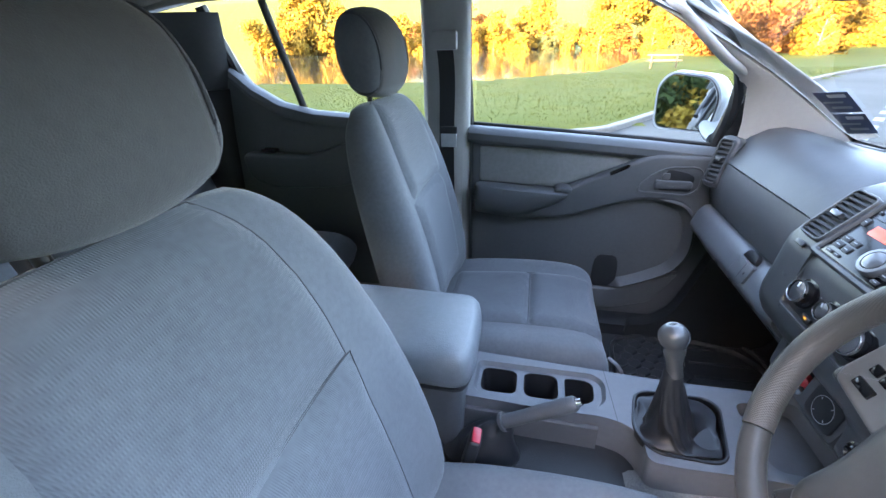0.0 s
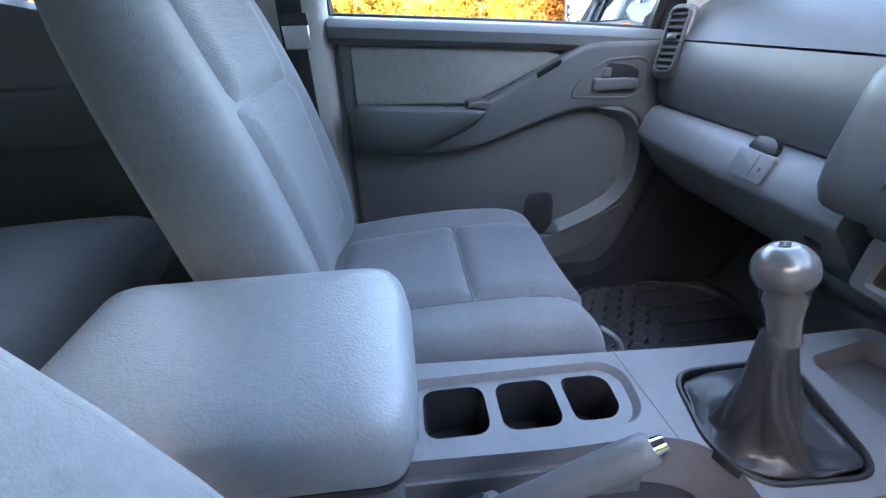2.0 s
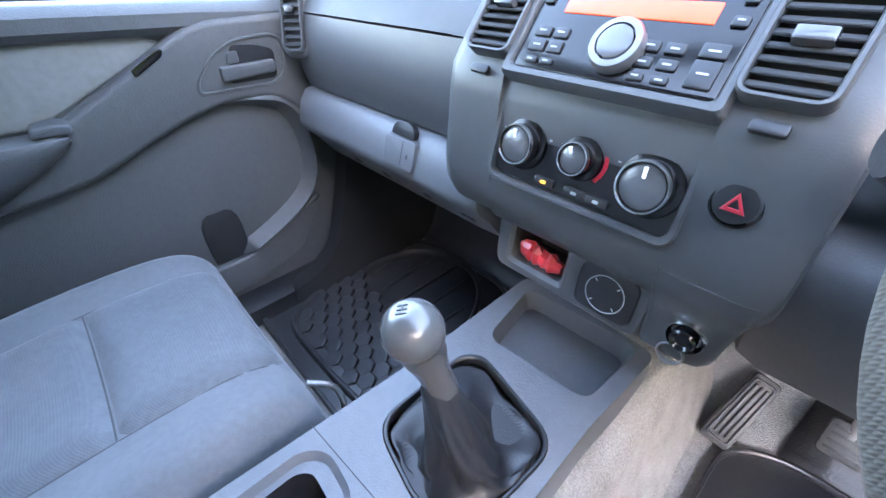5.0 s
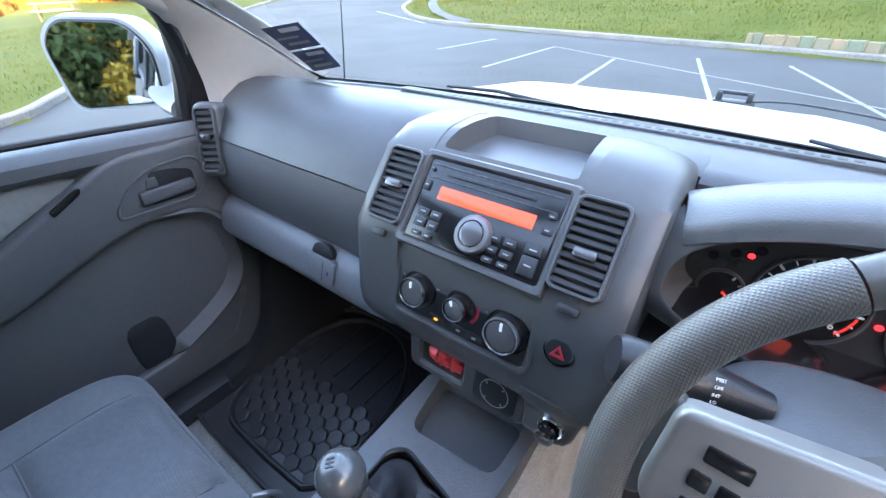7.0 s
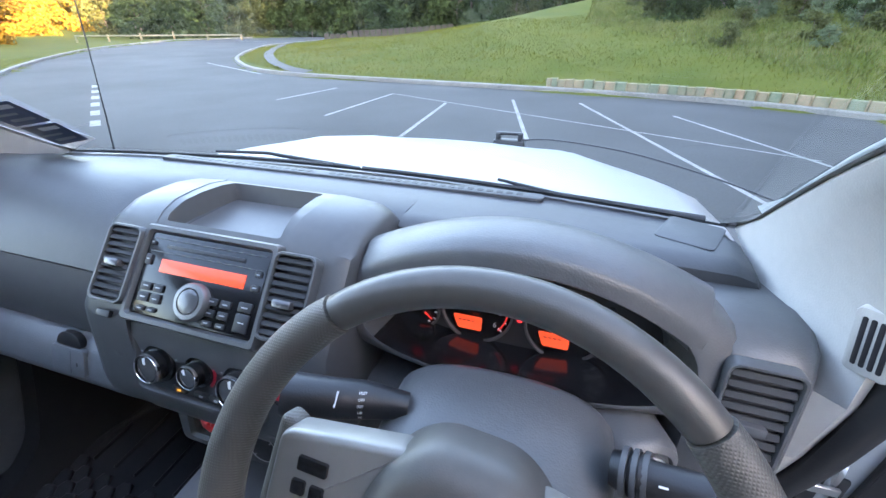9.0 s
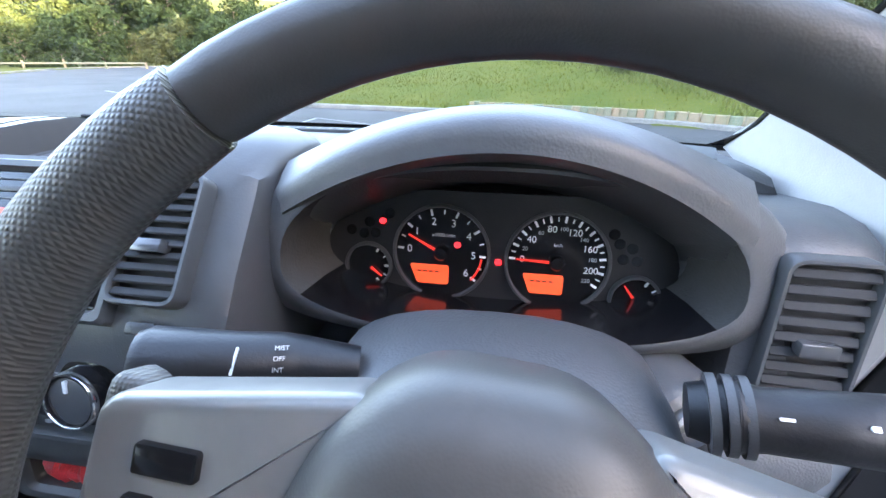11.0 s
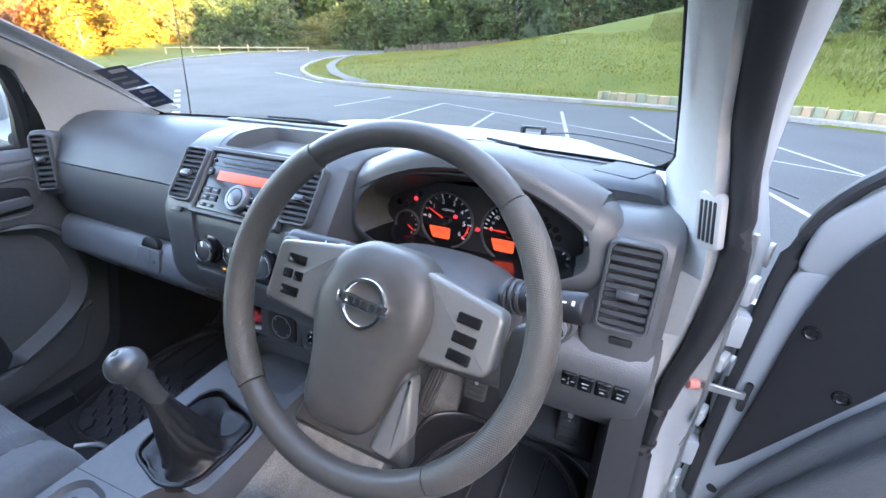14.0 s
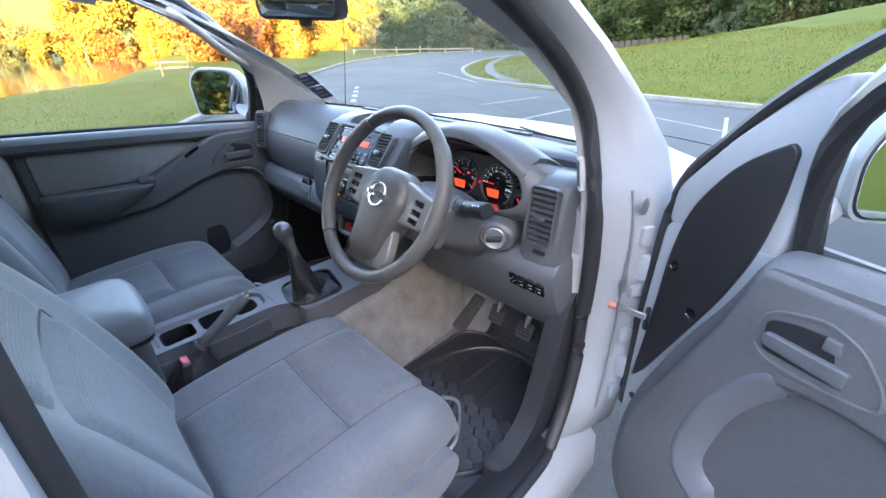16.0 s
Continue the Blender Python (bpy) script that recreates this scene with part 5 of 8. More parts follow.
# recessed handbrake bay
bm = B()
bay = smooth_poly([(0.014, -0.06), (0.135, -0.06), (0.135, 0.372), (0.068, 0.374), (0.034, 0.354), (0.020, 0.31)], 0.02)
vlo(bay, [(bay, 0.60), (bay, 0.762), ([(x * 0.98 + 0.0015, y) for x, y in bay], 0.766)], bm)
part("handbrake_bay", bm, M_TRIM, cons)
bm = B()
loft(bm, [[Vector((x + 0.012 + 0.02 * max(0, y), y, z)) for x, z in ((0.016, 0.60), (0.016, 0.70), (0.014, 0.780), (0.012, 0.818), (0.010, 0.820), (0.002, 0.820), (0.002, 0.60))] for y in (-0.02, 0.10, 0.25, 0.300)])
part("side_wall", bm, M_LOW, cons)

# armrest box
arm = thing("armrest_box", (-0.01, -0.10, 0.62), "console box with a padded grey vinyl armrest lid", "armrest")
bm = B()
vlo(None, [(smooth_poly([(-0.135, -0.30), (0.095, -0.30), (0.092, 0.022), (-0.120, 0.022)], 0.03), 0.60), (smooth_poly([(-0.130, -0.30), (0.094, -0.30), (0.090, 0.030), (-0.118, 0.030)], 0.03), 0.90), (smooth_poly([(-0.128, -0.30), (0.092, -0.30), (0.088, 0.032), (-0.116, 0.032)], 0.03), 0.955)], bm)
part("box", bm, M_LOW, arm)
bm = B()
LB = smooth_poly([(-0.130, -0.285), (0.100, -0.275), (0.106, 0.040), (0.060, 0.052), (-0.070, 0.050), (-0.122, 0.036)], 0.03, 5)
cc = Vector((-0.012, -0.11))


def lidring(k, z):
    return [Vector((cc.x + (x - cc.x) * k, cc.y + (y - cc.y) * k, z + 0.010 * (y + 0.1))) for x, y in LB]


loft(bm, [lidring(0.95, 0.945), lidring(0.985, 0.950), lidring(1.0, 0.962), lidring(1.0, 0.990), lidring(0.985, 1.003), lidring(0.95, 1.012), lidring(0.88, 1.018), lidring(0.70, 1.022), lidring(0.4, 1.024), lidring(0.05, 1.025)])
part("lid", bm, M_LID, arm, "padded blue-grey grained vinyl lid", angle=60)
bm = B()
loft(bm, [lidring(0.97, 0.938), lidring(0.972, 0.946)])
part("lid_gap", bm, M_DARK, arm)
bm = B()
slab(bm, smooth_poly([(-0.035, -0.010), (0.035, -0.010), (0.030, 0.008), (-0.030, 0.008)], 0.005), 0, 0.004, face_frame((0.0, 0.030, 0.915), (-1, 0, 0), (0, 0, 1)), 0.002)
part("lid_catch", bm, M_DARK, arm)

# gear lever
lever = thing("gear_lever", (0.016, 0.44, ZC), "manual gear lever with a silver ball knob and leather boot", "gear lever")
bm = B()
base = resample([(0.016 + (x - 0.016) * 0.965, 0.445 + (y - 0.445) * 0.965) for x, y in boot_hole], 96)
bc = Vector((0.016, 0.445))
secs = []
STEPS = ((1.0, -0.004), (0.985, 0.001), (0.93, 0.002), (0.84, 0.001), (0.74, 0.003), (0.665, 0.009), (0.625, 0.018), (0.605, 0.030), (0.575, 0.044), (0.515, 0.060), (0.445, 0.076), (0.385, 0.092), (0.335, 0.108), (0.30, 0.124), (0.27, 0.140))
for i, (k, dz) in enumerate(STEPS):
    v = i / (len(STEPS) - 1)
    env = math.sin(math.pi * min(1, v * 1.02)) ** 0.65
    dx, dy = 0.004 * v + 0.016 * math.sin(math.pi * v) ** 1.5, -0.040 * v ** 1.1 - 0.006 * math.sin(math.pi * v)
    s = []
    for x, y in base:
        a = math.atan2(y - bc.y, x - bc.x)
        r0 = Vector((x - bc.x, y - bc.y))
        rnd_ = 0.055 / max(0.02, r0.length)
        kk = k * (1 + (rnd_ - 1) * min(1, v * 1.6))
        fold = 1 + env * (0.24 * (abs(math.sin(1.5 * a + 0.6 + 1.8 * v)) ** 0.6 - 0.65) + 0.17 * (abs(math.sin(2.5 * a + 2.2 - 3.4 * v)) ** 0.5 - 0.7) + 0.05 * math.sin(7 * a + 11 * v + 2 * math.sin(3 * a)))
        s.append(Vector((bc.x + dx + r0.x * kk * fold, bc.y + dy + r0.y * kk * fold, ZC + dz + env * (0.012 * math.sin(2 * a + 5 * v + 0.7) + 0.004 * math.sin(5 * a - 9 * v)))))
    secs.append(s)
loft(bm, secs)
part("boot", bm, M_BOOT, lever, "creased black leather boot", angle=70, sub=1)
bm = B()
K = face_frame((0.007, 0.396, 1.050), (1, 0, 0), (0.05, 0.92, 0.32))
ax = (Vector((0.007, 0.396, 1.050)) - Vector((0.020, 0.408, 0.988))).normalized()
KM = Matrix.Translation((0.007, 0.396, 1.050)) @ ax.to_track_quat('Z', 'Y').to_matrix().to_4x4()
prof = [(0.0150, -0.076), (0.0145, -0.066), (0.0150, -0.050), (0.0170, -0.038), (0.0195, -0.028)]
prof += [(0.0265 * math.cos(radians(a)), 0.0265 * math.sin(radians(a))) for a in range(-42, 78, 8)] + [(0.0070, 0.0246), (0.0004, 0.0246)]
lathe(bm, prof, KM, 32)
kn = part("knob", bm, M_KNOB, lever, "worn silver-grey ball knob")
bm = B()
for s in (-0.0045, 0, 0.0045):
    slab(bm, rrect(0.0012, 0.009, 0.0003), 0.0246, 0.0254, KM @ T(s, 0, 0), 0)
slab(bm, rrect(0.010, 0.0012, 0.0003), 0.0246, 0.0254, KM, 0)
part("shift_pattern", bm, M_DARK, kn)

# handbrake
hb = thing("handbrake", (0.06, 0.10, 0.766), "grey handbrake lever with a black gaiter", "handbrake")
A0, A1 = Vector((0.093, 0.112, 0.872)), Vector((0.103, 0.236, 0.958))
bm = B()
tube(bm, [A0 + (A1 - A0) * t for t in (-0.05, 0.0, 0.1, 0.35, 0.6, 0.85, 0.97, 1.0)], [0.0110, 0.0128, 0.0132, 0.0130, 0.0142, 0.0146, 0.0138, 0.0112], 18)
part("grip", bm, M_LOW, hb)
bm = B()
tube(bm, [A1, A1 + (A1 - A0).normalized() * 0.010], [0.0075, 0.0065], 14)
part("release_button", bm, M_CHROME, hb)
bm = B()
tube(bm, [A0 + (A1 - A0) * t for t in (-0.01, 0.03)], 0.0185, 18)
part("collar", bm, M_SILVER, hb)
bm = B()
secs = []
for i, (dx, y, z, rx, ry) in enumerate(((0.0, 0.070, 0.764, 0.055, 0.080), (0.0, 0.072, 0.780, 0.050, 0.074), (0.002, 0.080, 0.800, 0.042, 0.062), (0.0, 0.084, 0.822, 0.038, 0.052), (0.0, 0.092, 0.838, 0.030, 0.040), (0.0, 0.098, 0.852, 0.026, 0.030), (0.0, 0.108, 0.866, 0.020, 0.022))):
    secs.append([Vector((0.090 + dx + rx * math.cos(a) * (1 + 0.10 * math.sin(5 * a + 2 * i)), y + ry * math.sin(a) * (1 + 0.12 * math.sin(4 * a + 1.7 * i)), z + 0.006 * math.sin(3 * a + i) + 0.3 * ry * math.sin(a) * (i / 6))) for a in np.linspace(0, 2 * math.pi, 28, endpoint=False)])
loft(bm, secs)
part("gaiter", bm, M_BOOT, hb, "creased black gaiter", angle=60, sub=1)

# seat belt buckle beside the driver's seat
bk = thing("belt_buckle", (0.15, 0.06, 0.76), "black seat belt buckle with a red release button", "belt buckle")
bmx = face_frame((0.146, 0.060, 0.850), (1, 0, 0), (0.0, 0.22, 1))
bm = B()
box(bm, -0.020, 0.020, -0.055, 0.040, -0.011, 0.011, 0.006, 3, bmx)
part("housing", bm, M_DARK, bk)
bm = B()
box(bm, -0.016, 0.016, 0.036, 0.0425, -0.008, 0.008, 0.002, 2, bmx)
part("release_button", bm, M_RED, bk, "bright red release button")
bm = B()
box(bm, -0.012, 0.012, -0.14, -0.05, -0.004, 0.004, 0.002, 1, bmx)
part("stalk", bm, M_DARK, bk)

# ---------------------------------------------------------------- seats
def cush_top(x, y, w=0.25):
    u = min(1.0, abs(x) / w)
    z = 0.840 + 0.036 * u ** 2.5 - 0.012 * (1 - u) * 0
    f = (y + 0.10) / 0.46
    z += 0.010 * math.sin(math.pi * min(1, max(0, f))) + 0.018 * f - 0.012
    return z


def make_seat(name, label):
    s = thing(name, (0, 0.10, 0.56), label, "car seat", "front seats")
    bm = B()
    secs = []
    n = 21
    for y, kw, dz, zb in ((-0.165, 0.90, -0.05, 0.76), (-0.14, 0.95, -0.015, 0.74), (-0.08, 0.985, 0, 0.72), (0.0, 1.0, 0, 0.70), (0.10, 1.0, 0, 0.69), (0.20, 0.99, 0, 0.685), (0.275, 0.975, -0.002, 0.69), (0.315, 0.96, -0.012, 0.70), (0.340, 0.945, -0.032, 0.715), (0.352, 0.93, -0.060, 0.735), (0.354, 0.92, -0.09, 0.745)):
        w = 0.25 * kw
        top = []
        for i in range(n):
            u = -1 + 2 * i / (n - 1)
            edge = max(0, abs(u) - 0.82) / 0.18
            z = cush_top(u * 0.25, y) + dz - 0.060 * edge ** 2.0
            top.append(Vector((u * w, y, max(z, zb + 0.012))))
        bot = [Vector((w * 1.0, y, (top[-1].z + zb) / 2)), Vector((w * 0.93, y, zb)), Vector((0, y, zb - 0.004)), Vector((-w * 0.93, y, zb)), Vector((-w * 1.0, y, (top[0].z + zb) / 2))]
        secs.append(top + bot)
    loft(bm, secs)
    part("cushion", bm, M_FAB, s, "grey cloth seat cushion", angle=70, sub=1)

    def pad(x1, y0, y1, lift=0.017):
        bm = B()
        nx, ny = 25, 21
        rows = []
        for j in range(ny):
            v = j / (ny - 1)
            y = y0 + (y1 - y0) * v
            w = x1 * (1 + 0.10 * y) * (1 - 0.10 * max(0, (y - 0.315) / 0.032) ** 2)
            row = []
            for i in range(nx):
                u = -1 + 2 * i / (nx - 1)
                x = w * u
                e = min((1 - abs(u)) * w, v * (y1 - y0), (1 - v) * (y1 - y0))
                h = lift * min(1, max(0, e) / 0.026) ** 0.55 - 0.002
                dz = float(np.interp(y, (0.2, 0.275, 0.315, 0.34, 0.352), (0, -0.002, -0.012, -0.032, -0.06)))
                f = max(0, y - 0.29) / 0.06
                row.append(Vector((x, y + 0.8 * h * f, cush_top(x, y) + dz + h)))
            rows.append(row)
        sheet(bm, rows)
        part("cushion_insert", bm, M_KNIT, s, "knitted grey cloth insert", angle=80)
        bm = B()
        for side in ([r[0] for r in rows], [r[-1] for r in rows], rows[-1]):
            tube(bm, [q + Vector((0, 0, 0.0006)) for q in side], 0.0016, 6, cap=False)
        part("cushion_seam", bm, M_SEAM, s)
    pad(0.136, -0.08, 0.150)
    pad(0.136, 0.152, 0.345)

    # backrest
    def spine(t):
        """Middle of the front of the back at height t (0..1), and its lean."""
        z = 0.86 + 0.55 * t
        y = -0.085 - 0.145 * max(0, t) ** 1.1 + 0.018 * math.sin(math.pi * t)
        return y, z

    def front(u, t):
        y, z = spine(t)
        b = 0.045 * (1 - 0.75 * max(0, t) ** 1.5) * abs(u) ** 3
        return y + b * (1 if abs(u) < 0.9 else 1) - 0.02 * max(0, abs(u) - 0.88) / 0.12, z
    bm = B()
    secs = []
    n = 21
    for t, kw, th, dy in ((-0.06, 0.80, 0.10, -0.02), (0.0, 0.90, 0.13, 0), (0.08, 0.96, 0.145, 0), (0.22, 0.99, 0.150, 0), (0.40, 1.0, 0.145, 0), (0.58, 0.985, 0.135, 0), (0.72, 0.95, 0.122, 0), (0.83, 0.89, 0.108, 0), (0.91, 0.80, 0.092, -0.004), (0.96, 0.68, 0.072, -0.012), (0.99, 0.55, 0.048, -0.022)):
        w = 0.245 * kw
        fr, bk_ = [], []
        for i in range(n):
            u = -1 + 2 * i / (n - 1)
            y, z = front(u, t)
            edge = max(0, abs(u) - 0.8) / 0.2
            fr.append(Vector((u * w, y + dy - 0.030 * edge ** 2, z)))
        y, z = spine(t)
        for u in (0.98, 0.86, 0.5, 0, -0.5, -0.86, -0.98):
            d = th * (1 - 0.35 * abs(u) ** 4)
            bk_.append(Vector((u * w, y + dy - d, z - 0.025)))
        secs.append(fr + bk_)
    loft(bm, secs)
    part("backrest", bm, M_FAB, s, "grey cloth backrest with side bolsters", angle=70, sub=1)

    def bpad(t0, t1, wf, lift=0.015):
        bm = B()
        rows = []
        nx, ny = 17, 15
        for j in range(ny):
            v = j / (ny - 1)
            t = t0 + (t1 - t0) * v
            w = wf(t)
            row = []
            for i in range(nx):
                u = -1 + 2 * i / (nx - 1)
                tt = t
                e = min((1 - abs(u)) * w, v * (t1 - t0) * 0.55, (1 - v) * (t1 - t0) * 0.55)
                h = lift * min(1, max(0, e) / 0.026) ** 0.55 - 0.002
                y, z = front(u * w / 0.245, tt)
                row.append(Vector((u * w, y + h + float(np.interp(t, (0.88, 0.91, 0.96, 0.99), (0, -0.003, -0.011, -0.021))), z + 0.25 * h)))
            rows.append(row)
        sheet(bm, rows)
        part("backrest_insert", bm, M_KNIT, s, "knitted grey cloth insert", angle=80)
        bm = B()
        edge = rows[0] + [r[-1] for r in rows[1:]] + rows[-1][-2::-1] + [r[0] for r in rows[-2::-1]]
        tube(bm, [q + Vector((0, 0.0005, 0)) for q in edge], 0.0010, 6, cap=False)
        part("backrest_seam", bm, M_SEAM, s)
    bpad(0.06, 0.573, lambda t: float(np.interp(t, (0.06, 0.45, 0.573), (0.124, 0.138, 0.150))))
    bpad(0.577, 0.985, lambda t: float(np.interp(t, (0.577, 0.68, 0.78, 0.88, 0.94, 0.985), (0.142, 0.148, 0.147, 0.136, 0.122, 0.10))))
    # head restraint
    bm = B()
    yc, zc = -0.262, 1.500
    secs = []
    def head_ring(deg):
        a = radians(deg)
        k = max(0.02, math.cos(a)) ** 0.45
        return [Vector((0.132 * math.sin(a), yc + 0.060 * k * math.copysign(abs(math.cos(b)) ** 0.8, math.cos(b)) + 0.012 * math.sin(b) * -1, zc + 0.098 * k * math.copysign(abs(math.sin(b)) ** 0.8, math.sin(b)))) for b in np.linspace(0, 2 * math.pi, 28, endpoint=False)]
    loft(bm, [head_ring(d) for d in np.linspace(-52, 52, 13)])
    hr = part("headrest", bm, M_HEAD, s, "rounded grey-brown cloth head restraint", angle=80)
    for sg in (-1, 1):
        bm = B()
        loft(bm, [head_ring(sg * d) for d in (52, 58, 65, 72, 79, 85, 90)])
        part("side_gusset", bm, M_FAB, hr, "light grey cloth side", angle=80)
    for sg in (-1, 1):
        bm = B()
        loop = [Vector((sg * 0.104, yc + 0.050 * math.cos(b) - 0.010 * math.sin(b), zc + 0.083 * math.sin(b))) for b in np.linspace(0, 2 * math.pi, 40)]
        tube(bm, loop, 0.0028, 6, cap=False)
        part("piping", bm, M_SEATDARK, hr)
        bm = B()
        tube(bm, [(sg * 0.06, yc - 0.002, 1.42), (sg * 0.06, yc + 0.006, 1.36)], 0.0065, 12)
        part("post", bm, M_DARK, hr)
    # base
    bm = B()
    for sg in (-1, 1):
        box(bm, sg * 0.19 - 0.02, sg * 0.19 + 0.02, -0.12, 0.30, 0.548, 0.60, 0.004)
        box(bm, sg * 0.19 - 0.008, sg * 0.19 + 0.008, -0.10, 0.26, 0.60, 0.70, 0.003)
    part("runner", bm, M_DARK, s)
    bm = B()
    for sg in (-1, 1):
        lathe(bm, [(0.022, 0), (0.022, 0.006), (0.018, 0.008), (0.0005, 0.008)], face_frame((sg * 0.238, -0.10, 0.86), (0, -sg, 0), (0, 0, 1)), 20)
    part("hinge", bm, M_DARK, s)
    bm = B()
    tube(bm, curve_pts([(0.205, 0.30, 0.66), (0.206, 0.362, 0.675), (0.200, 0.385, 0.725), (0.195, 0.384, 0.785), (0.180, 0.352, 0.812)], 6), 0.0045, 8)
    part("lever", bm, M_METAL, s, "bent metal adjusting lever")
    return s


RECLINE = 6.0
pseat = make_seat("car_seat", "grey cloth front passenger seat with knitted inserts")
pseat.matrix_basis = T(-0.385, 0.10, 0.56)
dseat = copy_thing(pseat, T(0.395, 0.19, 0.56))
tagged(dseat, "grey cloth driver's seat slid forward, with knitted inserts")
recline = T(0, -0.10, 0.86) @ pose(0, 0, 0, RECLINE, 0, 0) @ T(0, 0.10, -0.86)
for o in dseat.children:
    if o.name.startswith(("backrest", "headrest")):
        o.matrix_basis = T(0.032, 0, 0) @ recline if o.name.startswith(("backrest_insert", "backrest_seam")) else recline
bm = B()
loft(bm, [[Vector((0.632 + k, 0.07 + y, z)) for y, z in smooth_poly([(-0.14, 0.66), (0.30, 0.66), (0.34, 0.70), (0.33, 0.755), (0.05, 0.775), (-0.14, 0.80)], 0.03)] for k in (0.0, 0.022, 0.028)])
o = part("side_cover", bm, M_FAB, dseat, "light grey plastic seat side cover")
o.matrix_parent_inverse = dseat.matrix_basis.inverted()

# rear bench
rear = thing("rear_bench", (0, -0.95, 0.56), "grey cloth rear bench seat", "bench seat")
bm = B()
secs = []
for y, dz, zb in ((-1.15, -0.05, 0.70), (-1.08, 0, 0.68), (-0.8, 0.012, 0.66), (-0.62, 0.02, 0.66), (-0.57, 0.005, 0.68), (-0.55, -0.03, 0.70), (-0.545, -0.07, 0.72)):
    top = [Vector((x, y, 0.85 + dz - 0.03 * max(0, abs(x) - 0.56) / 0.1)) for x in np.linspace(-0.66, 0.66, 19)]
    secs.append(top + [Vector((0.665, y, (0.83 + zb) / 2)), Vector((0.63, y, zb)), Vector((-0.63, y, zb)), Vector((-0.665, y, (0.83 + zb) / 2))])
loft(bm, secs)
part("cushion", bm, M_FAB, rear, angle=70, sub=1)
for x0, x1 in ((-0.66, -0.02), (0.02, 0.66)):
    bm = B()
    secs = []
    xc, hw = (x0 + x1) / 2, (x1 - x0) / 2
    for t, kw, th in ((0, 0.97, 0.12), (0.1, 1, 0.14), (0.4, 1, 0.14), (0.7, 0.94, 0.13), (0.88, 0.82, 0.11), (0.96, 0.70, 0.08), (1.0, 0.55, 0.04)):
        z, y = 0.84 + 0.56 * t, -1.03 - 0.15 * t
        fr = [Vector((xc + hw * kw * u, y - 0.03 * abs(u) ** 6 + 0.015 * abs(u) ** 3, z)) for u in np.linspace(-1, 1, 13)]
        bk2 = [Vector((xc + hw * kw * u, y - th, z - 0.02)) for u in np.linspace(0.95, -0.95, 5)]
        secs.append(fr + bk2)
    loft(bm, secs)
    part("backrest", bm, M_FAB, rear, angle=70, sub=1)
    for t0, t1, w in ((0.05, 0.52, 0.19), (0.54, 0.92, 0.17)):
        bm = B()
        rows = []
        for v in np.linspace(0, 1, 11):
            t = t0 + (t1 - t0) * v
            row = []
            for u in np.linspace(-1, 1, 13):
                e = min((1 - abs(u)) * w, v * 0.25, (1 - v) * 0.25)
                h = 0.006 * min(1, max(0, e) / 0.026) ** 0.55 - 0.002
                row.append(Vector((xc + u * w, -1.03 - 0.15 * t + 0.015 * (abs(u) * w / hw) ** 3 + h, 0.84 + 0.56 * t + 0.2 * h)))
            rows.append(row)
        sheet(bm, rows)
        part("backrest_insert", bm, M_KNIT, rear, "knitted grey cloth insert", angle=80)
    bm = B()
    secs = []
    for i in range(13):
        a = -math.pi / 2 + math.pi * i / 12
        k = max(0.02, math.cos(a)) ** 0.4
        secs.append([Vector((xc + 0.125 * math.sin(a), -1.215 + 0.05 * k * math.cos(b), 1.505 + 0.07 * k * math.copysign(abs(math.sin(b)) ** 0.75, math.sin(b)))) for b in np.linspace(0, 2 * math.pi, 24, endpoint=False)])
    loft(bm, secs)
    hr = part("headrest", bm, M_SEATDARK, rear, "dark grey cloth head restraint", angle=80)
    for sg in (-1, 1):
        bm = B()
        tube(bm, [(xc + sg * 0.05, -1.21, 1.45), (xc + sg * 0.05, -1.20, 1.37)], 0.0055, 10)
        part("post", bm, M_DARK, hr)

rear.matrix_basis = T(0, 0.05, 0.055) @ rear.matrix_basis

# ---------------------------------------------------------------- doors
def wedge_x(bm, outline, xa, xb, bev=0.008, seg=3):
    """An outline in (y, z), pushed along x from xa to xb with a rounded rim at xb."""
    m = Matrix(((0, 0, 1, 0), (1, 0, 0, 0), (0, 1, 0, 0), (0, 0, 0, 1)))
    return slab(bm, outline, xa, xb, m, bev, seg)


SILL = [(-0.085, 1.268), (0.10, 1.256), (0.30, 1.243), (0.50, 1.229), (0.68, 1.214)]


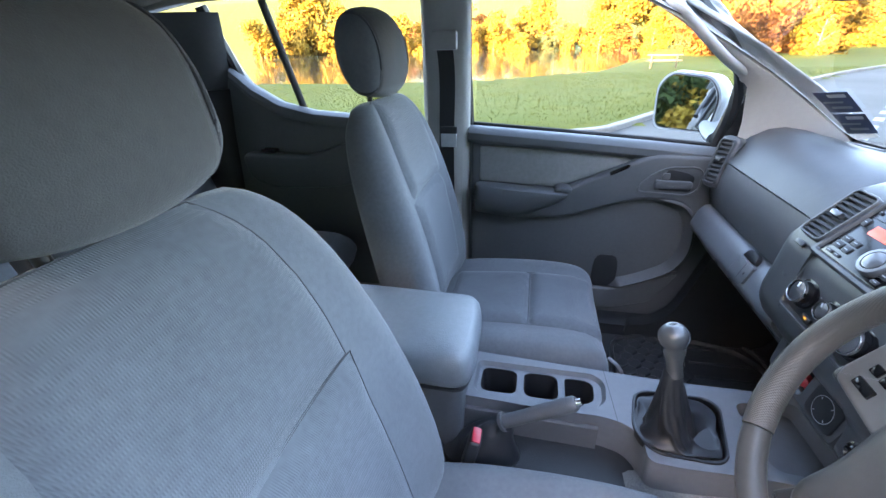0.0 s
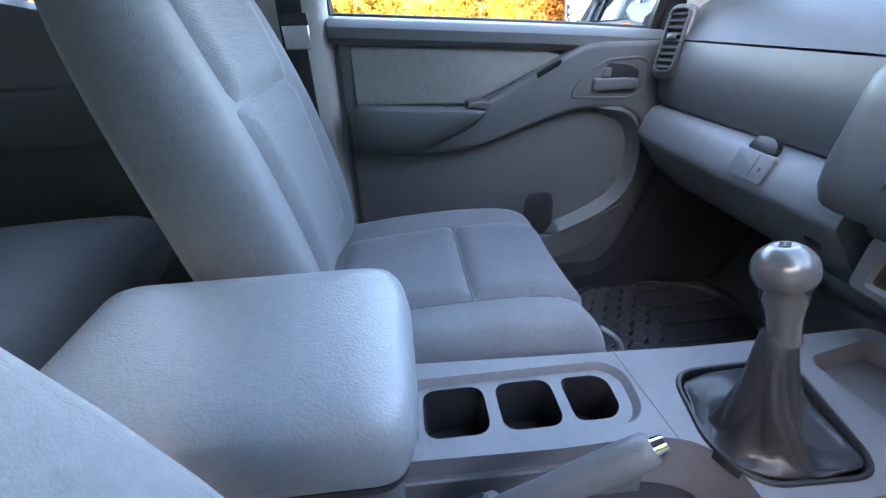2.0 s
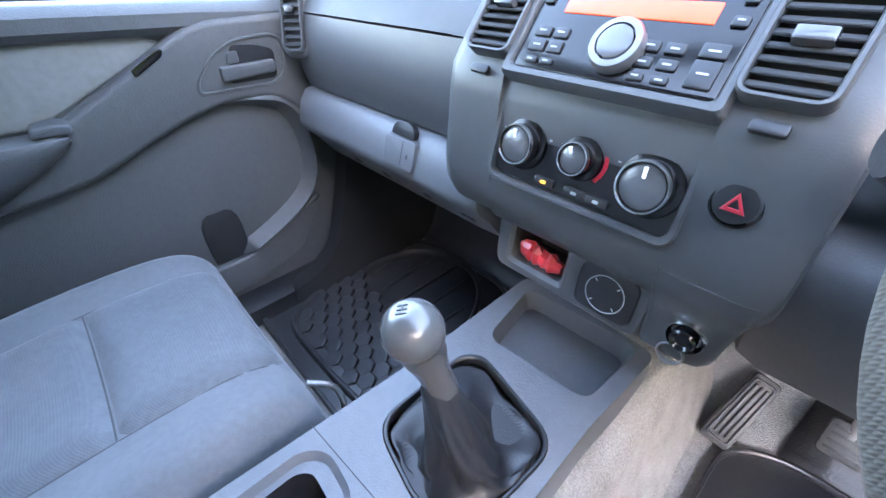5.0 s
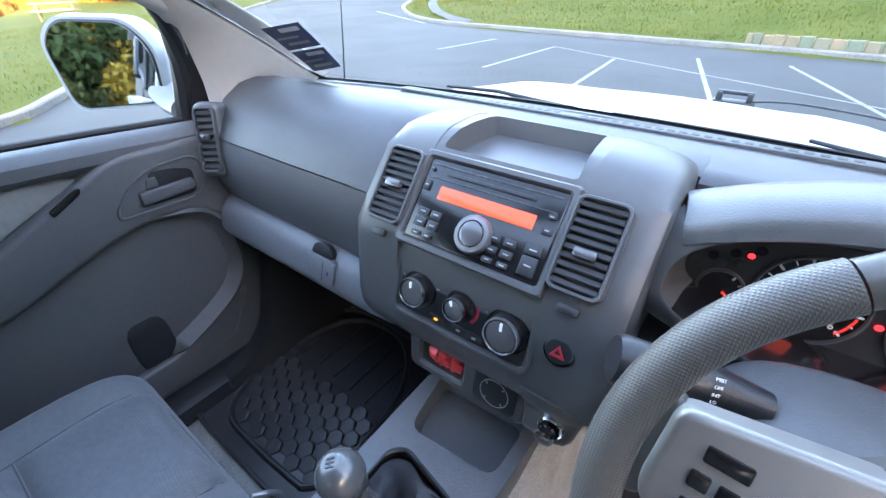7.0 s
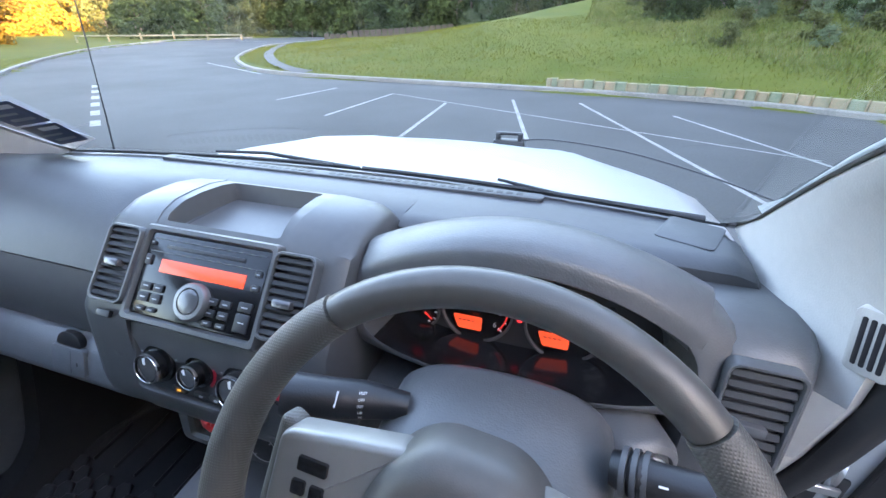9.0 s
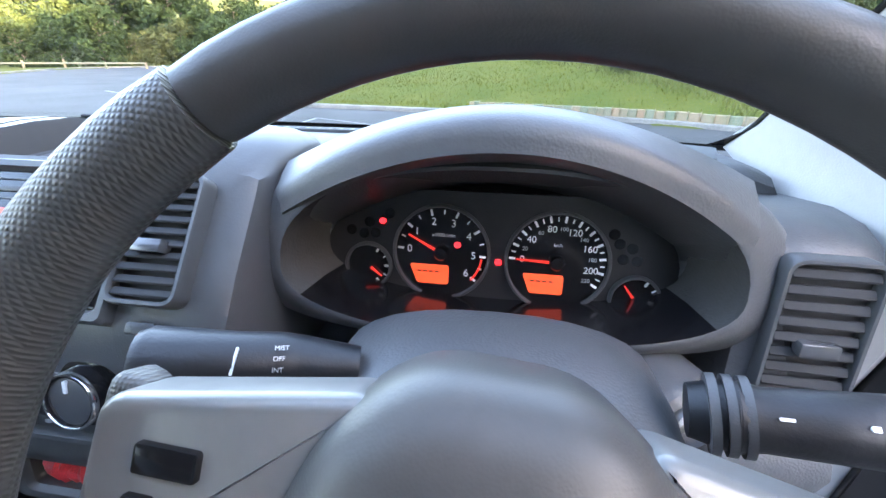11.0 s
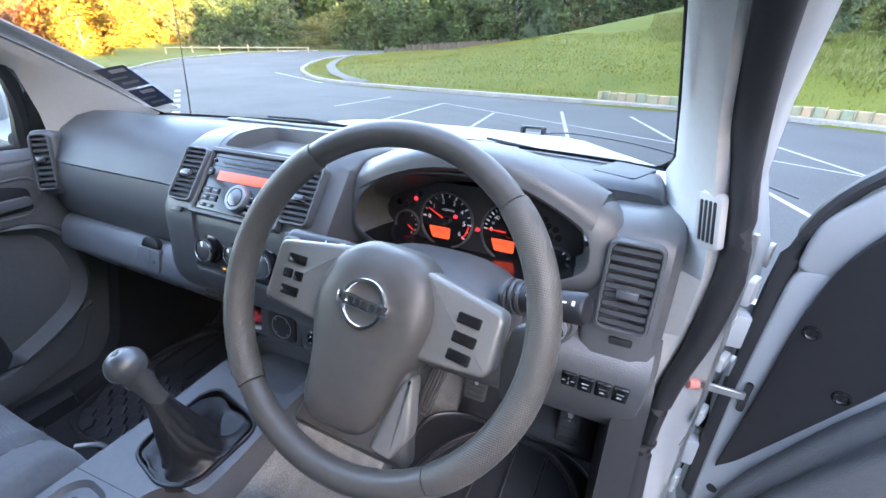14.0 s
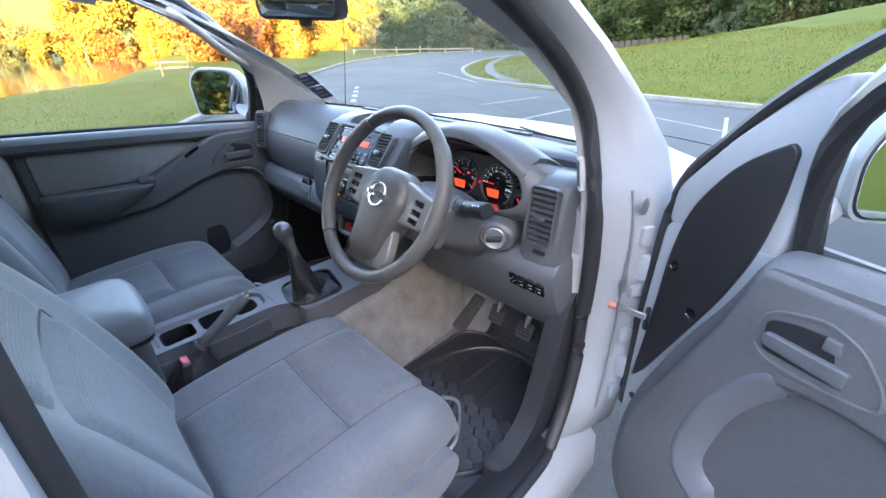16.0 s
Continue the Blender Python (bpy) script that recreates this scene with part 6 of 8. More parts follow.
def door_shell(e, sg, front_y, back_y):
    """Outer skin, belt trim, glass and window frame of a front door, in the closed position."""
    X = sg

    def v(x, y, z):
        return Vector((X * x, y, z))
    bm = B()
    prof = [(0.80, 0.50), (0.835, 0.62), (0.85, 0.85), (0.845, 1.05), (0.825, 1.19), (0.80, 1.222)]
    loft(bm, [[v(x, y, z) for x, z in prof] + [v(x - 0.012, y, z) for x, z in prof[::-1]] for y in (back_y, back_y + 0.02, 0.3, front_y - 0.02, front_y)])
    part("outer_skin", bm, M_PAINT, e, "white painted outer door skin", angle=50)
    # inner steel edge round the panel
    bm = B()
    wedge_x(bm, smooth_poly([(back_y, 0.42), (front_y - 0.05, 0.42), (front_y - 0.01, 0.60), (front_y - 0.004, 0.95), (front_y - 0.012, 1.19), (back_y, 1.245)], 0.03), X * 0.825, X * 0.752, 0.006)
    part("inner_steel", bm, M_PAINT, e, "white painted inner door steel")
    # glass
    if sg > 0:
        front_y -= 0.030
    fw = 0.045 if sg < 0 else 0.0
    WIN = [(back_y + 0.03, 1.235), (front_y - 0.215, 1.205), (front_y - 0.225 + fw * 0.5, 1.41), (front_y - 0.40 + fw, 1.585), (front_y - 0.52 + fw, 1.635), (back_y + 0.05, 1.645)]
    def lean(z):
        return 0.785 - 0.25 * max(0, z - 1.22)
    bm = B()
    bm.faces.new([bm.verts.new(v(lean(z), y, z)) for y, z in WIN])
    gl = part("window_glass", bm, M_GLASS, e, "clear wound-up side glass", smooth=False)
    gl.visible_shadow = False
    # frame
    bm = B()
    path = [(front_y - 0.205, 1.19), (front_y - 0.215 + fw * 0.5, 1.415), (front_y - 0.395 + fw, 1.595), (front_y - 0.52 + fw, 1.648), (back_y + 0.06, 1.658), (back_y + 0.012, 1.60), (back_y + 0.012, 1.23)]
    pts = [(p.y, p.z) for p in curve_pts([(0, y, z) for y, z in path], 6)]
    tube(bm, [v(lean(z) - 0.006, y, z) for y, z in pts], 0, 8, flat=(0.017, 0.018))
    part("window_frame", bm, M_DARK, e, "black window frame")
    bm = B()
    tube(bm, [v(lean(z) + 0.010, y + (0.014 if i < 12 else 0), z + (0.016 if i >= 8 else 0)) for i, (y, z) in enumerate(pts)], 0, 8, flat=(0.012, 0.016))
    part("outer_frame", bm, M_PAINT, e)
    # sail panel before the glass
    if sg > 0:
        front_y += 0.030
        bm = B()
        wedge_x(bm, smooth_poly([(front_y - 0.212, 1.19), (front_y - 0.012, 1.18), (front_y - 0.016, 1.255), (front_y - 0.09, 1.355), (front_y - 0.175, 1.445), (front_y - 0.222, 1.468)], 0.02), 0.80, 0.753, 0.008)
        part("sail_steel", bm, M_PAINT, e)
        return lean
    bm = B()
    wedge_x(bm, smooth_poly([(front_y - 0.19, 1.20), (front_y - 0.03, 1.19), (front_y - 0.10, 1.34), (front_y - 0.185, 1.42)], 0.015), X * 0.79, X * 0.752, 0.008)
    part("sail_panel", bm, M_DARK, e)
    return lean


def door_panel(e, sg):
    """Inner trim of a front door, in the closed position (y forward)."""
    X = sg
    bm = B()
    wedge_x(bm, smooth_poly([(-0.075, 0.43), (0.79, 0.40), (0.845, 0.50), (0.845, 0.664), (0.817, 0.803), (0.752, 0.985), (0.694, 1.108), (0.664, 1.206), (0.50, 1.20), (-0.075, 1.235)], [0.03, 0.05, 0.06, 0.06, 0.06, 0.06, 0.05, 0.03, 0.02, 0.03]), X * 0.752, X * 0.728, 0.010)
    base = part("inner_panel", bm, M_DOOR, e, "dark grey moulded inner door panel")
    # belt rail along the window sill
    bm = B()
    secs = []
    for y, z in (SILL if sg < 0 else SILL[:-1] + [(0.60, 1.222), (0.640, 1.217), (0.656, 1.205)]):
        secs.append([Vector((X * a, y, z + b)) for a, b in ((0.770, -0.010), (0.765, 0.002), (0.745, 0.006), (0.722, 0.000), (0.708, -0.014), (0.706, -0.034), (0.716, -0.046), (0.760, -0.05))])
    loft(bm, secs)
    part("belt_rail", bm, M_DOOR, e, "dark grey window ledge")
    bm = B()
    tube(bm, [Vector((X * 0.774, y, z + 0.006)) for y, z in (SILL if sg < 0 else SILL[:-1])], 0.007, 8)
    part("glass_seal", bm, M_RUBBER, e)
    # cloth insert
    bm = B()
    wedge_x(bm, smooth_poly([(-0.045, 1.09), (0.22, 1.08), (0.44, 1.175), (0.40, 1.192), (-0.045, 1.213)], 0.012), X * 0.73, X * 0.7235, 0.004)
    part("cloth_insert", bm, M_DOORCLOTH, e, "flat grey-brown cloth insert")
    # armrest and the diagonal pull that runs up to the handle
    if sg > 0:
        bm = B()
        wedge_x(bm, smooth_poly([(-0.055, 1.088), (0.16, 1.078), (0.225, 1.074), (0.36, 1.140), (0.49, 1.205), (0.655, 1.20), (0.676, 1.10), (0.725, 0.97), (0.785, 0.81), (0.820, 0.68), (0.80, 0.53), (0.72, 0.47), (-0.06, 0.48), (-0.06, 0.62), (0.52, 0.652), (0.635, 0.682), (0.685, 0.75), (0.680, 0.83), (0.655, 0.93), (0.602, 1.026), (0.46, 1.050), (0.34, 1.000), (0.235, 0.968), (0.10, 0.966), (-0.04, 0.978), (-0.062, 1.02)],
                                [0.03, 0.02, 0.03, 0.05, 0.04, 0.02, 0.04, 0.06, 0.06, 0.06, 0.06, 0.05, 0.03, 0.03, 0.06, 0.06, 0.07, 0.08, 0.06, 0.05, 0.06, 0.06, 0.05, 0.04, 0.04, 0.03], 5), X * 0.73, X * 0.700, 0.012, 3)
        part("armrest_band", bm, M_DOOR, e, "dark grey raised armrest and pocket surround", angle=50)
    else:
        bm = B()
        wedge_x(bm, smooth_poly([(-0.055, 1.088), (0.16, 1.078), (0.225, 1.074), (0.36, 1.140), (0.49, 1.205), (0.70, 1.20), (0.70, 0.95), (0.655, 0.955), (0.645, 1.02), (0.60, 1.050), (0.52, 1.060), (0.44, 1.046), (0.36, 1.020), (0.25, 0.978), (0.10, 0.966), (-0.04, 0.978), (-0.062, 1.02)], [0.03, 0.02, 0.03, 0.05, 0.04, 0.02, 0.02, 0.02, 0.04, 0.04, 0.05, 0.06, 0.05, 0.05, 0.04, 0.04, 0.03], 4), X * 0.73, X * 0.700, 0.014, 4)
        part("armrest_band", bm, M_DOOR, e, "dark grey raised armrest and pull")
    bm = B()
    secs = []
    for y, zt, w, k in ((-0.060, 1.070, 0.005, 0.75), (-0.052, 1.090, 0.03, 0.92), (-0.03, 1.096, 0.045, 1.0), (0.03, 1.092, 0.050, 1.02), (0.09, 1.086, 0.050, 1.0), (0.14, 1.083, 0.050, 0.80), (0.19, 1.079, 0.048, 0.55), (0.235, 1.075, 0.040, 0.28), (0.250, 1.072, 0.030, 0.14)):
        secs.append([Vector((X * (0.705 - w * a), y, zt - b * k)) for a, b in ((0, 0.0), (0.75, 0.0), (0.95, 0.006), (1, 0.018), (0.96, 0.045), (0.80, 0.080), (0.45, 0.106), (0, 0.116))])
    loft(bm, secs)
    part("armrest", bm, M_DOOR, e, "dark grey door armrest")
    bm = B()
    wedge_x(bm, smooth_poly([(0.205, 1.078), (0.26, 1.074), (0.262, 1.088), (0.24, 1.094), (0.212, 1.092)], 0.006), X * 0.72, X * 0.672, 0.004)
    part("pull_cup", bm, M_LOW, e)
    # switch slot in the diagonal
    bm = B()
    wedge_x(bm, smooth_poly([(0.375, 1.132), (0.425, 1.158), (0.430, 1.168), (0.422, 1.170), (0.372, 1.144)], 0.004), X * 0.70, X * 0.697, 0.001)
    part("switch_slot", bm, M_BLACK, e)
    # handle bezel
    bz = smooth_poly([(0.462, 1.085), (0.610, 1.078), (0.638, 1.10), (0.640, 1.155), (0.620, 1.168), (0.545, 1.166), (0.50, 1.145), (0.464, 1.105)], 0.018, 4)
    cy, cz = 0.56, 1.12
    if sg > 0:
        bz = smooth_poly([(0.632, 1.086), (0.632, 1.125), (0.61, 1.149), (0.553, 1.167), (0.51, 1.151), (0.476, 1.111), (0.466, 1.079), (0.5, 1.070), (0.566, 1.062), (0.611, 1.063)], 0.016, 4)
    dz = -0.012 if sg > 0 else 0.0
    bm = B()
    mx = Matrix(((0, 0, 1, 0), (1, 0, 0, 0), (0, 1, 0, 0), (0, 0, 0, 1)))
    frame_ring(bm, [(cy + (y - cy) * 1.03, cz + (z - cz) * 1.05) for y, z in bz], [(cy + (y - cy) * 0.96, cz + (z - cz) * 0.93) for y, z in bz], X * 0.702, X * 0.6965, mx, X * -0.002)
    hd = part("handle_bezel", bm, M_DOOR, e)
    # thin dark plate puts the handle cup's shade on the flat panel
    bm = B()
    wedge_x(bm, smooth_poly([(0.520, 1.092 + dz), (0.615, 1.088 + dz), (0.620, 1.140 + dz), (0.590, 1.152 + dz), (0.540, 1.160 + dz)], 0.012), X * 0.70, X * 0.6985, 0.001)
    part("handle_cup_shade", bm, M_DARK, hd)
    bm = B()
    wedge_x(bm, smooth_poly([(0.508, 1.098 + dz), (0.612, 1.100 + dz), (0.618, 1.114 + dz), (0.612, 1.124 + dz), (0.508, 1.126 + dz)], 0.006), X * 0.70, X * 0.690, 0.004)
    part("handle", bm, M_LOW, hd, "grey pull handle")
    bm = B()
    wedge_x(bm, smooth_poly([(0.524, 1.128), (0.548, 1.128), (0.548, 1.148), (0.530, 1.148)], 0.004), X * 0.70, X * 0.693, 0.002)
    part("lock_tab", bm, M_LOW, hd)
    line = ((0.56, 0.658), (0.626, 0.678), (0.668, 0.704), (0.690, 0.75), (0.687, 0.822), (0.663, 0.928), (0.606, 1.030), (0.547, 1.050), (0.45, 1.056)) if sg > 0 else ((0.425, 0.716), (0.465, 0.724), (0.545, 0.757), (0.618, 0.802), (0.655, 0.860), (0.662, 0.93), (0.648, 1.0), (0.605, 1.048), (0.52, 1.062), (0.42, 1.050))
    wide = 0.050 if sg > 0 else 0.030
    bm = B()
    pts = curve_pts([(X * 0.706, y, z) for y, z in line], 8)
    secs = []
    for i, p in enumerate(pts):
        d = (pts[min(i + 1, len(pts) - 1)] - pts[max(i - 1, 0)]).normalized()
        inn = Vector((0, -d.z, d.y))
        p = p + Vector((X * 0.034 * (1 - min(1, i / 8, (len(pts) - 1 - i) / 14)), 0, 0))
        w = wide * min(1, 0.25 + i / 10, 0.25 + (len(pts) - 1 - i) / 14)
        secs.append([p + inn * a * w + Vector((X * b, 0, 0)) for a, b in ((-0.15, 0.03), (-0.15, 0.0), (0.0, -0.008), (0.2, -0.009), (0.85, 0.018), (1.0, 0.024), (1.0, 0.03))])
    loft(bm, secs)
    part("pocket_edge", bm, M_CONS if sg > 0 else M_DOOR, e, "worn rounded edge of the door pocket", angle=60)
    if sg > 0:
        return
    bm = B()
    wedge_x(bm, smooth_poly([(-0.06, 0.63), (0.45, 0.63), (0.58, 0.67), (0.655, 0.80), (0.62, 0.79), (0.52, 0.742), (0.44, 0.712), (-0.06, 0.70)], 0.02), X * 0.73, X * 0.709, 0.008)
    part("pocket_front", bm, M_DOOR, e)
    # flat black bump stands in for the shade inside the bottle holder
    bm = B()
    secs = []
    for z, k in ((0.715, 0.92), (0.74, 1.0), (0.79, 1.0), (0.815, 0.93), (0.832, 0.74), (0.839, 0.45)):
        secs.append([Vector((X * (0.7265 - 0.006 * k * max(0, math.sin(a))), 0.412 + 0.042 * k * math.cos(a), z)) for a in np.linspace(0, 2 * math.pi, 24, endpoint=False)])
    loft(bm, secs)
    part("bottle_holder_shade", bm, M_RUBBER, e, "rounded bottle holder opening, its shaded hollow drawn as a black bump")


FY, BY = 0.875, -0.10
pd = thing("passenger_door", (-0.76, 0.40, 0.60), "closed passenger door with a dark grey inner panel", "car door")
door_shell(pd, -1, FY, BY)
door_panel(pd, -1)

dd = thing("driver_door", (0.818, 0.90, 0.60), "driver's door standing wide open, dark inner panel, white steel", "car door")
door_shell(dd, 1, FY, BY)
door_panel(dd, 1)
bm = B()
card = smooth_poly([(0.852, 0.792), (0.841, 0.971), (0.835, 1.126), (0.818, 1.228), (0.767, 1.310), (0.732, 1.345), (0.692, 1.371), (0.681, 1.36), (0.680, 1.275), (0.690, 1.184), (0.720, 1.085), (0.829, 0.828)], [0.01, 0.05, 0.05, 0.05, 0.05, 0.03, 0.01, 0.01, 0.05, 0.05, 0.05, 0.03], 5)
wedge_x(bm, card, 0.752, 0.742, 0.003)
cd = part("front_card", bm, M_DARK, dd, "flat black plastic cover at the hinge end")
for y, z in ((0.817, 1.109), (0.760, 1.032)):
    bm = B()
    lathe(bm, [(0.0105, 0), (0.0105, 0.002), (0.008, 0.003), (0.0065, 0.001), (0.0004, 0.001)], face_frame((0.742, y, z), (0, -1, 0), (0, 0, 1)), 20)
    part("push_clip", bm, M_BLACK, cd)
bm = B()
lathe(bm, [(0.008, 0), (0.008, 0.003), (0.0004, 0.003)], face_frame((0.752, 0.842, 0.735), (0, -1, 0), (0, 0, 1)), 16)
part("plug", bm, M_RUBBER, dd)
bm = B()
slab(bm, rrect(0.010, 0.060, 0.005), 0, 0.003, face_frame((0.751, 0.853, 0.955), (0, -1, 0), (0, 0, 1)), 0)
part("strap_slot", bm, M_RUBBER, dd)
# rubber along the front edge of the door
bm = B()
tube(bm, curve_pts([(0.765, 0.872, 0.68), (0.762, 0.874, 0.95), (0.768, 0.866, 1.235), (0.765, 0.79, 1.36), (0.755, 0.70, 1.455), (0.730, 0.58, 1.54), (0.70, 0.40, 1.64)], 6), 0, 8, flat=(0.013, 0.010))
part("edge_seal", bm, M_RUBBER, dd)


def wing_mirror(e, sg):
    X = sg

    turn = radians(38 if sg < 0 else 23)
    tip = 0.12
    wd, ht = (1.22, 1.10) if sg < 0 else (1.0, 1.0)

    def ring(d, k, yoff=0.0):
        return [Vector((X * (0.955 + a * k * math.cos(turn) + (d + tip * b * k) * math.sin(turn)), 0.625 - a * k * math.sin(turn) + (d + tip * b * k) * math.cos(turn), 1.318 + b * k)) for a, b in smooth_poly([(px * wd, pz * ht) for px, pz in ((-0.095, -0.075), (0.085, -0.085), (0.105, 0.05), (0.07, 0.092), (-0.06, 0.085), (-0.10, 0.03))], 0.035, 5)]
    bm = B()
    loft(bm, [ring(0, 1.0), ring(-0.006, 0.99), ring(0.02, 1.02), ring(0.06, 0.97), ring(0.10, 0.80), ring(0.125, 0.5), ring(0.13, 0.1)][1:])
    hs = part("mirror_housing", bm, M_PAINT, e, "pale painted wing mirror housing", angle=60)
    bm = B()
    loft(bm, [ring(-0.004, 0.95), ring(-0.0075, 0.92), ring(-0.008, 0.9)])
    part("mirror_rim", bm, M_DARK, hs)
    bm = B()
    loft(bm, [ring(-0.006, 0.90), ring(-0.0095, 0.89)])
    part("mirror_glass", bm, M_MIRROR, hs, "reflecting mirror glass")
    bm = B()
    loft(bm, [[Vector((X * x, 0.70 + yy, z + zz)) for yy, zz in circle(0.035, 14, 1.3, 0.8)] for x, z in ((0.79, 1.235), (0.84, 1.24), (0.88, 1.26))])
    part("mirror_arm", bm, M_PAINT, hs)


wing_mirror(pd, -1)
wing_mirror(dd, 1)
HINGE = Vector((0.818, 0.90, 0))
SWING = 68.2
dd.matrix_basis = Matrix.Translation(HINGE) @ pose(0, 0, 0, 0, 0, SWING) @ Matrix.Translation(-HINGE) @ dd.matrix_basis

# hinges and check strap
for z in (0.78, 1.06):
    bm = B()
    box(bm, 0.785, 0.812, 0.835, 0.885, z - 0.03, z + 0.03, 0.004)
    h = part("hinge", bm, M_PAINT, dd, "white painted steel hinge")
    bm = B()
    tube(bm, [(0.812, 0.868, z - 0.042), (0.812, 0.868, z + 0.042)], 0.010, 14)
    part("pin", bm, M_METAL, h)
    bm = B()
    lathe(bm, [(0.010, 0), (0.010, 0.006), (0.0004, 0.007)], face_frame((0.784, 0.845, z + 0.012), (0.7, 0.7, 0), (0, 0, 1)), 6)
    part("bolt", bm, M_METAL, h)
cs = thing("check_strap", (0.78, 0.83, 0.95), "steel door check strap with a pink rubber stop", "check strap")
bm = B()
box(bm, 0.768, 0.835, 0.813, 0.819, 0.952, 0.966, 0.001, 1)
part("strap", bm, M_METAL, cs)
bm = B()
tube(bm, [(0.753, 0.809, 0.961), (0.768, 0.815, 0.960)], 0.010, 14)
part("stop", bm, mat("pink_rubber", (0.45, 0.16, 0.13), 0.6), cs, "pink rubber stop")
bm = B()
tube(bm, curve_pts([(0.79, 0.86, 0.66), (0.80, 0.865, 0.72), (0.815, 0.875, 0.80), (0.80, 0.868, 0.90), (0.79, 0.862, 0.98)], 5), 0.009, 10)
tagged(part("door_loom", bm, M_RUBBER), "black rubber wiring sleeve in the door jamb", "cable")
# pressed steel details of the jamb
for z, h in ((0.70, 0.05), (0.88, 0.035), (1.00, 0.03), (1.135, 0.045)):
    bm = B()
    slab(bm, rrect(0.030, h, 0.006), -0.004, 0.006, face_frame((0.795, 0.835, z), (0.45, 0.89, 0), (0, 0, 1)), 0.004)
    tagged(part("jamb_plate", bm, M_PAINT), "pressed white steel plate in the door jamb", "plate", "jamb plates")
bm = B()
tube(bm, curve_pts([(0.775, 0.795, 0.62), (0.779, 0.80, 0.80), (0.779, 0.805, 1.00), (0.775, 0.80, 1.15), (0.765, 0.79, 1.24)], 6), 0, 8, flat=(0.0035, 0.003))
tagged(part("seam_bead", bm, M_METAL), "grey seam sealer along the jamb", "trim", kind="structure")
# plugs in the jamb
for y, z in ((0.80, 1.21), (0.775, 1.04)):
    bm = B()
    lathe(bm, [(0.014, -0.002), (0.014, 0.003), (0.0004, 0.004)], face_frame((0.788, y, z), (0.45, 0.89, 0), (0, 0, 1)) @ Matrix.Diagonal((0.7, 1.3, 1, 1)), 20)
    tagged(part("jamb_plug", bm, M_METAL), "grey oval plug in the white door jamb", "plug", "jamb plugs")

# rear passenger door
rd = thing("rear_door", (-0.76, -0.6, 0.60), "closed rear passenger door with a dark grey panel", "car door")
bm = B()
wedge_x(bm, smooth_poly([(-0.98, 0.62), (-0.24, 0.62), (-0.24, 1.27), (-0.62, 1.29), (-0.76, 1.32), (-0.88, 1.39), (-0.95, 1.44), (-1.0, 1.2)], 0.04), -0.765, -0.728, 0.010)
part("inner_panel", bm, M_DOOR, rd)
bm = B()
secs = []
for y, z in ((-0.24, 1.285), (-0.50, 1.298), (-0.64, 1.308), (-0.76, 1.335), (-0.86, 1.39), (-0.93, 1.45)):
    secs.append([Vector((-a, y, z + b)) for a, b in ((0.770, -0.010), (0.762, 0.004), (0.735, 0.006), (0.715, -0.004), (0.708, -0.022), (0.712, -0.038), (0.760, -0.044))])
loft(bm, secs)
part("belt_rail", bm, M_DOOR, rd)
bm = B()
wedge_x(bm, smooth_poly([(-0.94, 1.165), (-0.66, 1.16), (-0.52, 1.21), (-0.30, 1.24), (-0.30, 1.10), (-0.58, 1.045), (-0.80, 1.03), (-0.92, 1.06)], 0.04), -0.73, -0.690, 0.014)
part("armrest", bm, M_DOOR, rd)
bm = B()
wedge_x(bm, smooth_poly([(-0.86, 1.168), (-0.80, 1.166), (-0.80, 1.178), (-0.855, 1.180)], 0.004), -0.73, -0.70, 0.003)
part("pull_cup", bm, M_DARK, rd)
bm = B()
bm.faces.new([bm.verts.new((-(0.785 - 0.25 * max(0, z - 1.25)), y, z)) for y, z in ((-0.22, 1.27), (-0.62, 1.29), (-0.78, 1.32), (-0.90, 1.40), (-0.97, 1.64), (-0.22, 1.65))])
part("window_glass", bm, M_GLASS, rd, smooth=False).visible_shadow = False
bm = B()
tube(bm, [(-0.772, -0.69, 1.30), (-0.690, -0.735, 1.65)], 0, 8, flat=(0.010, 0.014))
part("window_bar", bm, M_DARK, rd, "black upright window divider")
bm = B()
tube(bm, curve_pts([(-0.775, -0.885, 1.37), (-0.755, -0.925, 1.45), (-0.70, -0.965, 1.64)], 5), 0, 8, flat=(0.020, 0.020))
part("window_frame", bm, M_DARK, rd)
bm = B()
wedge_x(bm, [(-1.0, 0.55), (-0.23, 0.50), (-0.23, 1.25), (-1.0, 1.28)], -0.79, -0.84, 0.01)
part("outer_skin", bm, M_PAINT, rd)

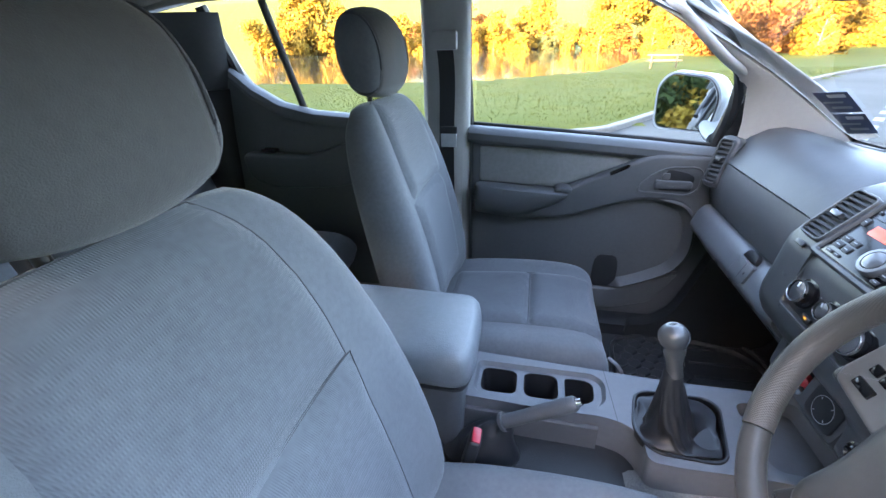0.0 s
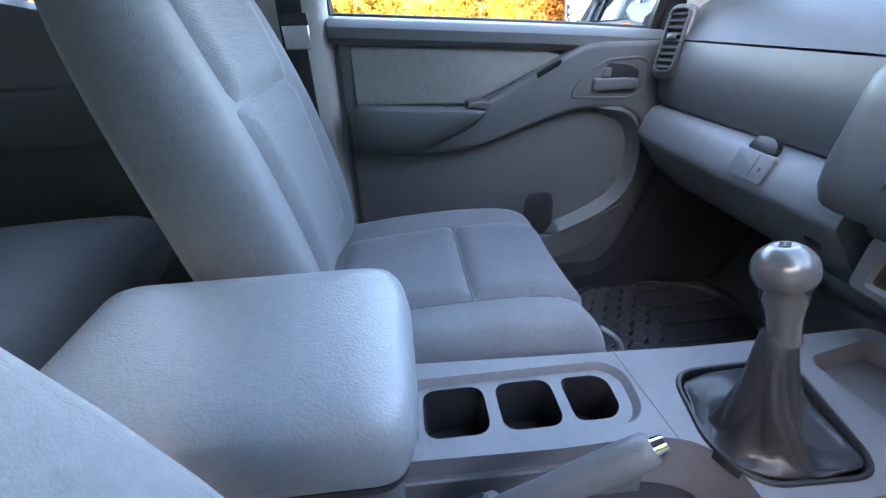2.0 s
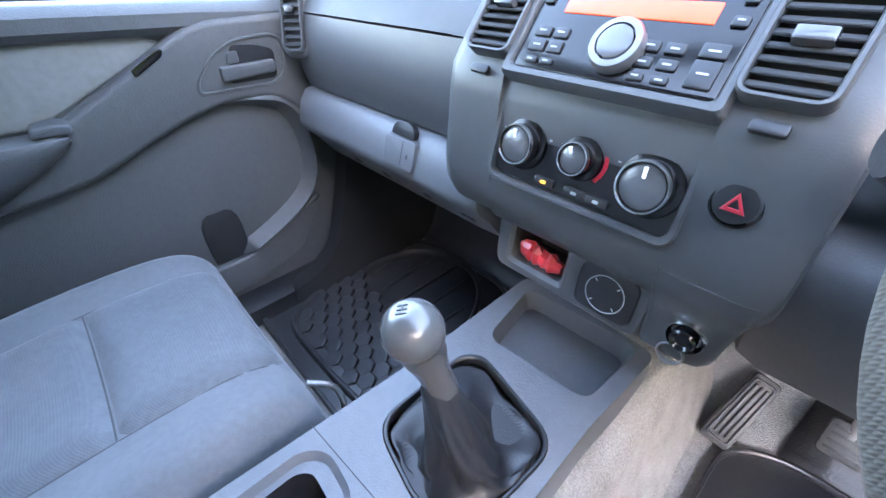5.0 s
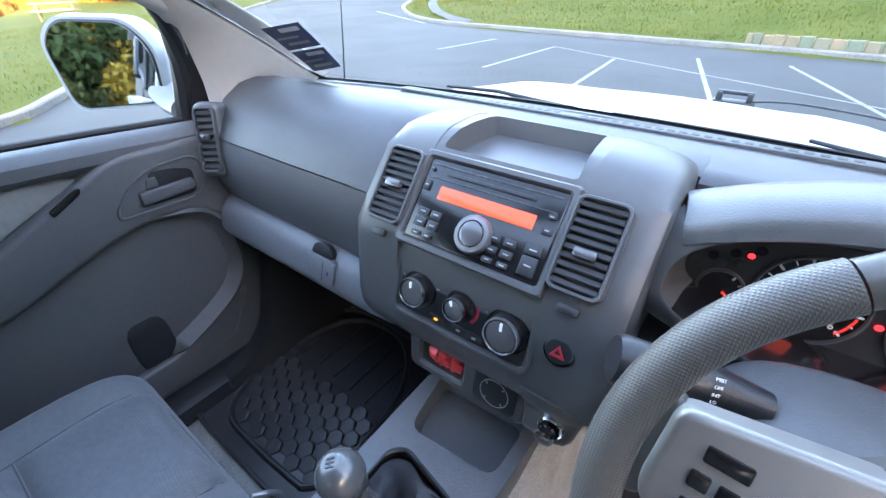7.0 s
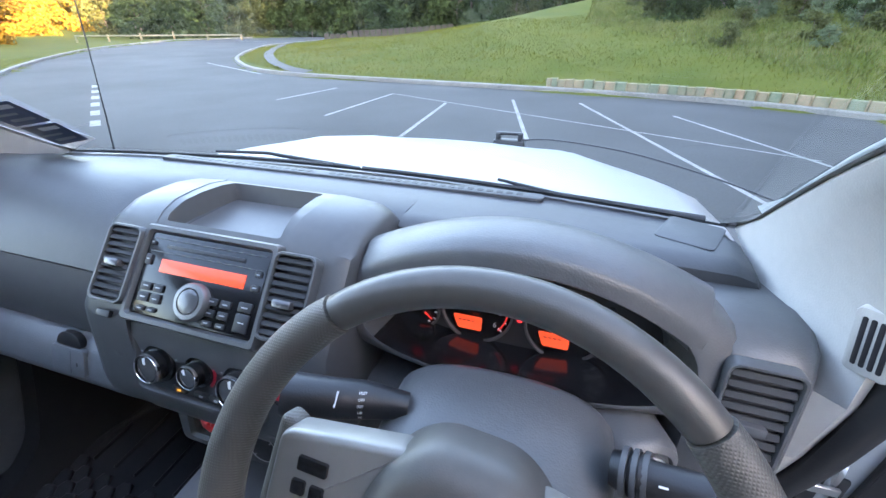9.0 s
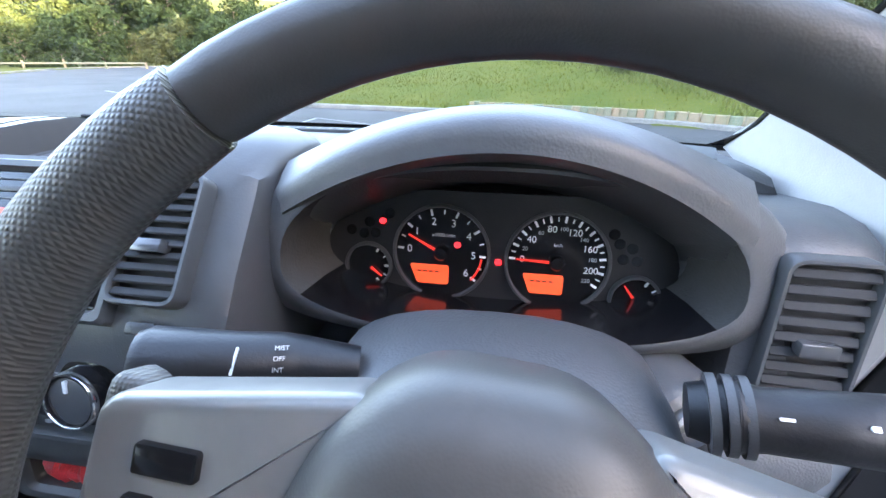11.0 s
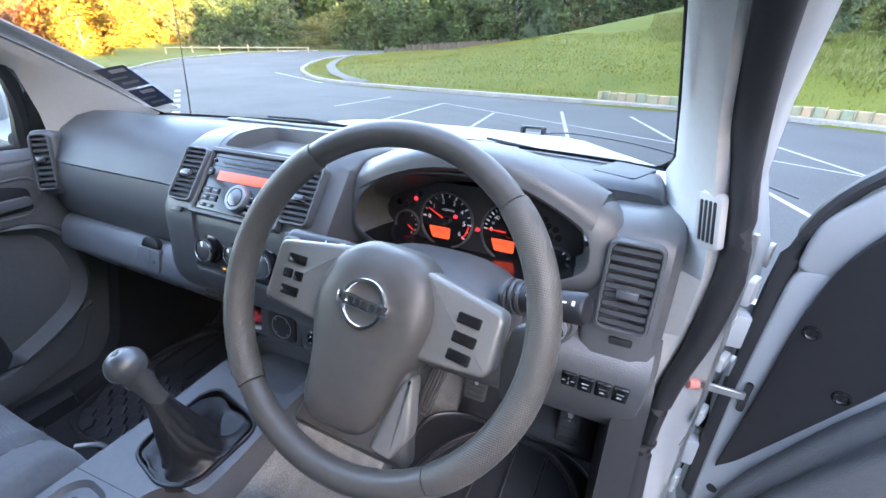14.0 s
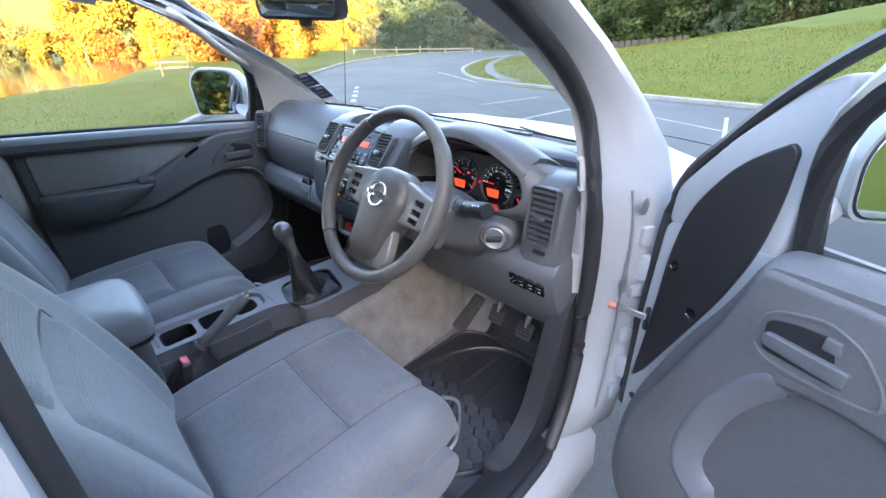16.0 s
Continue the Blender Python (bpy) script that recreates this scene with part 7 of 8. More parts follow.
# seat belts
for sg, nm in ((-1, "passenger"), (1, "driver")):
    bt = thing("seat_belt", (sg * 0.70, -0.16, 1.0), "black seat belt webbing hanging on the door pillar", "seat belt", "front seat belts")
    bm = B()
    pts = [(sg * 0.640, -0.145, 1.52), (sg * 0.655, -0.14, 1.42), (sg * 0.682, -0.15, 1.20), (sg * 0.700, -0.15, 0.95), (sg * 0.712, -0.14, 0.66)]
    rows = []
    for p in curve_pts(pts, 5):
        rows.append([p + Vector((sg * a, b, 0)) for a, b in ((0.0, -0.024), (-0.002, 0.0), (0.0, 0.024), (0.0018, 0.024), (0.0, 0.0), (0.0018, -0.024))])
    loft(bm, rows)
    part("webbing", bm, M_BELT, bt)
    bm = B()
    box(bm, sg * 0.632 - 0.012, sg * 0.632 + 0.012, -0.180, -0.105, 1.50, 1.55, 0.006)
    part("guide_loop", bm, M_PILLAR, bt, "pale plastic belt guide")
    bm = B()
    m = T(sg * 0.668, -0.14, 1.25)
    box(bm, -0.003, 0.003, -0.026, 0.026, -0.035, 0.012, 0.002, 1, m)
    part("tongue", bm, M_METAL, bt, "bright steel belt tongue")
    bm = B()
    box(bm, -0.006, 0.006, -0.028, 0.028, 0.008, 0.030, 0.003, 2, m)
    part("tongue_grip", bm, M_DARK, bt)

# ---------------------------------------------------------------- footwells
def floor_mat(name, x0, x1, y0, y1, label, sg):
    mt = thing(name, ((x0 + x1) / 2, (y0 + y1) / 2, 0.548), label, "floor mat", "floor mats")
    ol = smooth_poly([(x0, y0), (x1, y0), (x1, y1 - 0.06), (x1 - 0.10, y1), (x0 + 0.08, y1), (x0, y1 - 0.05)], 0.05)
    bm = B()
    slab(bm, ol, 0.546, 0.553, None, 0.002)
    part("base", bm, M_MAT, mt)
    cx, cy = (x0 + x1) / 2, (y0 + y1) / 2
    for k, (f0, f1) in enumerate(((1.0, 0.965),)):
        bm = B()
        frame_ring(bm, [(cx + (x - cx) * f0, cy + (y - cy) * f0) for x, y in ol], [(cx + (x - cx) * f1, cy + (y - cy) * f1) for x, y in ol], 0.550, 0.564 if k == 0 else 0.559, None, 0.003)
        part("rim", bm, M_MAT, mt)
    # arched bead, scale-like cells before it and ribs within it
    bm = B()
    loop = [(0.300, 0.452), (0.268, 0.490), (0.262, 0.578), (0.271, 0.673), (0.296, 0.772), (0.354, 0.861), (0.434, 0.908), (0.535, 0.905), (0.587, 0.878), (0.626, 0.828), (0.655, 0.70), (0.655, 0.583), (0.634, 0.506), (0.583, 0.452), (0.440, 0.446), (0.300, 0.452)]
    tube(bm, curve_pts([(sg * x, y, 0.556) for x, y in loop], 8), 0, 10, flat=(0.0075, 0.012))
    part("bead", bm, M_MAT, mt)

    def inside(x, y):
        if y > 0.655 + 0.05 * (x - 0.27):
            return False
        return 0.282 < x < 0.640 - 0.7 * max(0, 0.52 - y) and y > 0.462
    r = 0.0192
    dx, dy = 0.0340, 0.0400
    bm = B()
    hexa = [(r * 1.12 * math.cos(radians(60 * k)), r * 1.12 * math.sin(radians(60 * k))) for k in range(6)]
    loft(bm, [[Vector((x, y, 0.552)) for x, y in hexa], [Vector((x * 0.97, y * 0.97, 0.5550 + 0.22 * (y + 0.019))) for x, y in hexa], [Vector((x * 0.80, y * 0.80, 0.5565 + 0.22 * (y + 0.019))) for x, y in hexa]])
    first = None
    for i in range(13):
        for j in range(7):
            hx, hy = 0.262 + i * dx, 0.452 + j * dy + (dy / 2 if i % 2 else 0)
            if inside(hx, hy):
                if first is None:
                    first = part("hexagon", bm, M_MAT, mt, smooth=False)
                    ob = first
                else:
                    ob = new("hexagon", first.data)
                    ob.parent = mt
                    ob.matrix_parent_inverse = mt.matrix_basis.inverted()
                ob.matrix_basis = T(sg * hx, hy, 0)
    for xa, ya, xb, yb in ((0.278, 0.674, 0.290, 0.742), (0.345, 0.680, 0.341, 0.836), (0.408, 0.684, 0.412, 0.876), (0.476, 0.688, 0.476, 0.895), (0.543, 0.690, 0.551, 0.888), (0.614, 0.690, 0.622, 0.800)):
        bm = B()
        tube(bm, [(sg * xa, ya, 0.5535), (sg * (xa + xb) / 2, (ya + yb) / 2, 0.554), (sg * xb, yb, 0.5535)], 0, 8, flat=(0.0035, 0.0065))
        part("rib", bm, M_MAT, mt)
    bm = B()
    rows = []
    for y, z in ((0.920, 0.554), (0.945, 0.566), (0.965, 0.595), (0.990, 0.655), (1.022, 0.722)):
        rows.append([Vector((x, y, z)) for x in np.linspace(x0 + (0.075 if sg > 0 else 0.0), x1, 7)])
    sheet(bm, rows)
    fl = part("front_flap", bm, M_MAT, mt, "black rubber flap up the footwell")
    fl.modifiers.new("thick", 'SOLIDIFY').thickness = 0.004
    return mt


floor_mat("driver_floor_mat", 0.226, 0.684, 0.40, 0.93, "black ribbed rubber floor mat on the driver's side", 1)
floor_mat("passenger_floor_mat", -0.684, -0.226, 0.40, 0.93, "black rubber floor mat on the passenger side", -1)

# pedals
for nm, x, y, z, w, h, lab in (("brake_pedal", 0.468, 0.918, 0.665, 0.060, 0.055, "ribbed dark rubber brake pedal"), ("clutch_pedal", 0.350, 0.925, 0.665, 0.058, 0.060, "ribbed dark rubber clutch pedal"), ("accelerator_pedal", 0.585, 0.925, 0.655, 0.048, 0.10, "dark rubber accelerator pedal over the mat")):
    p = thing(nm, (x, y, z), lab, "pedal", "pedals")
    m = face_frame((x, y, z), (1, 0, 0), (0, 0.5, 0.86))
    bm = B()
    slab(bm, rrect(w, h, 0.008), -0.006, 0.004, m, 0.003)
    pl = part("pad", bm, M_PEDAL, p)
    for k in range(4):
        bm = B()
        slab(bm, rrect(w * 0.78, 0.005, 0.002), 0.003, 0.006, m @ T(0, -h * 0.32 + k * h * 0.21, 0), 0.001)
        part("rib", bm, M_MAT, pl)
    bm = B()
    tube(bm, [(x, y + 0.006, z), (x, y + 0.04, z + 0.10), (x, y + 0.05, z + 0.22)], 0.009, 10)
    part("arm", bm, M_METAL, p)
fr = thing("footrest", (0.224, 0.915, 0.56), "ribbed grey rubber footrest on the carpet", "footrest")
m = face_frame((0.224, 0.920, 0.614), (0.96, 0.0, -0.20), (-0.02, 0.66, 0.75)) @ Matrix.Diagonal((1.2, 1.0, 1, 1))
bm = B()
slab(bm, smooth_poly([(-0.021, -0.074), (0.020, -0.074), (0.018, 0.074), (-0.017, 0.074)], 0.008), -0.012, 0.006, m, 0.003)
ft = part("pad", bm, M_PEDAL, fr)
bm = B()
o = smooth_poly([(-0.017, -0.066), (0.016, -0.066), (0.0145, 0.066), (-0.014, 0.066)], 0.006)
frame_ring(bm, o, [(x * 0.8, y * 0.93) for x, y in o], 0.004, 0.010, m, 0.002)
part("raised_rim", bm, M_MAT, ft)
for k in range(3):
    bm = B()
    slab(bm, rrect(0.0042, 0.110, 0.0015), 0.004, 0.010, m @ T(-0.0075 + k * 0.0075, 0, 0), 0.0015)
    part("rib", bm, M_MAT, ft)

# ---------------------------------------------------------------- mirror, stickers, wipers, bonnet
rv = thing("rear_view_mirror", (0.03, 0.53, 1.57), "black rear-view mirror hanging from the windscreen", "mirror")
m = face_frame((0.068, 0.505, 1.586), (0.93, 0.36, -0.05), (0.03, -0.10, 1))
bm = B()
slab(bm, rrect(0.235, 0.065, 0.022), -0.035, 0.0, m, 0.006, 3)
part("housing", bm, M_DARK, rv)
bm = B()
slab(bm, smooth_poly([(-0.012, -0.046), (0.012, -0.046), (0.016, -0.030), (-0.016, -0.030)], 0.004), -0.018, -0.006, m @ T(0.012, 0, 0), 0.003)
part("dip_lever", bm, M_DARK, rv)
bm = B()
slab(bm, rrect(0.215, 0.050, 0.016), -0.002, 0.0015, m, 0.001)
part("mirror_glass", bm, M_MIRROR, rv)
bm = B()
tube(bm, [(0.062, 0.53, 1.585), (0.04, 0.54, 1.605), (0.02, 0.49, 1.640)], 0.012, 12)
part("stem", bm, M_DARK, rv)

st = thing("windscreen_label", (-0.56, 0.94, 1.33), "dark blue registration labels stuck inside the windscreen", "label")


def on_glass(a, b, lift):
    """A spot of the labels' field on the inside of the glass: a across, b upwards, both 0 to 1."""
    u = (-0.925 + 0.15 * a) * (1 - b) + (-0.88 + 0.17 * a) * b
    v = (0.055 + 0.045 * a) * (1 - b) + (0.29 + 0.03 * a) * b
    return glass_at(u, v) + Vector((0, -0.003 - lift, -0.003 - lift))


def glass_patch(a0, a1, b0, b1, lift):
    bm = B()
    rows = [[on_glass(a, b, lift + d) for a in np.linspace(a0, a1, 4)] for b in np.linspace(b0, b1, 4) for d in (0.0,)]
    sheet(bm, rows)
    sheet(bm, [[on_glass(a, b, lift + 0.0008) for a in np.linspace(a0, a1, 4)] for b in np.linspace(b0, b1, 4)])
    return bm


for k in range(2):
    b0 = 0.52 * k
    cdp = part("label", glass_patch(0, 1, b0, b0 + 0.47, 0.0), M_CARD, st)
    for q, (a0, a1, h, mm) in enumerate(((0.25, 0.85, 0.05, M_GREYPRINT), (0.10, 0.70, 0.035, M_GREYPRINT), (0.40, 0.92, 0.07, M_WHITE))):
        c = b0 + 0.10 + 0.13 * q
        part("print_bar", glass_patch(a0, a1, c, c + h, 0.0015), mm, cdp)

bm = B()
rows = []
for y, z, hw in ((1.10, 1.195, 0.735), (1.20, 1.205, 0.74), (1.4, 1.195, 0.745), (1.65, 1.165, 0.74), (1.90, 1.11, 0.72), (2.05, 1.04, 0.70), (2.10, 0.95, 0.69)):
    rows.append([Vector((hw * u, y - (0.10 if y < 1.3 else 0.16) * u * u * (0.9 if y < 1.3 else 1), z - 0.05 * abs(u) ** 3 + 0.012 * math.exp(-((abs(u) - 0.55) / 0.12) ** 2))) for u in np.linspace(-1, 1, 25)])
sheet(bm, rows)
bon = tagged(part("bonnet", bm, M_PAINT), "white painted bonnet of the pickup", "bonnet", kind="structure")
bon.modifiers.new("thick", 'SOLIDIFY').thickness = 0.01
for sg in (-1, 1):
    bm = B()
    rows = []
    for y, z in ((0.92, 1.08), (1.0, 1.08), (1.3, 1.08), (1.7, 1.05), (2.0, 0.96)):
        rows.append([Vector((sg * a, y, z + b)) for a, b in ((0.725, -0.01), (0.76, -0.005), (0.81, -0.03), (0.86, -0.10), (0.88, -0.25), (0.86, -0.6))])
    sheet(bm, rows)
    tagged(part("front_wing", bm, M_PAINT), "white painted front wing", "wing", kind="structure").modifiers.new("thick", 'SOLIDIFY').thickness = 0.008
bm = B()
rows = []
for v_ in (0, 1):
    rows.append([Vector((0.70 * u, (1.10 - 0.10 * u * u) + 0.02 - 0.09 * (1 - v_) * 0.9, 1.195 - 0.05 * abs(u) ** 3 + 0.004 + (0.03 if not v_ else 0))) for u in np.linspace(-1, 1, 15)])
sheet(bm, rows)
tagged(part("cowl_panel", bm, M_DARK), "black plastic cowl under the windscreen", "cowl", kind="structure")
for x0, x1, nm in ((-0.62, -0.05, 0), (0.02, 0.60, 1)):
    w = thing("windscreen_wiper", (x0, 1.07, 1.25), "black windscreen wiper parked at the base of the glass", "wiper", "windscreen wipers")
    bm = B()
    f = lambda x: (1.064 - 0.085 * (x / 0.7) ** 2, 1.276)
    tube(bm, [(x, f(x)[0], f(x)[1] - 0.017) for x in np.linspace(x0, x1, 10)], 0, 6, flat=(0.003, 0.004))
    part("blade", bm, M_RUBBER, w)
    bm = B()
    tube(bm, [(x0 + 0.28, f(x0 + .28)[0] + 0.01, f(0)[1] - 0.010), ((x0 + x1) / 2 + 0.10, f(x1)[0] + 0.03, 1.260), (x1 + 0.04, f(x1)[0] + 0.04, 1.240)], [0.003, 0.004, 0.007], 8)
    part("arm", bm, M_DARK, w)
cl = thing("aerial_bracket", (0.15, 2.22, 1.0), "black aerial bracket with a bent whip at the bonnet's front", "aerial bracket")
bm = B()
box(bm, 0.06, 0.20, 2.20, 2.26, 0.98, 1.045, 0.008)
part("foot", bm, M_DARK, cl)
bm = B()
box(bm, 0.07, 0.09, 2.21, 2.25, 1.04, 1.075, 0.004)
box(bm, 0.17, 0.19, 2.21, 2.25, 1.04, 1.075, 0.004)
box(bm, 0.07, 0.19, 2.22, 2.24, 1.065, 1.078, 0.003)
part("clip", bm, M_DARK, cl)
bm = B()
tube(bm, curve_pts([(0.18, 2.23, 1.045), (0.33, 2.2, 1.064), (0.62, 2.15, 1.05), (0.90, 2.02, 1.02), (1.12, 1.85, 0.99)], 6), 0.0035, 6)
part("whip", bm, M_DARK, cl)
an = thing("aerial", (-0.74, 1.10, 1.16), "thin black whip aerial on the front wing", "aerial")
bm = B()
tube(bm, [(-0.745, 1.098, 1.15), (-0.742, 1.118, 1.31), (-0.74, 1.138, 1.48), (-0.74, 1.18, 1.95)], [0.0028, 0.0022, 0.0018, 0.001], 8)
part("whip", bm, M_DARK, an)
bm = B()
lathe(bm, [(0.016, 0), (0.014, 0.012), (0.006, 0.02), (0.0004, 0.02)], T(-0.745, 1.098, 1.145), 16)
part("base", bm, M_RUBBER, an)

# ---------------------------------------------------------------- outdoors
def kerb_dist(x, y, line):
    best, side = 1e9, 0
    for (ax, ay), (bx, by) in zip(line, line[1:]):
        dx, dy = bx - ax, by - ay
        t = max(0, min(1, ((x - ax) * dx + (y - ay) * dy) / (dx * dx + dy * dy)))
        px, py = ax + dx * t, ay + dy * t
        d = math.hypot(x - px, y - py)
        if d < best:
            best, side = d, dx * (y - ay) - dy * (x - ax)
    return best if side > 0 else -best


# edge of the car park against the grassy bank, from far left round to the right
BANK = [(-22, 44), (-22.6, 31), (-20, 24.4), (-16.3, 18.7), (-13.4, 15.6), (-11.1, 13.8), (-9.0, 13.0), (-7.4, 12.7), (-5.2, 12.45), (-2.3, 12.1), (0.6, 11.7), (4.2, 10.8), (9.5, 7.0), (12.0, 1.0), (13.0, -8), (13.0, -60)]
# edge against the lakeside grass
LEFT = [(-7.4, -60), (-7.2, -8), (-7.1, -1.0), (-7.6, 1.1), (-8.6, 2.0), (-10.1, 3.0), (-11.2, 4.1), (-17.0, 8.9), (-23.1, 14.0), (-30.3, 21.6), (-35.2, 30.5), (-36.0, 35.5), (-34.0, 41.0)]
# far side of the road
FAR = [(-34, 41), (-29, 45), (-22, 44)]
SHORE = [(-15, -60), (-18, -25), (-22, -4), (-29, 4), (-52, 11.5), (-95, 22), (-160, 30)]


def height(x, y):
    d = kerb_dist(x, y, BANK)
    z = G - 0.12 if d < 0 and kerb_dist(x, y, LEFT) < 0 else G - 0.006
    if d > 0:
        k = max(0.0, min(1.0, (x + 15) / 26))
        # steep: out-of-view hillside added to keep the low sun off the car
        steep = max(0.0, min(1.0, (8 - y) / 14)) if x > 6 else 0.0
        rise = d * (0.05 + 0.13 * k + 0.30 * steep) * min(1, d / 3)
        z += min(rise, 3.2 + 2.5 * k + 0.02 * d + 10 * steep) + 0.12 * min(1, d / 0.4)
        z += 0.10 * noise.noise((x * 0.25, y * 0.25, 0)) * min(1, d / 2)
    # out-of-view ridge added to block the sun from the far tree belt
    if d > 0:
        a, b = max(0.0, min(1.0, (x - 22) / 14)), max(0.0, min(1.0, (y - 0) / 9))
        z += 15 * a * a * (3 - 2 * a) * b
    s = kerb_dist(x, y, SHORE)
    if s > 0:
        z = G - 0.5 - min(1.5, s * 0.15)
    else:
        l = kerb_dist(x, y, LEFT)
        if l > 0:
            z += 0.10 * min(1, l / 0.3) - 0.30 * min(1, max(0, l - 2) / 9) + 0.03 * noise.noise((x * 0.3, y * 0.3, 3))
    r = math.hypot(x, y)
    if r > 110:
        z += (r - 110) * 0.12
    return z


M_GRASS = mat("grass", (0.052, 0.074, 0.008), 0.95, grain=9.0, bump=1.0, var=0.3, vscale=0.6, cscale=14, col2=(0.108, 0.108, 0.022))
M_ASPHALT = mat("asphalt", (0.040, 0.041, 0.0385), 0.85, grain=60, bump=0.35, var=0.28, vscale=0.35, cscale=30)
M_LINE = mat("road_paint", (0.22, 0.22, 0.21), 0.75, grain=30, bump=0.2, var=0.35, vscale=3)
M_KERB = mat("kerb_concrete", (0.19, 0.18, 0.165), 0.9, grain=30, bump=0.4, var=0.3, vscale=1.5)
M_BARK = mat("bark", (0.13, 0.10, 0.075), 0.95, grain=14, bump=0.8, var=0.35, vscale=2)
M_TIMBER = mat("weathered_timber", (0.15, 0.17, 0.12), 0.9, grain=25, bump=0.8, var=0.4, vscale=1.6, col2=(0.27, 0.21, 0.16))
tn, tl = M_TIMBER.node_tree.nodes, M_TIMBER.node_tree.links
tmix, tinfo = tn.new("ShaderNodeMix"), tn.new("ShaderNodeObjectInfo")
tmix.data_type, tmix.blend_type = 'RGBA', 'MULTIPLY'
tramp = tn.new("ShaderNodeValToRGB")
tramp.color_ramp.elements[0].color, tramp.color_ramp.elements[1].color = (0.85, 1.05, 0.95, 1), (1.5, 1.15, 0.95, 1)
tl.new(tinfo.outputs["Random"], tramp.inputs[0])
tmix.inputs["Factor"].default_value = 1
base_socket = tn["Principled BSDF"].inputs["Base Color"]
tl.new(base_socket.links[0].from_socket, tmix.inputs["A"])
tl.new(tramp.outputs[0], tmix.inputs["B"])
tl.new(tmix.outputs["Result"], base_socket)
M_WATER = mat("lake_water", (0.02, 0.03, 0.03), 0.06, grain=1.2, bump=0.05, var=0.1)
M_DARKWOOD = mat("fence_wood", (0.06, 0.045, 0.035), 0.9, grain=20, bump=0.4, var=0.3, vscale=1)

bm = B()
xs = [-400, -250, -170, -130, -100, -80, -65, -55] + list(np.arange(-48, 48, 1.0)) + [55, 70, 100, 150, 250, 400]
ys = [-400, -200, -100, -60, -40, -30] + list(np.arange(-24, 60, 1.0)) + [65, 75, 90, 110, 140, 200, 300, 450]
grid = [[bm.verts.new((x, y, height(x, y))) for x in xs] for y in ys]
for a, b in zip(grid, grid[1:]):
    for i in range(len(xs) - 1):
        bm.faces.new((a[i], a[i + 1], b[i + 1], b[i]))
tagged(part("ground", bm, M_GRASS, angle=180), "grassy ground rising to a bank beside the car park", "ground", kind="structure")

# asphalt of the car park and road
bm = B()
lot = [(p.x, p.y) for line in (BANK, LEFT) for p in curve_pts([(x, y, 0) for x, y in line], 6)] + FAR[1:-1]
es = []
vs = [bm.verts.new((x, y, G)) for x, y in lot]
es = [bm.edges.new((vs[i], vs[(i + 1) % len(vs)])) for i in range(len(vs))]
bmesh.ops.triangle_fill(bm, use_beauty=True, edges=es)
res = bmesh.ops.extrude_face_region(bm, geom=list(bm.faces))
bmesh.ops.translate(bm, vec=(0, 0, -0.3), verts=[v for v in res["geom"] if isinstance(v, bmesh.types.BMVert)])
tagged(part("road", bm, M_ASPHALT, smooth=False), "grey asphalt car park and access road", "road", kind="structure")

bm = B()
for line, off in ((BANK, 1), (LEFT, 1)):
    pts = curve_pts([(x, y, 0) for x, y in line], 6)
    secs = []
    for i, p in enumerate(pts):
        t = (pts[min(i + 1, len(pts) - 1)] - pts[max(i - 1, 0)]).normalized()
        nrm = Vector((-t.y, t.x, 0))
        secs.append([p + nrm * a + Vector((0, 0, G + b)) for a, b in ((-0.02, -0.1), (-0.02, 0.09), (0.0, 0.11), (0.13, 0.11), (0.15, 0.09), (0.15, -0.1))])
    loft(bm, secs)
tagged(part("kerb", bm, M_KERB, angle=40), "concrete kerb along the edge of the asphalt", "kerb", kind="structure")

# footpath across the end of the bank
bm = B()
rows = []
for p in curve_pts([(-23.0, 33.5, 0), (-19.0, 25.6, 0), (-15.2, 19.8, 0), (-11.95, 15.85, 0), (-9.8, 13.9, 0), (-8.5, 13.15, 0)], 6):
    rows.append([Vector((p.x + a, p.y + b, height(p.x + a, p.y + b) + 0.05)) for a, b in ((-0.17, -0.13), (0, 0), (0.17, 0.13))])
sheet(bm, rows)
tagged(part("pavement", bm, mat("path_gravel", (0.085, 0.083, 0.080), 0.95, grain=40, bump=0.5, var=0.25, vscale=1.5)), "pale grey footpath across the end of the bank", "footpath", kind="structure")

# parking lines
def paint_line(a, b, w=0.07):
    a, b = Vector((*a, G + 0.004)), Vector((*b, G + 0.004))
    t = (b - a).normalized()
    nrm = Vector((-t.y, t.x, 0)) * w / 2
    bm = B()
    bm.faces.new([bm.verts.new(p) for p in (a - nrm, a + nrm, b + nrm, b - nrm)])
    tagged(part("parking_line", bm, M_LINE, smooth=False), "worn white painted parking line", "road marking", "parking lines", "structure")


def far(p):
    """From the first datum to the car park's level, seen from the driver's place."""
    k = (1.52 - G) / 1.52
    return (0.42 + (p[0] - 0.42) * k, 0.30 + (p[1] - 0.30) * k)


for a, b in (((-5.98, 8.26), (-5.66, 10.27)), ((-4.03, 7.08), (-3.89, 9.82)), ((-2.10, 6.04), (-2.32, 8.98)), ((-0.28, 6.43), (-1.05, 9.79)), ((2.28, 4.45), (0.35, 9.74)), ((3.6, 5.6), (1.99, 8.89))):
    paint_line(far(a), far(b))
paint_line(far((-3.9, 9.82)), far((3.29, 6.45)), 0.045)
for k in range(5):
    a = (-14.6 + k * 1.0, 15.1 - k * 0.56)
    paint_line(far(a), far((a[0] + 0.95, a[1] - 0.54)), 0.09)
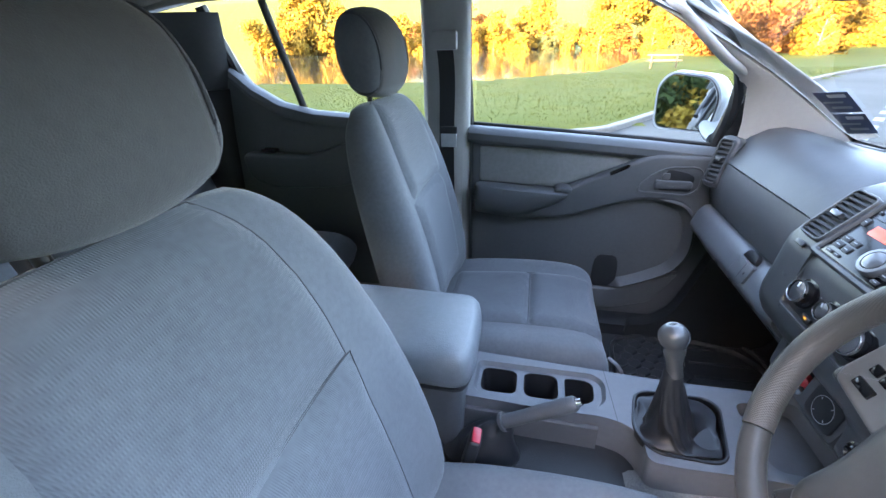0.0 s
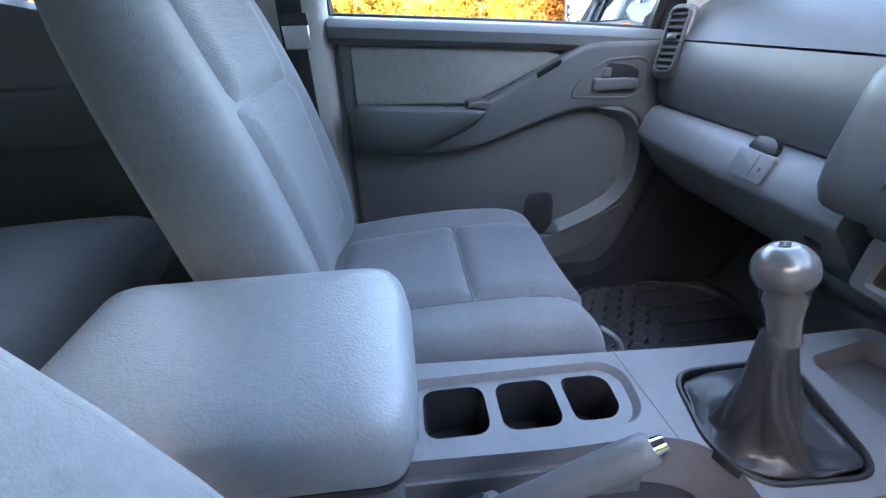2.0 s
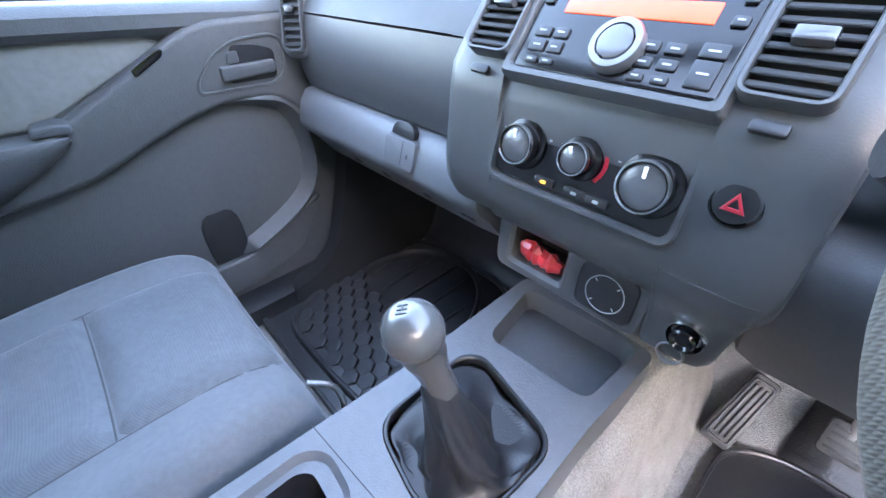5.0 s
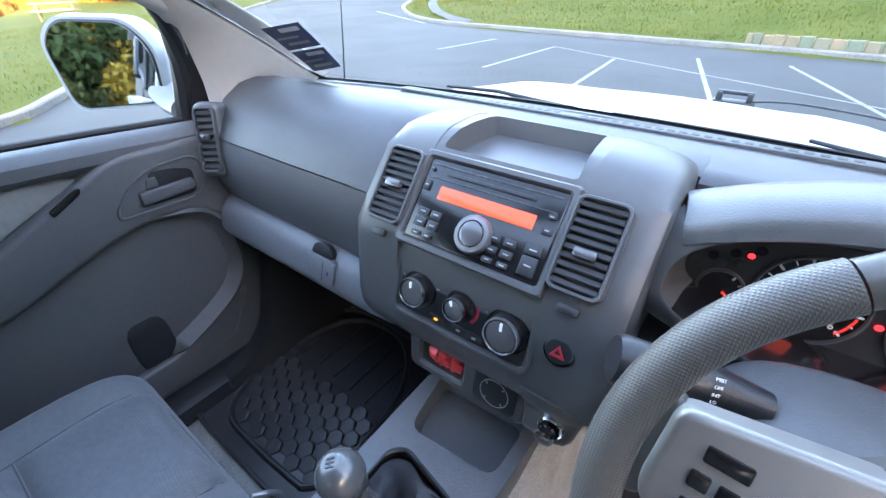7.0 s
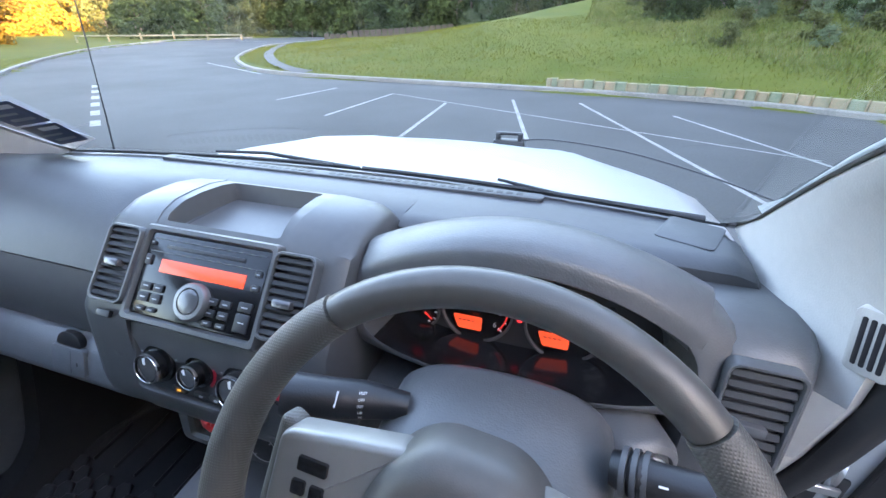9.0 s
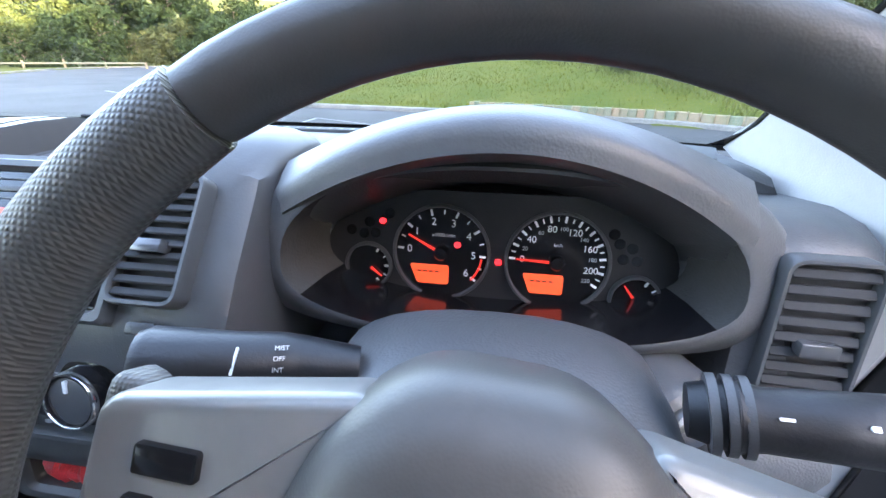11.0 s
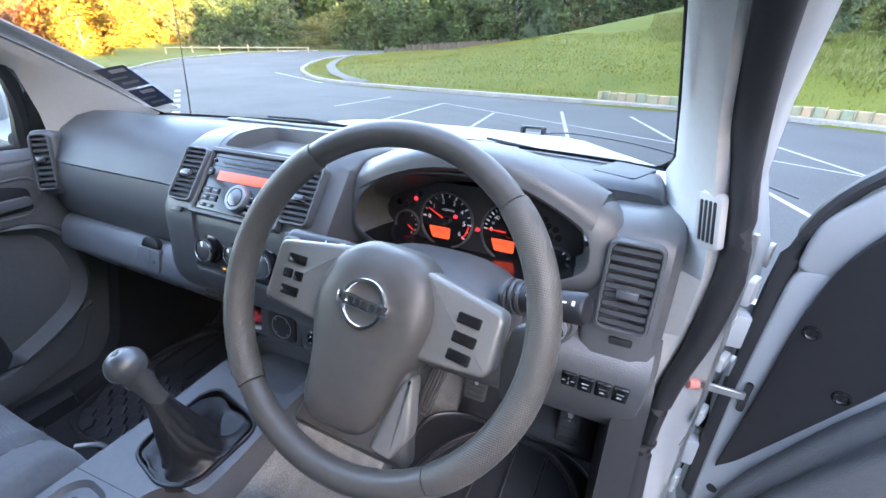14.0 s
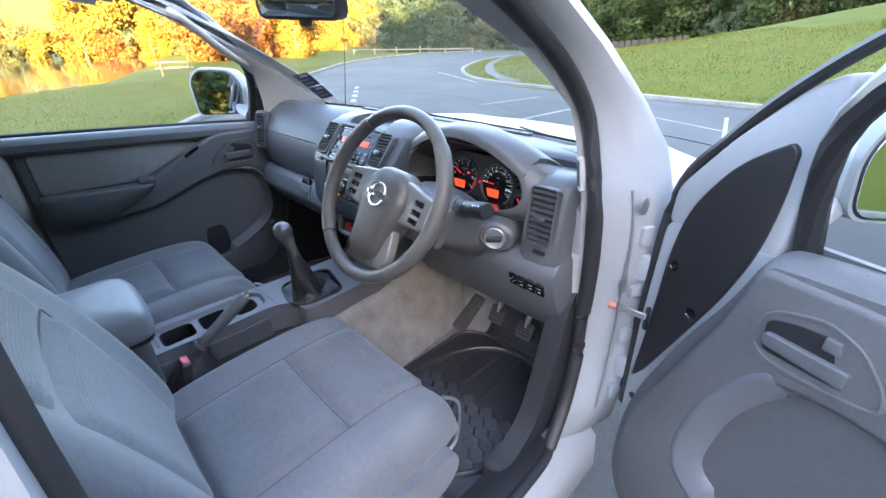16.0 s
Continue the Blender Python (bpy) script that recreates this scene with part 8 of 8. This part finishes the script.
for k in range(6):
    t0 = k / 6
    a = (-7.2 - 5.5 * t0, 5.2 + 3.95 * t0)
    paint_line(far(a), far((a[0] - 0.45, a[1] + 0.32)), 0.16)

# low timber wall at the foot of the bank
wl = thing("timber_retaining_wall", (4, 11.3, G), "low weathered timber retaining wall below the bank", "retaining wall")
pts = [Vector((x, y, 0)) for x, y in ((-0.6, 12.0), (2.0, 11.45), (4.2, 10.8), (7.0, 9.1), (9.5, 7.0))]
seg = curve_pts(pts, 12)
dist = 0
prev = seg[0]
acc = []
for p in seg[1:]:
    acc.append((prev, p))
    prev = p
n = 0
for a, b in acc:
    L = (b - a).length
    k = max(1, round(L / 0.58))
    for i in range(k):
        p = a + (b - a) * ((i + 0.5) / k)
        t = (b - a).normalized()
        nr = Vector((-t.y, t.x, 0))
        bm = B()
        h = 0.30 + 0.03 * noise.noise((n * 0.7, 0, 0))
        box(bm, -L / k * 0.46, L / k * 0.46, 0.10, 0.20, -0.05, h, 0.015, 1, Matrix.Translation((p.x, p.y, G)) @ Matrix(((t.x, nr.x, 0, 0), (t.y, nr.y, 0, 0), (0, 0, 1, 0), (0, 0, 0, 1))))
        part("block", bm, M_TIMBER, wl)
        bm = B()
        box(bm, L / k * 0.46, L / k * 0.54, 0.06, 0.14, -0.05, h + 0.03, 0.01, 1, Matrix.Translation((p.x, p.y, G)) @ Matrix(((t.x, nr.x, 0, 0), (t.y, nr.y, 0, 0), (0, 0, 1, 0), (0, 0, 0, 1))))
        part("post", bm, M_TIMBER, wl)
        n += 1

bm = B()
bm.faces.new([bm.verts.new((x, y, G - 0.42)) for x, y in ((-400, -300), (-10, -300), (-10, 40), (-400, 40))])
tagged(part("water", bm, M_WATER, smooth=False), "still lake water reflecting golden trees", "lake", kind="structure")


# trees
def leaf_mat(name, c1, c2):
    m = mat(name, c1, 0.8, var=0.3, vscale=0.8, cscale=6, col2=c2)
    n, l = m.node_tree.nodes, m.node_tree.links
    b = n["Principled BSDF"]
    b.inputs["Specular IOR Level"].default_value = 0.2
    return m


# gold: evening sunlight is put into the leaf colour, besides the sun lamp
LEAVES = {"green": leaf_mat("green_leaves", (0.022, 0.042, 0.012), (0.055, 0.078, 0.022)), "gold": leaf_mat("sunlit_gold_leaves", (0.20, 0.115, 0.011), (0.26, 0.175, 0.024)), "rust": leaf_mat("rust_leaves", (0.26, 0.075, 0.014), (0.22, 0.11, 0.022)), "olive": leaf_mat("olive_leaves", (0.065, 0.078, 0.022), (0.10, 0.10, 0.034)), "pale": leaf_mat("pale_leaves", (0.13, 0.16, 0.10), (0.09, 0.12, 0.05))}


def make_tree(seed, h, spread, kind, leaves, size, at, bare=0.25):
    rnd = random.Random(seed)
    e = thing("tree", at, {"green": "dark green leafy tree", "gold": "tree, its leaves coloured gold for evening sun,", "rust": "orange-leaved autumn tree", "olive": "olive green bushy tree", "pale": "pale green leafy tree"}[kind] + " with an uneven crown", "tree", kind + " trees")
    base = Vector(at)
    bm = B()
    top = base + Vector((rnd.uniform(-.4, .4), rnd.uniform(-.4, .4), h * 0.8))
    tube(bm, [base - Vector((0, 0, 0.3)), base + (top - base) * 0.3 + Vector((rnd.uniform(-.2, .2), 0, 0)), base + (top - base) * 0.65, top], [h * 0.016, h * 0.013, h * 0.009, h * 0.004], 8)
    tips = []
    for k in range(9):
        t = 0.10 + 0.85 * k / 9
        s = base + (top - base) * t
        a = rnd.uniform(0, 6.28)
        L = spread * (1.1 - 0.6 * t) * rnd.uniform(0.7, 1.1)
        q = s + Vector((math.cos(a) * L, math.sin(a) * L, L * rnd.uniform(0.3, 0.8)))
        tube(bm, [s, (s + q) / 2 + Vector((0, 0, 0.1 * L)), q], [h * 0.010, h * 0.006, h * 0.002], 6)
        tips += [q, (s + q) / 2]
    tips.append(top)
    for k in range(4):
        a = rnd.uniform(0, 6.28)
        tips.append(base + Vector((math.cos(a) * spread * 0.45, math.sin(a) * spread * 0.45, h * rnd.uniform(0.04, 0.10))))
    part("trunk", bm, M_BARK, e)
    verts, faces = [], []
    clumps = [(p + Vector((rnd.gauss(0, .25), rnd.gauss(0, .25), rnd.gauss(0, .2))) * spread * 0.4, spread * rnd.uniform(0.22, 0.42)) for p in tips for _ in range(2)]
    for i in range(leaves):
        c, r = clumps[rnd.randrange(len(clumps))]
        d = Vector((rnd.gauss(0, 1), rnd.gauss(0, 1), rnd.gauss(0, 0.8)))
        d = d.normalized() * r * rnd.random() ** 0.4
        p = c + d
        u = Vector((rnd.gauss(0, 1), rnd.gauss(0, 1), rnd.gauss(0, 1))).normalized()
        v = u.cross(Vector((rnd.gauss(0, 1), rnd.gauss(0, 1), rnd.gauss(0, 1)))).normalized()
        s = size * rnd.uniform(0.6, 1.3)
        k = len(verts)
        verts += [p - u * s, p - v * s * 0.5, p + u * s, p + v * s * 0.5]
        faces.append((k, k + 1, k + 2, k + 3))
    me = bpy.data.meshes.new("crown")
    me.from_pydata([tuple(v) for v in verts], [], faces)
    me.materials.append(LEAVES[kind])
    ob = new("crown", me)
    ob.parent = e
    ob.matrix_parent_inverse = e.matrix_basis.inverted()
    return e


protos = {}
for kind, seed, h, sp, lv, sz in (("green", 1, 11, 3.4, 5200, 0.30), ("green2", 2, 8, 3.0, 4200, 0.26), ("gold", 3, 13, 4.2, 5200, 0.34), ("gold2", 4, 9, 3.6, 4400, 0.30), ("rust", 5, 7, 3.8, 4400, 0.28), ("olive", 6, 6, 2.6, 3600, 0.22), ("pale", 7, 5, 2.0, 3000, 0.18)):
    protos[kind] = make_tree(seed, h, sp, kind.rstrip("2"), lv, sz, (-60 - seed * 9, 62, height(-60 - seed * 9, 62)))
rnd = random.Random(11)


def plant(kind, x, y, s=1.0):
    m = Matrix.Translation((x, y, height(x, y) - 0.1)) @ Matrix.Rotation(rnd.uniform(0, 6.28), 4, 'Z')
    t = copy_thing(protos[kind], m)
    t.scale = (s, s, s * rnd.uniform(0.9, 1.15))
    return t


# belt of dark trees beyond the road
for k in range(30):
    t = k / 29
    x = -62 + 92 * t + rnd.uniform(-1.5, 1.5)
    y = 46 + 12 * math.sin(t * 3.1) + rnd.uniform(-2.5, 3)
    plant(rnd.choice(("green", "green", "green2", "olive")), x, y, rnd.uniform(0.8, 1.3))
for k in range(44):
    t = k / 43
    plant(rnd.choice(("green2", "olive", "pale", "olive", "green2")), -50 + 74 * t + rnd.uniform(-1, 1), 42 + 8 * math.sin(t * 3.1) + rnd.uniform(-2, 1.5), rnd.uniform(0.45, 0.85))
# golden trees over the lake
for k in range(26):
    a = radians(60 + 62 * k / 25 + rnd.uniform(-1, 1))
    d = rnd.uniform(92, 112)
    plant(rnd.choice(("gold", "gold", "gold2", "olive", "rust")), -d * math.sin(a), d * math.cos(a) * 1.0, rnd.uniform(0.9, 1.35))
for x, y, kd, s in ((-52, 17, "rust", 0.85), (-46, 18.5, "rust", 0.8), (-60, 21, "gold2", 0.9), (-66, 24, "gold", 0.8), (-56, 25, "rust", 0.9), (-50, 26, "gold2", 0.8)):
    plant(kd, x, y, s)
for k in range(24):
    a = radians(58 + 66 * k / 23 + rnd.uniform(-1, 1))
    d = rnd.uniform(84, 92)
    plant(rnd.choice(("gold2", "gold2", "olive", "rust")), -d * math.sin(a), d * math.cos(a) * 1.0, rnd.uniform(0.6, 0.95))
# trees at the far end of the car park, behind
for k in range(16):
    plant(rnd.choice(("gold2", "olive", "green", "gold")), -24 + 2.9 * k + rnd.uniform(-1, 1), -37 + rnd.uniform(-3, 3), rnd.uniform(0.8, 1.2))
    plant(rnd.choice(("gold2", "green", "olive")), -16 + 1.6 * k + rnd.uniform(-1, 1), -30 + rnd.uniform(-2, 2), rnd.uniform(0.7, 0.9))
# bushes up the bank
made = 0
while made < 130:
    x, y = rnd.uniform(2, 24), rnd.uniform(6, 34)
    d = kerb_dist(x, y, BANK)
    if d > 1.6 + max(0, 6.5 - x) * 1.7:
        plant(rnd.choice(("olive", "pale", "olive", "green2", "olive")), x, y, rnd.uniform(0.09, 0.20) * (1 + 0.06 * d))
        made += 1
for k in range(20):
    plant(rnd.choice(("green2", "olive", "green")), rnd.uniform(16, 34), rnd.uniform(-12, 22), rnd.uniform(0.6, 1.0))
# unseen wood on the added ridge, shading the trees beyond the road
for k in range(26):
    plant(rnd.choice(("green", "green2")), rnd.uniform(33, 42), -2 + 2.6 * k, rnd.uniform(0.9, 1.3))
# unseen hill of trees behind, added on the sun's side to shade the car
for k in range(16):
    a = radians(75 + 90 * k / 15)
    plant("green", 34 * math.sin(a) + rnd.uniform(-2, 2), 34 * math.cos(a) + rnd.uniform(-2, 2), rnd.uniform(1.0, 1.4))

# mown grass and scrub on the bank
def blades(name, count, box4, test, size, material, label, category):
    verts, faces = [], []
    x0, x1, y0, y1 = box4
    for k in range(count):
        x, y = rnd.uniform(x0, x1), rnd.uniform(y0, y1)
        if not test(x, y):
            continue
        p = Vector((x, y, height(x, y) - 0.01))
        a = rnd.uniform(0, 6.28)
        hgt = rnd.uniform(0.5, 1.2) * size
        w = hgt * rnd.uniform(0.08, 0.2)
        u = Vector((math.cos(a) * w, math.sin(a) * w, 0))
        q = p + Vector((rnd.gauss(0, .4) * hgt, rnd.gauss(0, .4) * hgt, hgt))
        i = len(verts)
        verts += [p - u, p + u, q]
        faces.append((i, i + 1, i + 2))
    me = bpy.data.meshes.new(name)
    me.from_pydata([tuple(v) for v in verts], [], faces)
    me.materials.append(material)
    tagged(new(name, me), label, category, kind="stuff")


M_SCRUB = mat("scrub_blades", (0.080, 0.108, 0.022), 0.9, var=0.3, vscale=0.9, cscale=4, col2=(0.17, 0.16, 0.065))
blades("scrub", 120000, (0, 26, 4, 32), lambda x, y: kerb_dist(x, y, BANK) > 0.9 + max(0, 6.0 - x) * 1.5 + 1.5 * noise.noise((x * 0.5, y * 0.5, 1)) + 3.5 * rnd.random() ** 2, 0.17, M_SCRUB, "long tufted grass and scrub on the bank", "scrub")
M_BLADE = mat("grass_blades", (0.078, 0.102, 0.012), 0.9, var=0.3, vscale=0.5, cscale=3, col2=(0.146, 0.136, 0.030))
blades("bank_grass", 230000, (-20, 18, 5, 36), lambda x, y: 0.3 < kerb_dist(x, y, BANK) < 9 + 9 * noise.noise((x * 0.3, y * 0.3, 5)) + 5, 0.075, M_BLADE, "short green grass on the bank", "grass")
blades("lakeside_grass", 90000, (-26, -7.2, -14, 16), lambda x, y: 0.3 < kerb_dist(x, y, LEFT) and kerb_dist(x, y, SHORE) < -0.3, 0.05, M_BLADE, "short green grass by the lake", "grass")
for m in (M_GRASS, M_BLADE, M_SCRUB):
    m.node_tree.nodes["Principled BSDF"].inputs["Specular IOR Level"].default_value = 0.08

# dark fence along the top of the road
fn = thing("boundary_fence", (-14, 40, height(-14, 40)), "dark wooden paling fence in front of the trees", "fence")
for k in range(22):
    x = -24 + k * 0.55
    y = 39 + 0.12 * k
    bm = B()
    z = height(x, y)
    box(bm, x, x + 0.5, y, y + 0.05, z - 0.1, z + 0.62, 0.01, 1)
    part("paling", bm, M_DARKWOOD, fn)
# low rail beside the road
rl = thing("road_barrier", (-36, 31, height(-36, 31)), "low wooden post-and-rail barrier beside the road", "barrier")
for k in range(6):
    x, y = -47 + 3.2 * k, 32 + 0.8 * k
    bm = B()
    z = height(x, y)
    box(bm, x - 0.07, x + 0.07, y - 0.07, y + 0.07, z - 0.2, z + 0.65, 0.01, 1)
    part("post", bm, M_TIMBER, rl)
bm = B()
tube(bm, [(-47, 32, height(-47, 32) + 0.58), (-31, 36, height(-31, 36) + 0.58)], 0.07, 8)
part("rail", bm, M_TIMBER, rl)

# picnic table on the lakeside grass
px, py = -29.5, 7.6
pz = height(px, py)
pt = thing("picnic_table", (px, py, pz), "weathered wooden picnic table with benches on the grass", "picnic table")
PM = Matrix.Translation((px, py, pz)) @ pose(0, 0, 0, 0, 0, 75)
for k in range(5):
    bm = B()
    box(bm, -1.0, 1.0, -0.38 + k * 0.155, -0.24 + k * 0.155, 0.72, 0.76, 0.005, 1, PM)
    part("tabletop_board", bm, M_TIMBER, pt)
for sg in (-1, 1):
    bm = B()
    box(bm, -1.0, 1.0, sg * 0.72 - 0.13, sg * 0.72 + 0.13, 0.42, 0.46, 0.005, 1, PM)
    part("bench", bm, M_TIMBER, pt)
    for sy in (-1, 1):
        bm = B()
        tube(bm, [PM @ Vector((sg * 0.7, sy * 0.65, 0)), PM @ Vector((sg * 0.7, sy * 0.2, 0.73))], 0.05, 6)
        part("leg", bm, M_TIMBER, pt)
    bm = B()
    box(bm, sg * 0.7 - 0.03, sg * 0.7 + 0.03, -0.8, 0.8, 0.34, 0.42, 0.005, 1, PM)
    part("cross_beam", bm, M_TIMBER, pt)
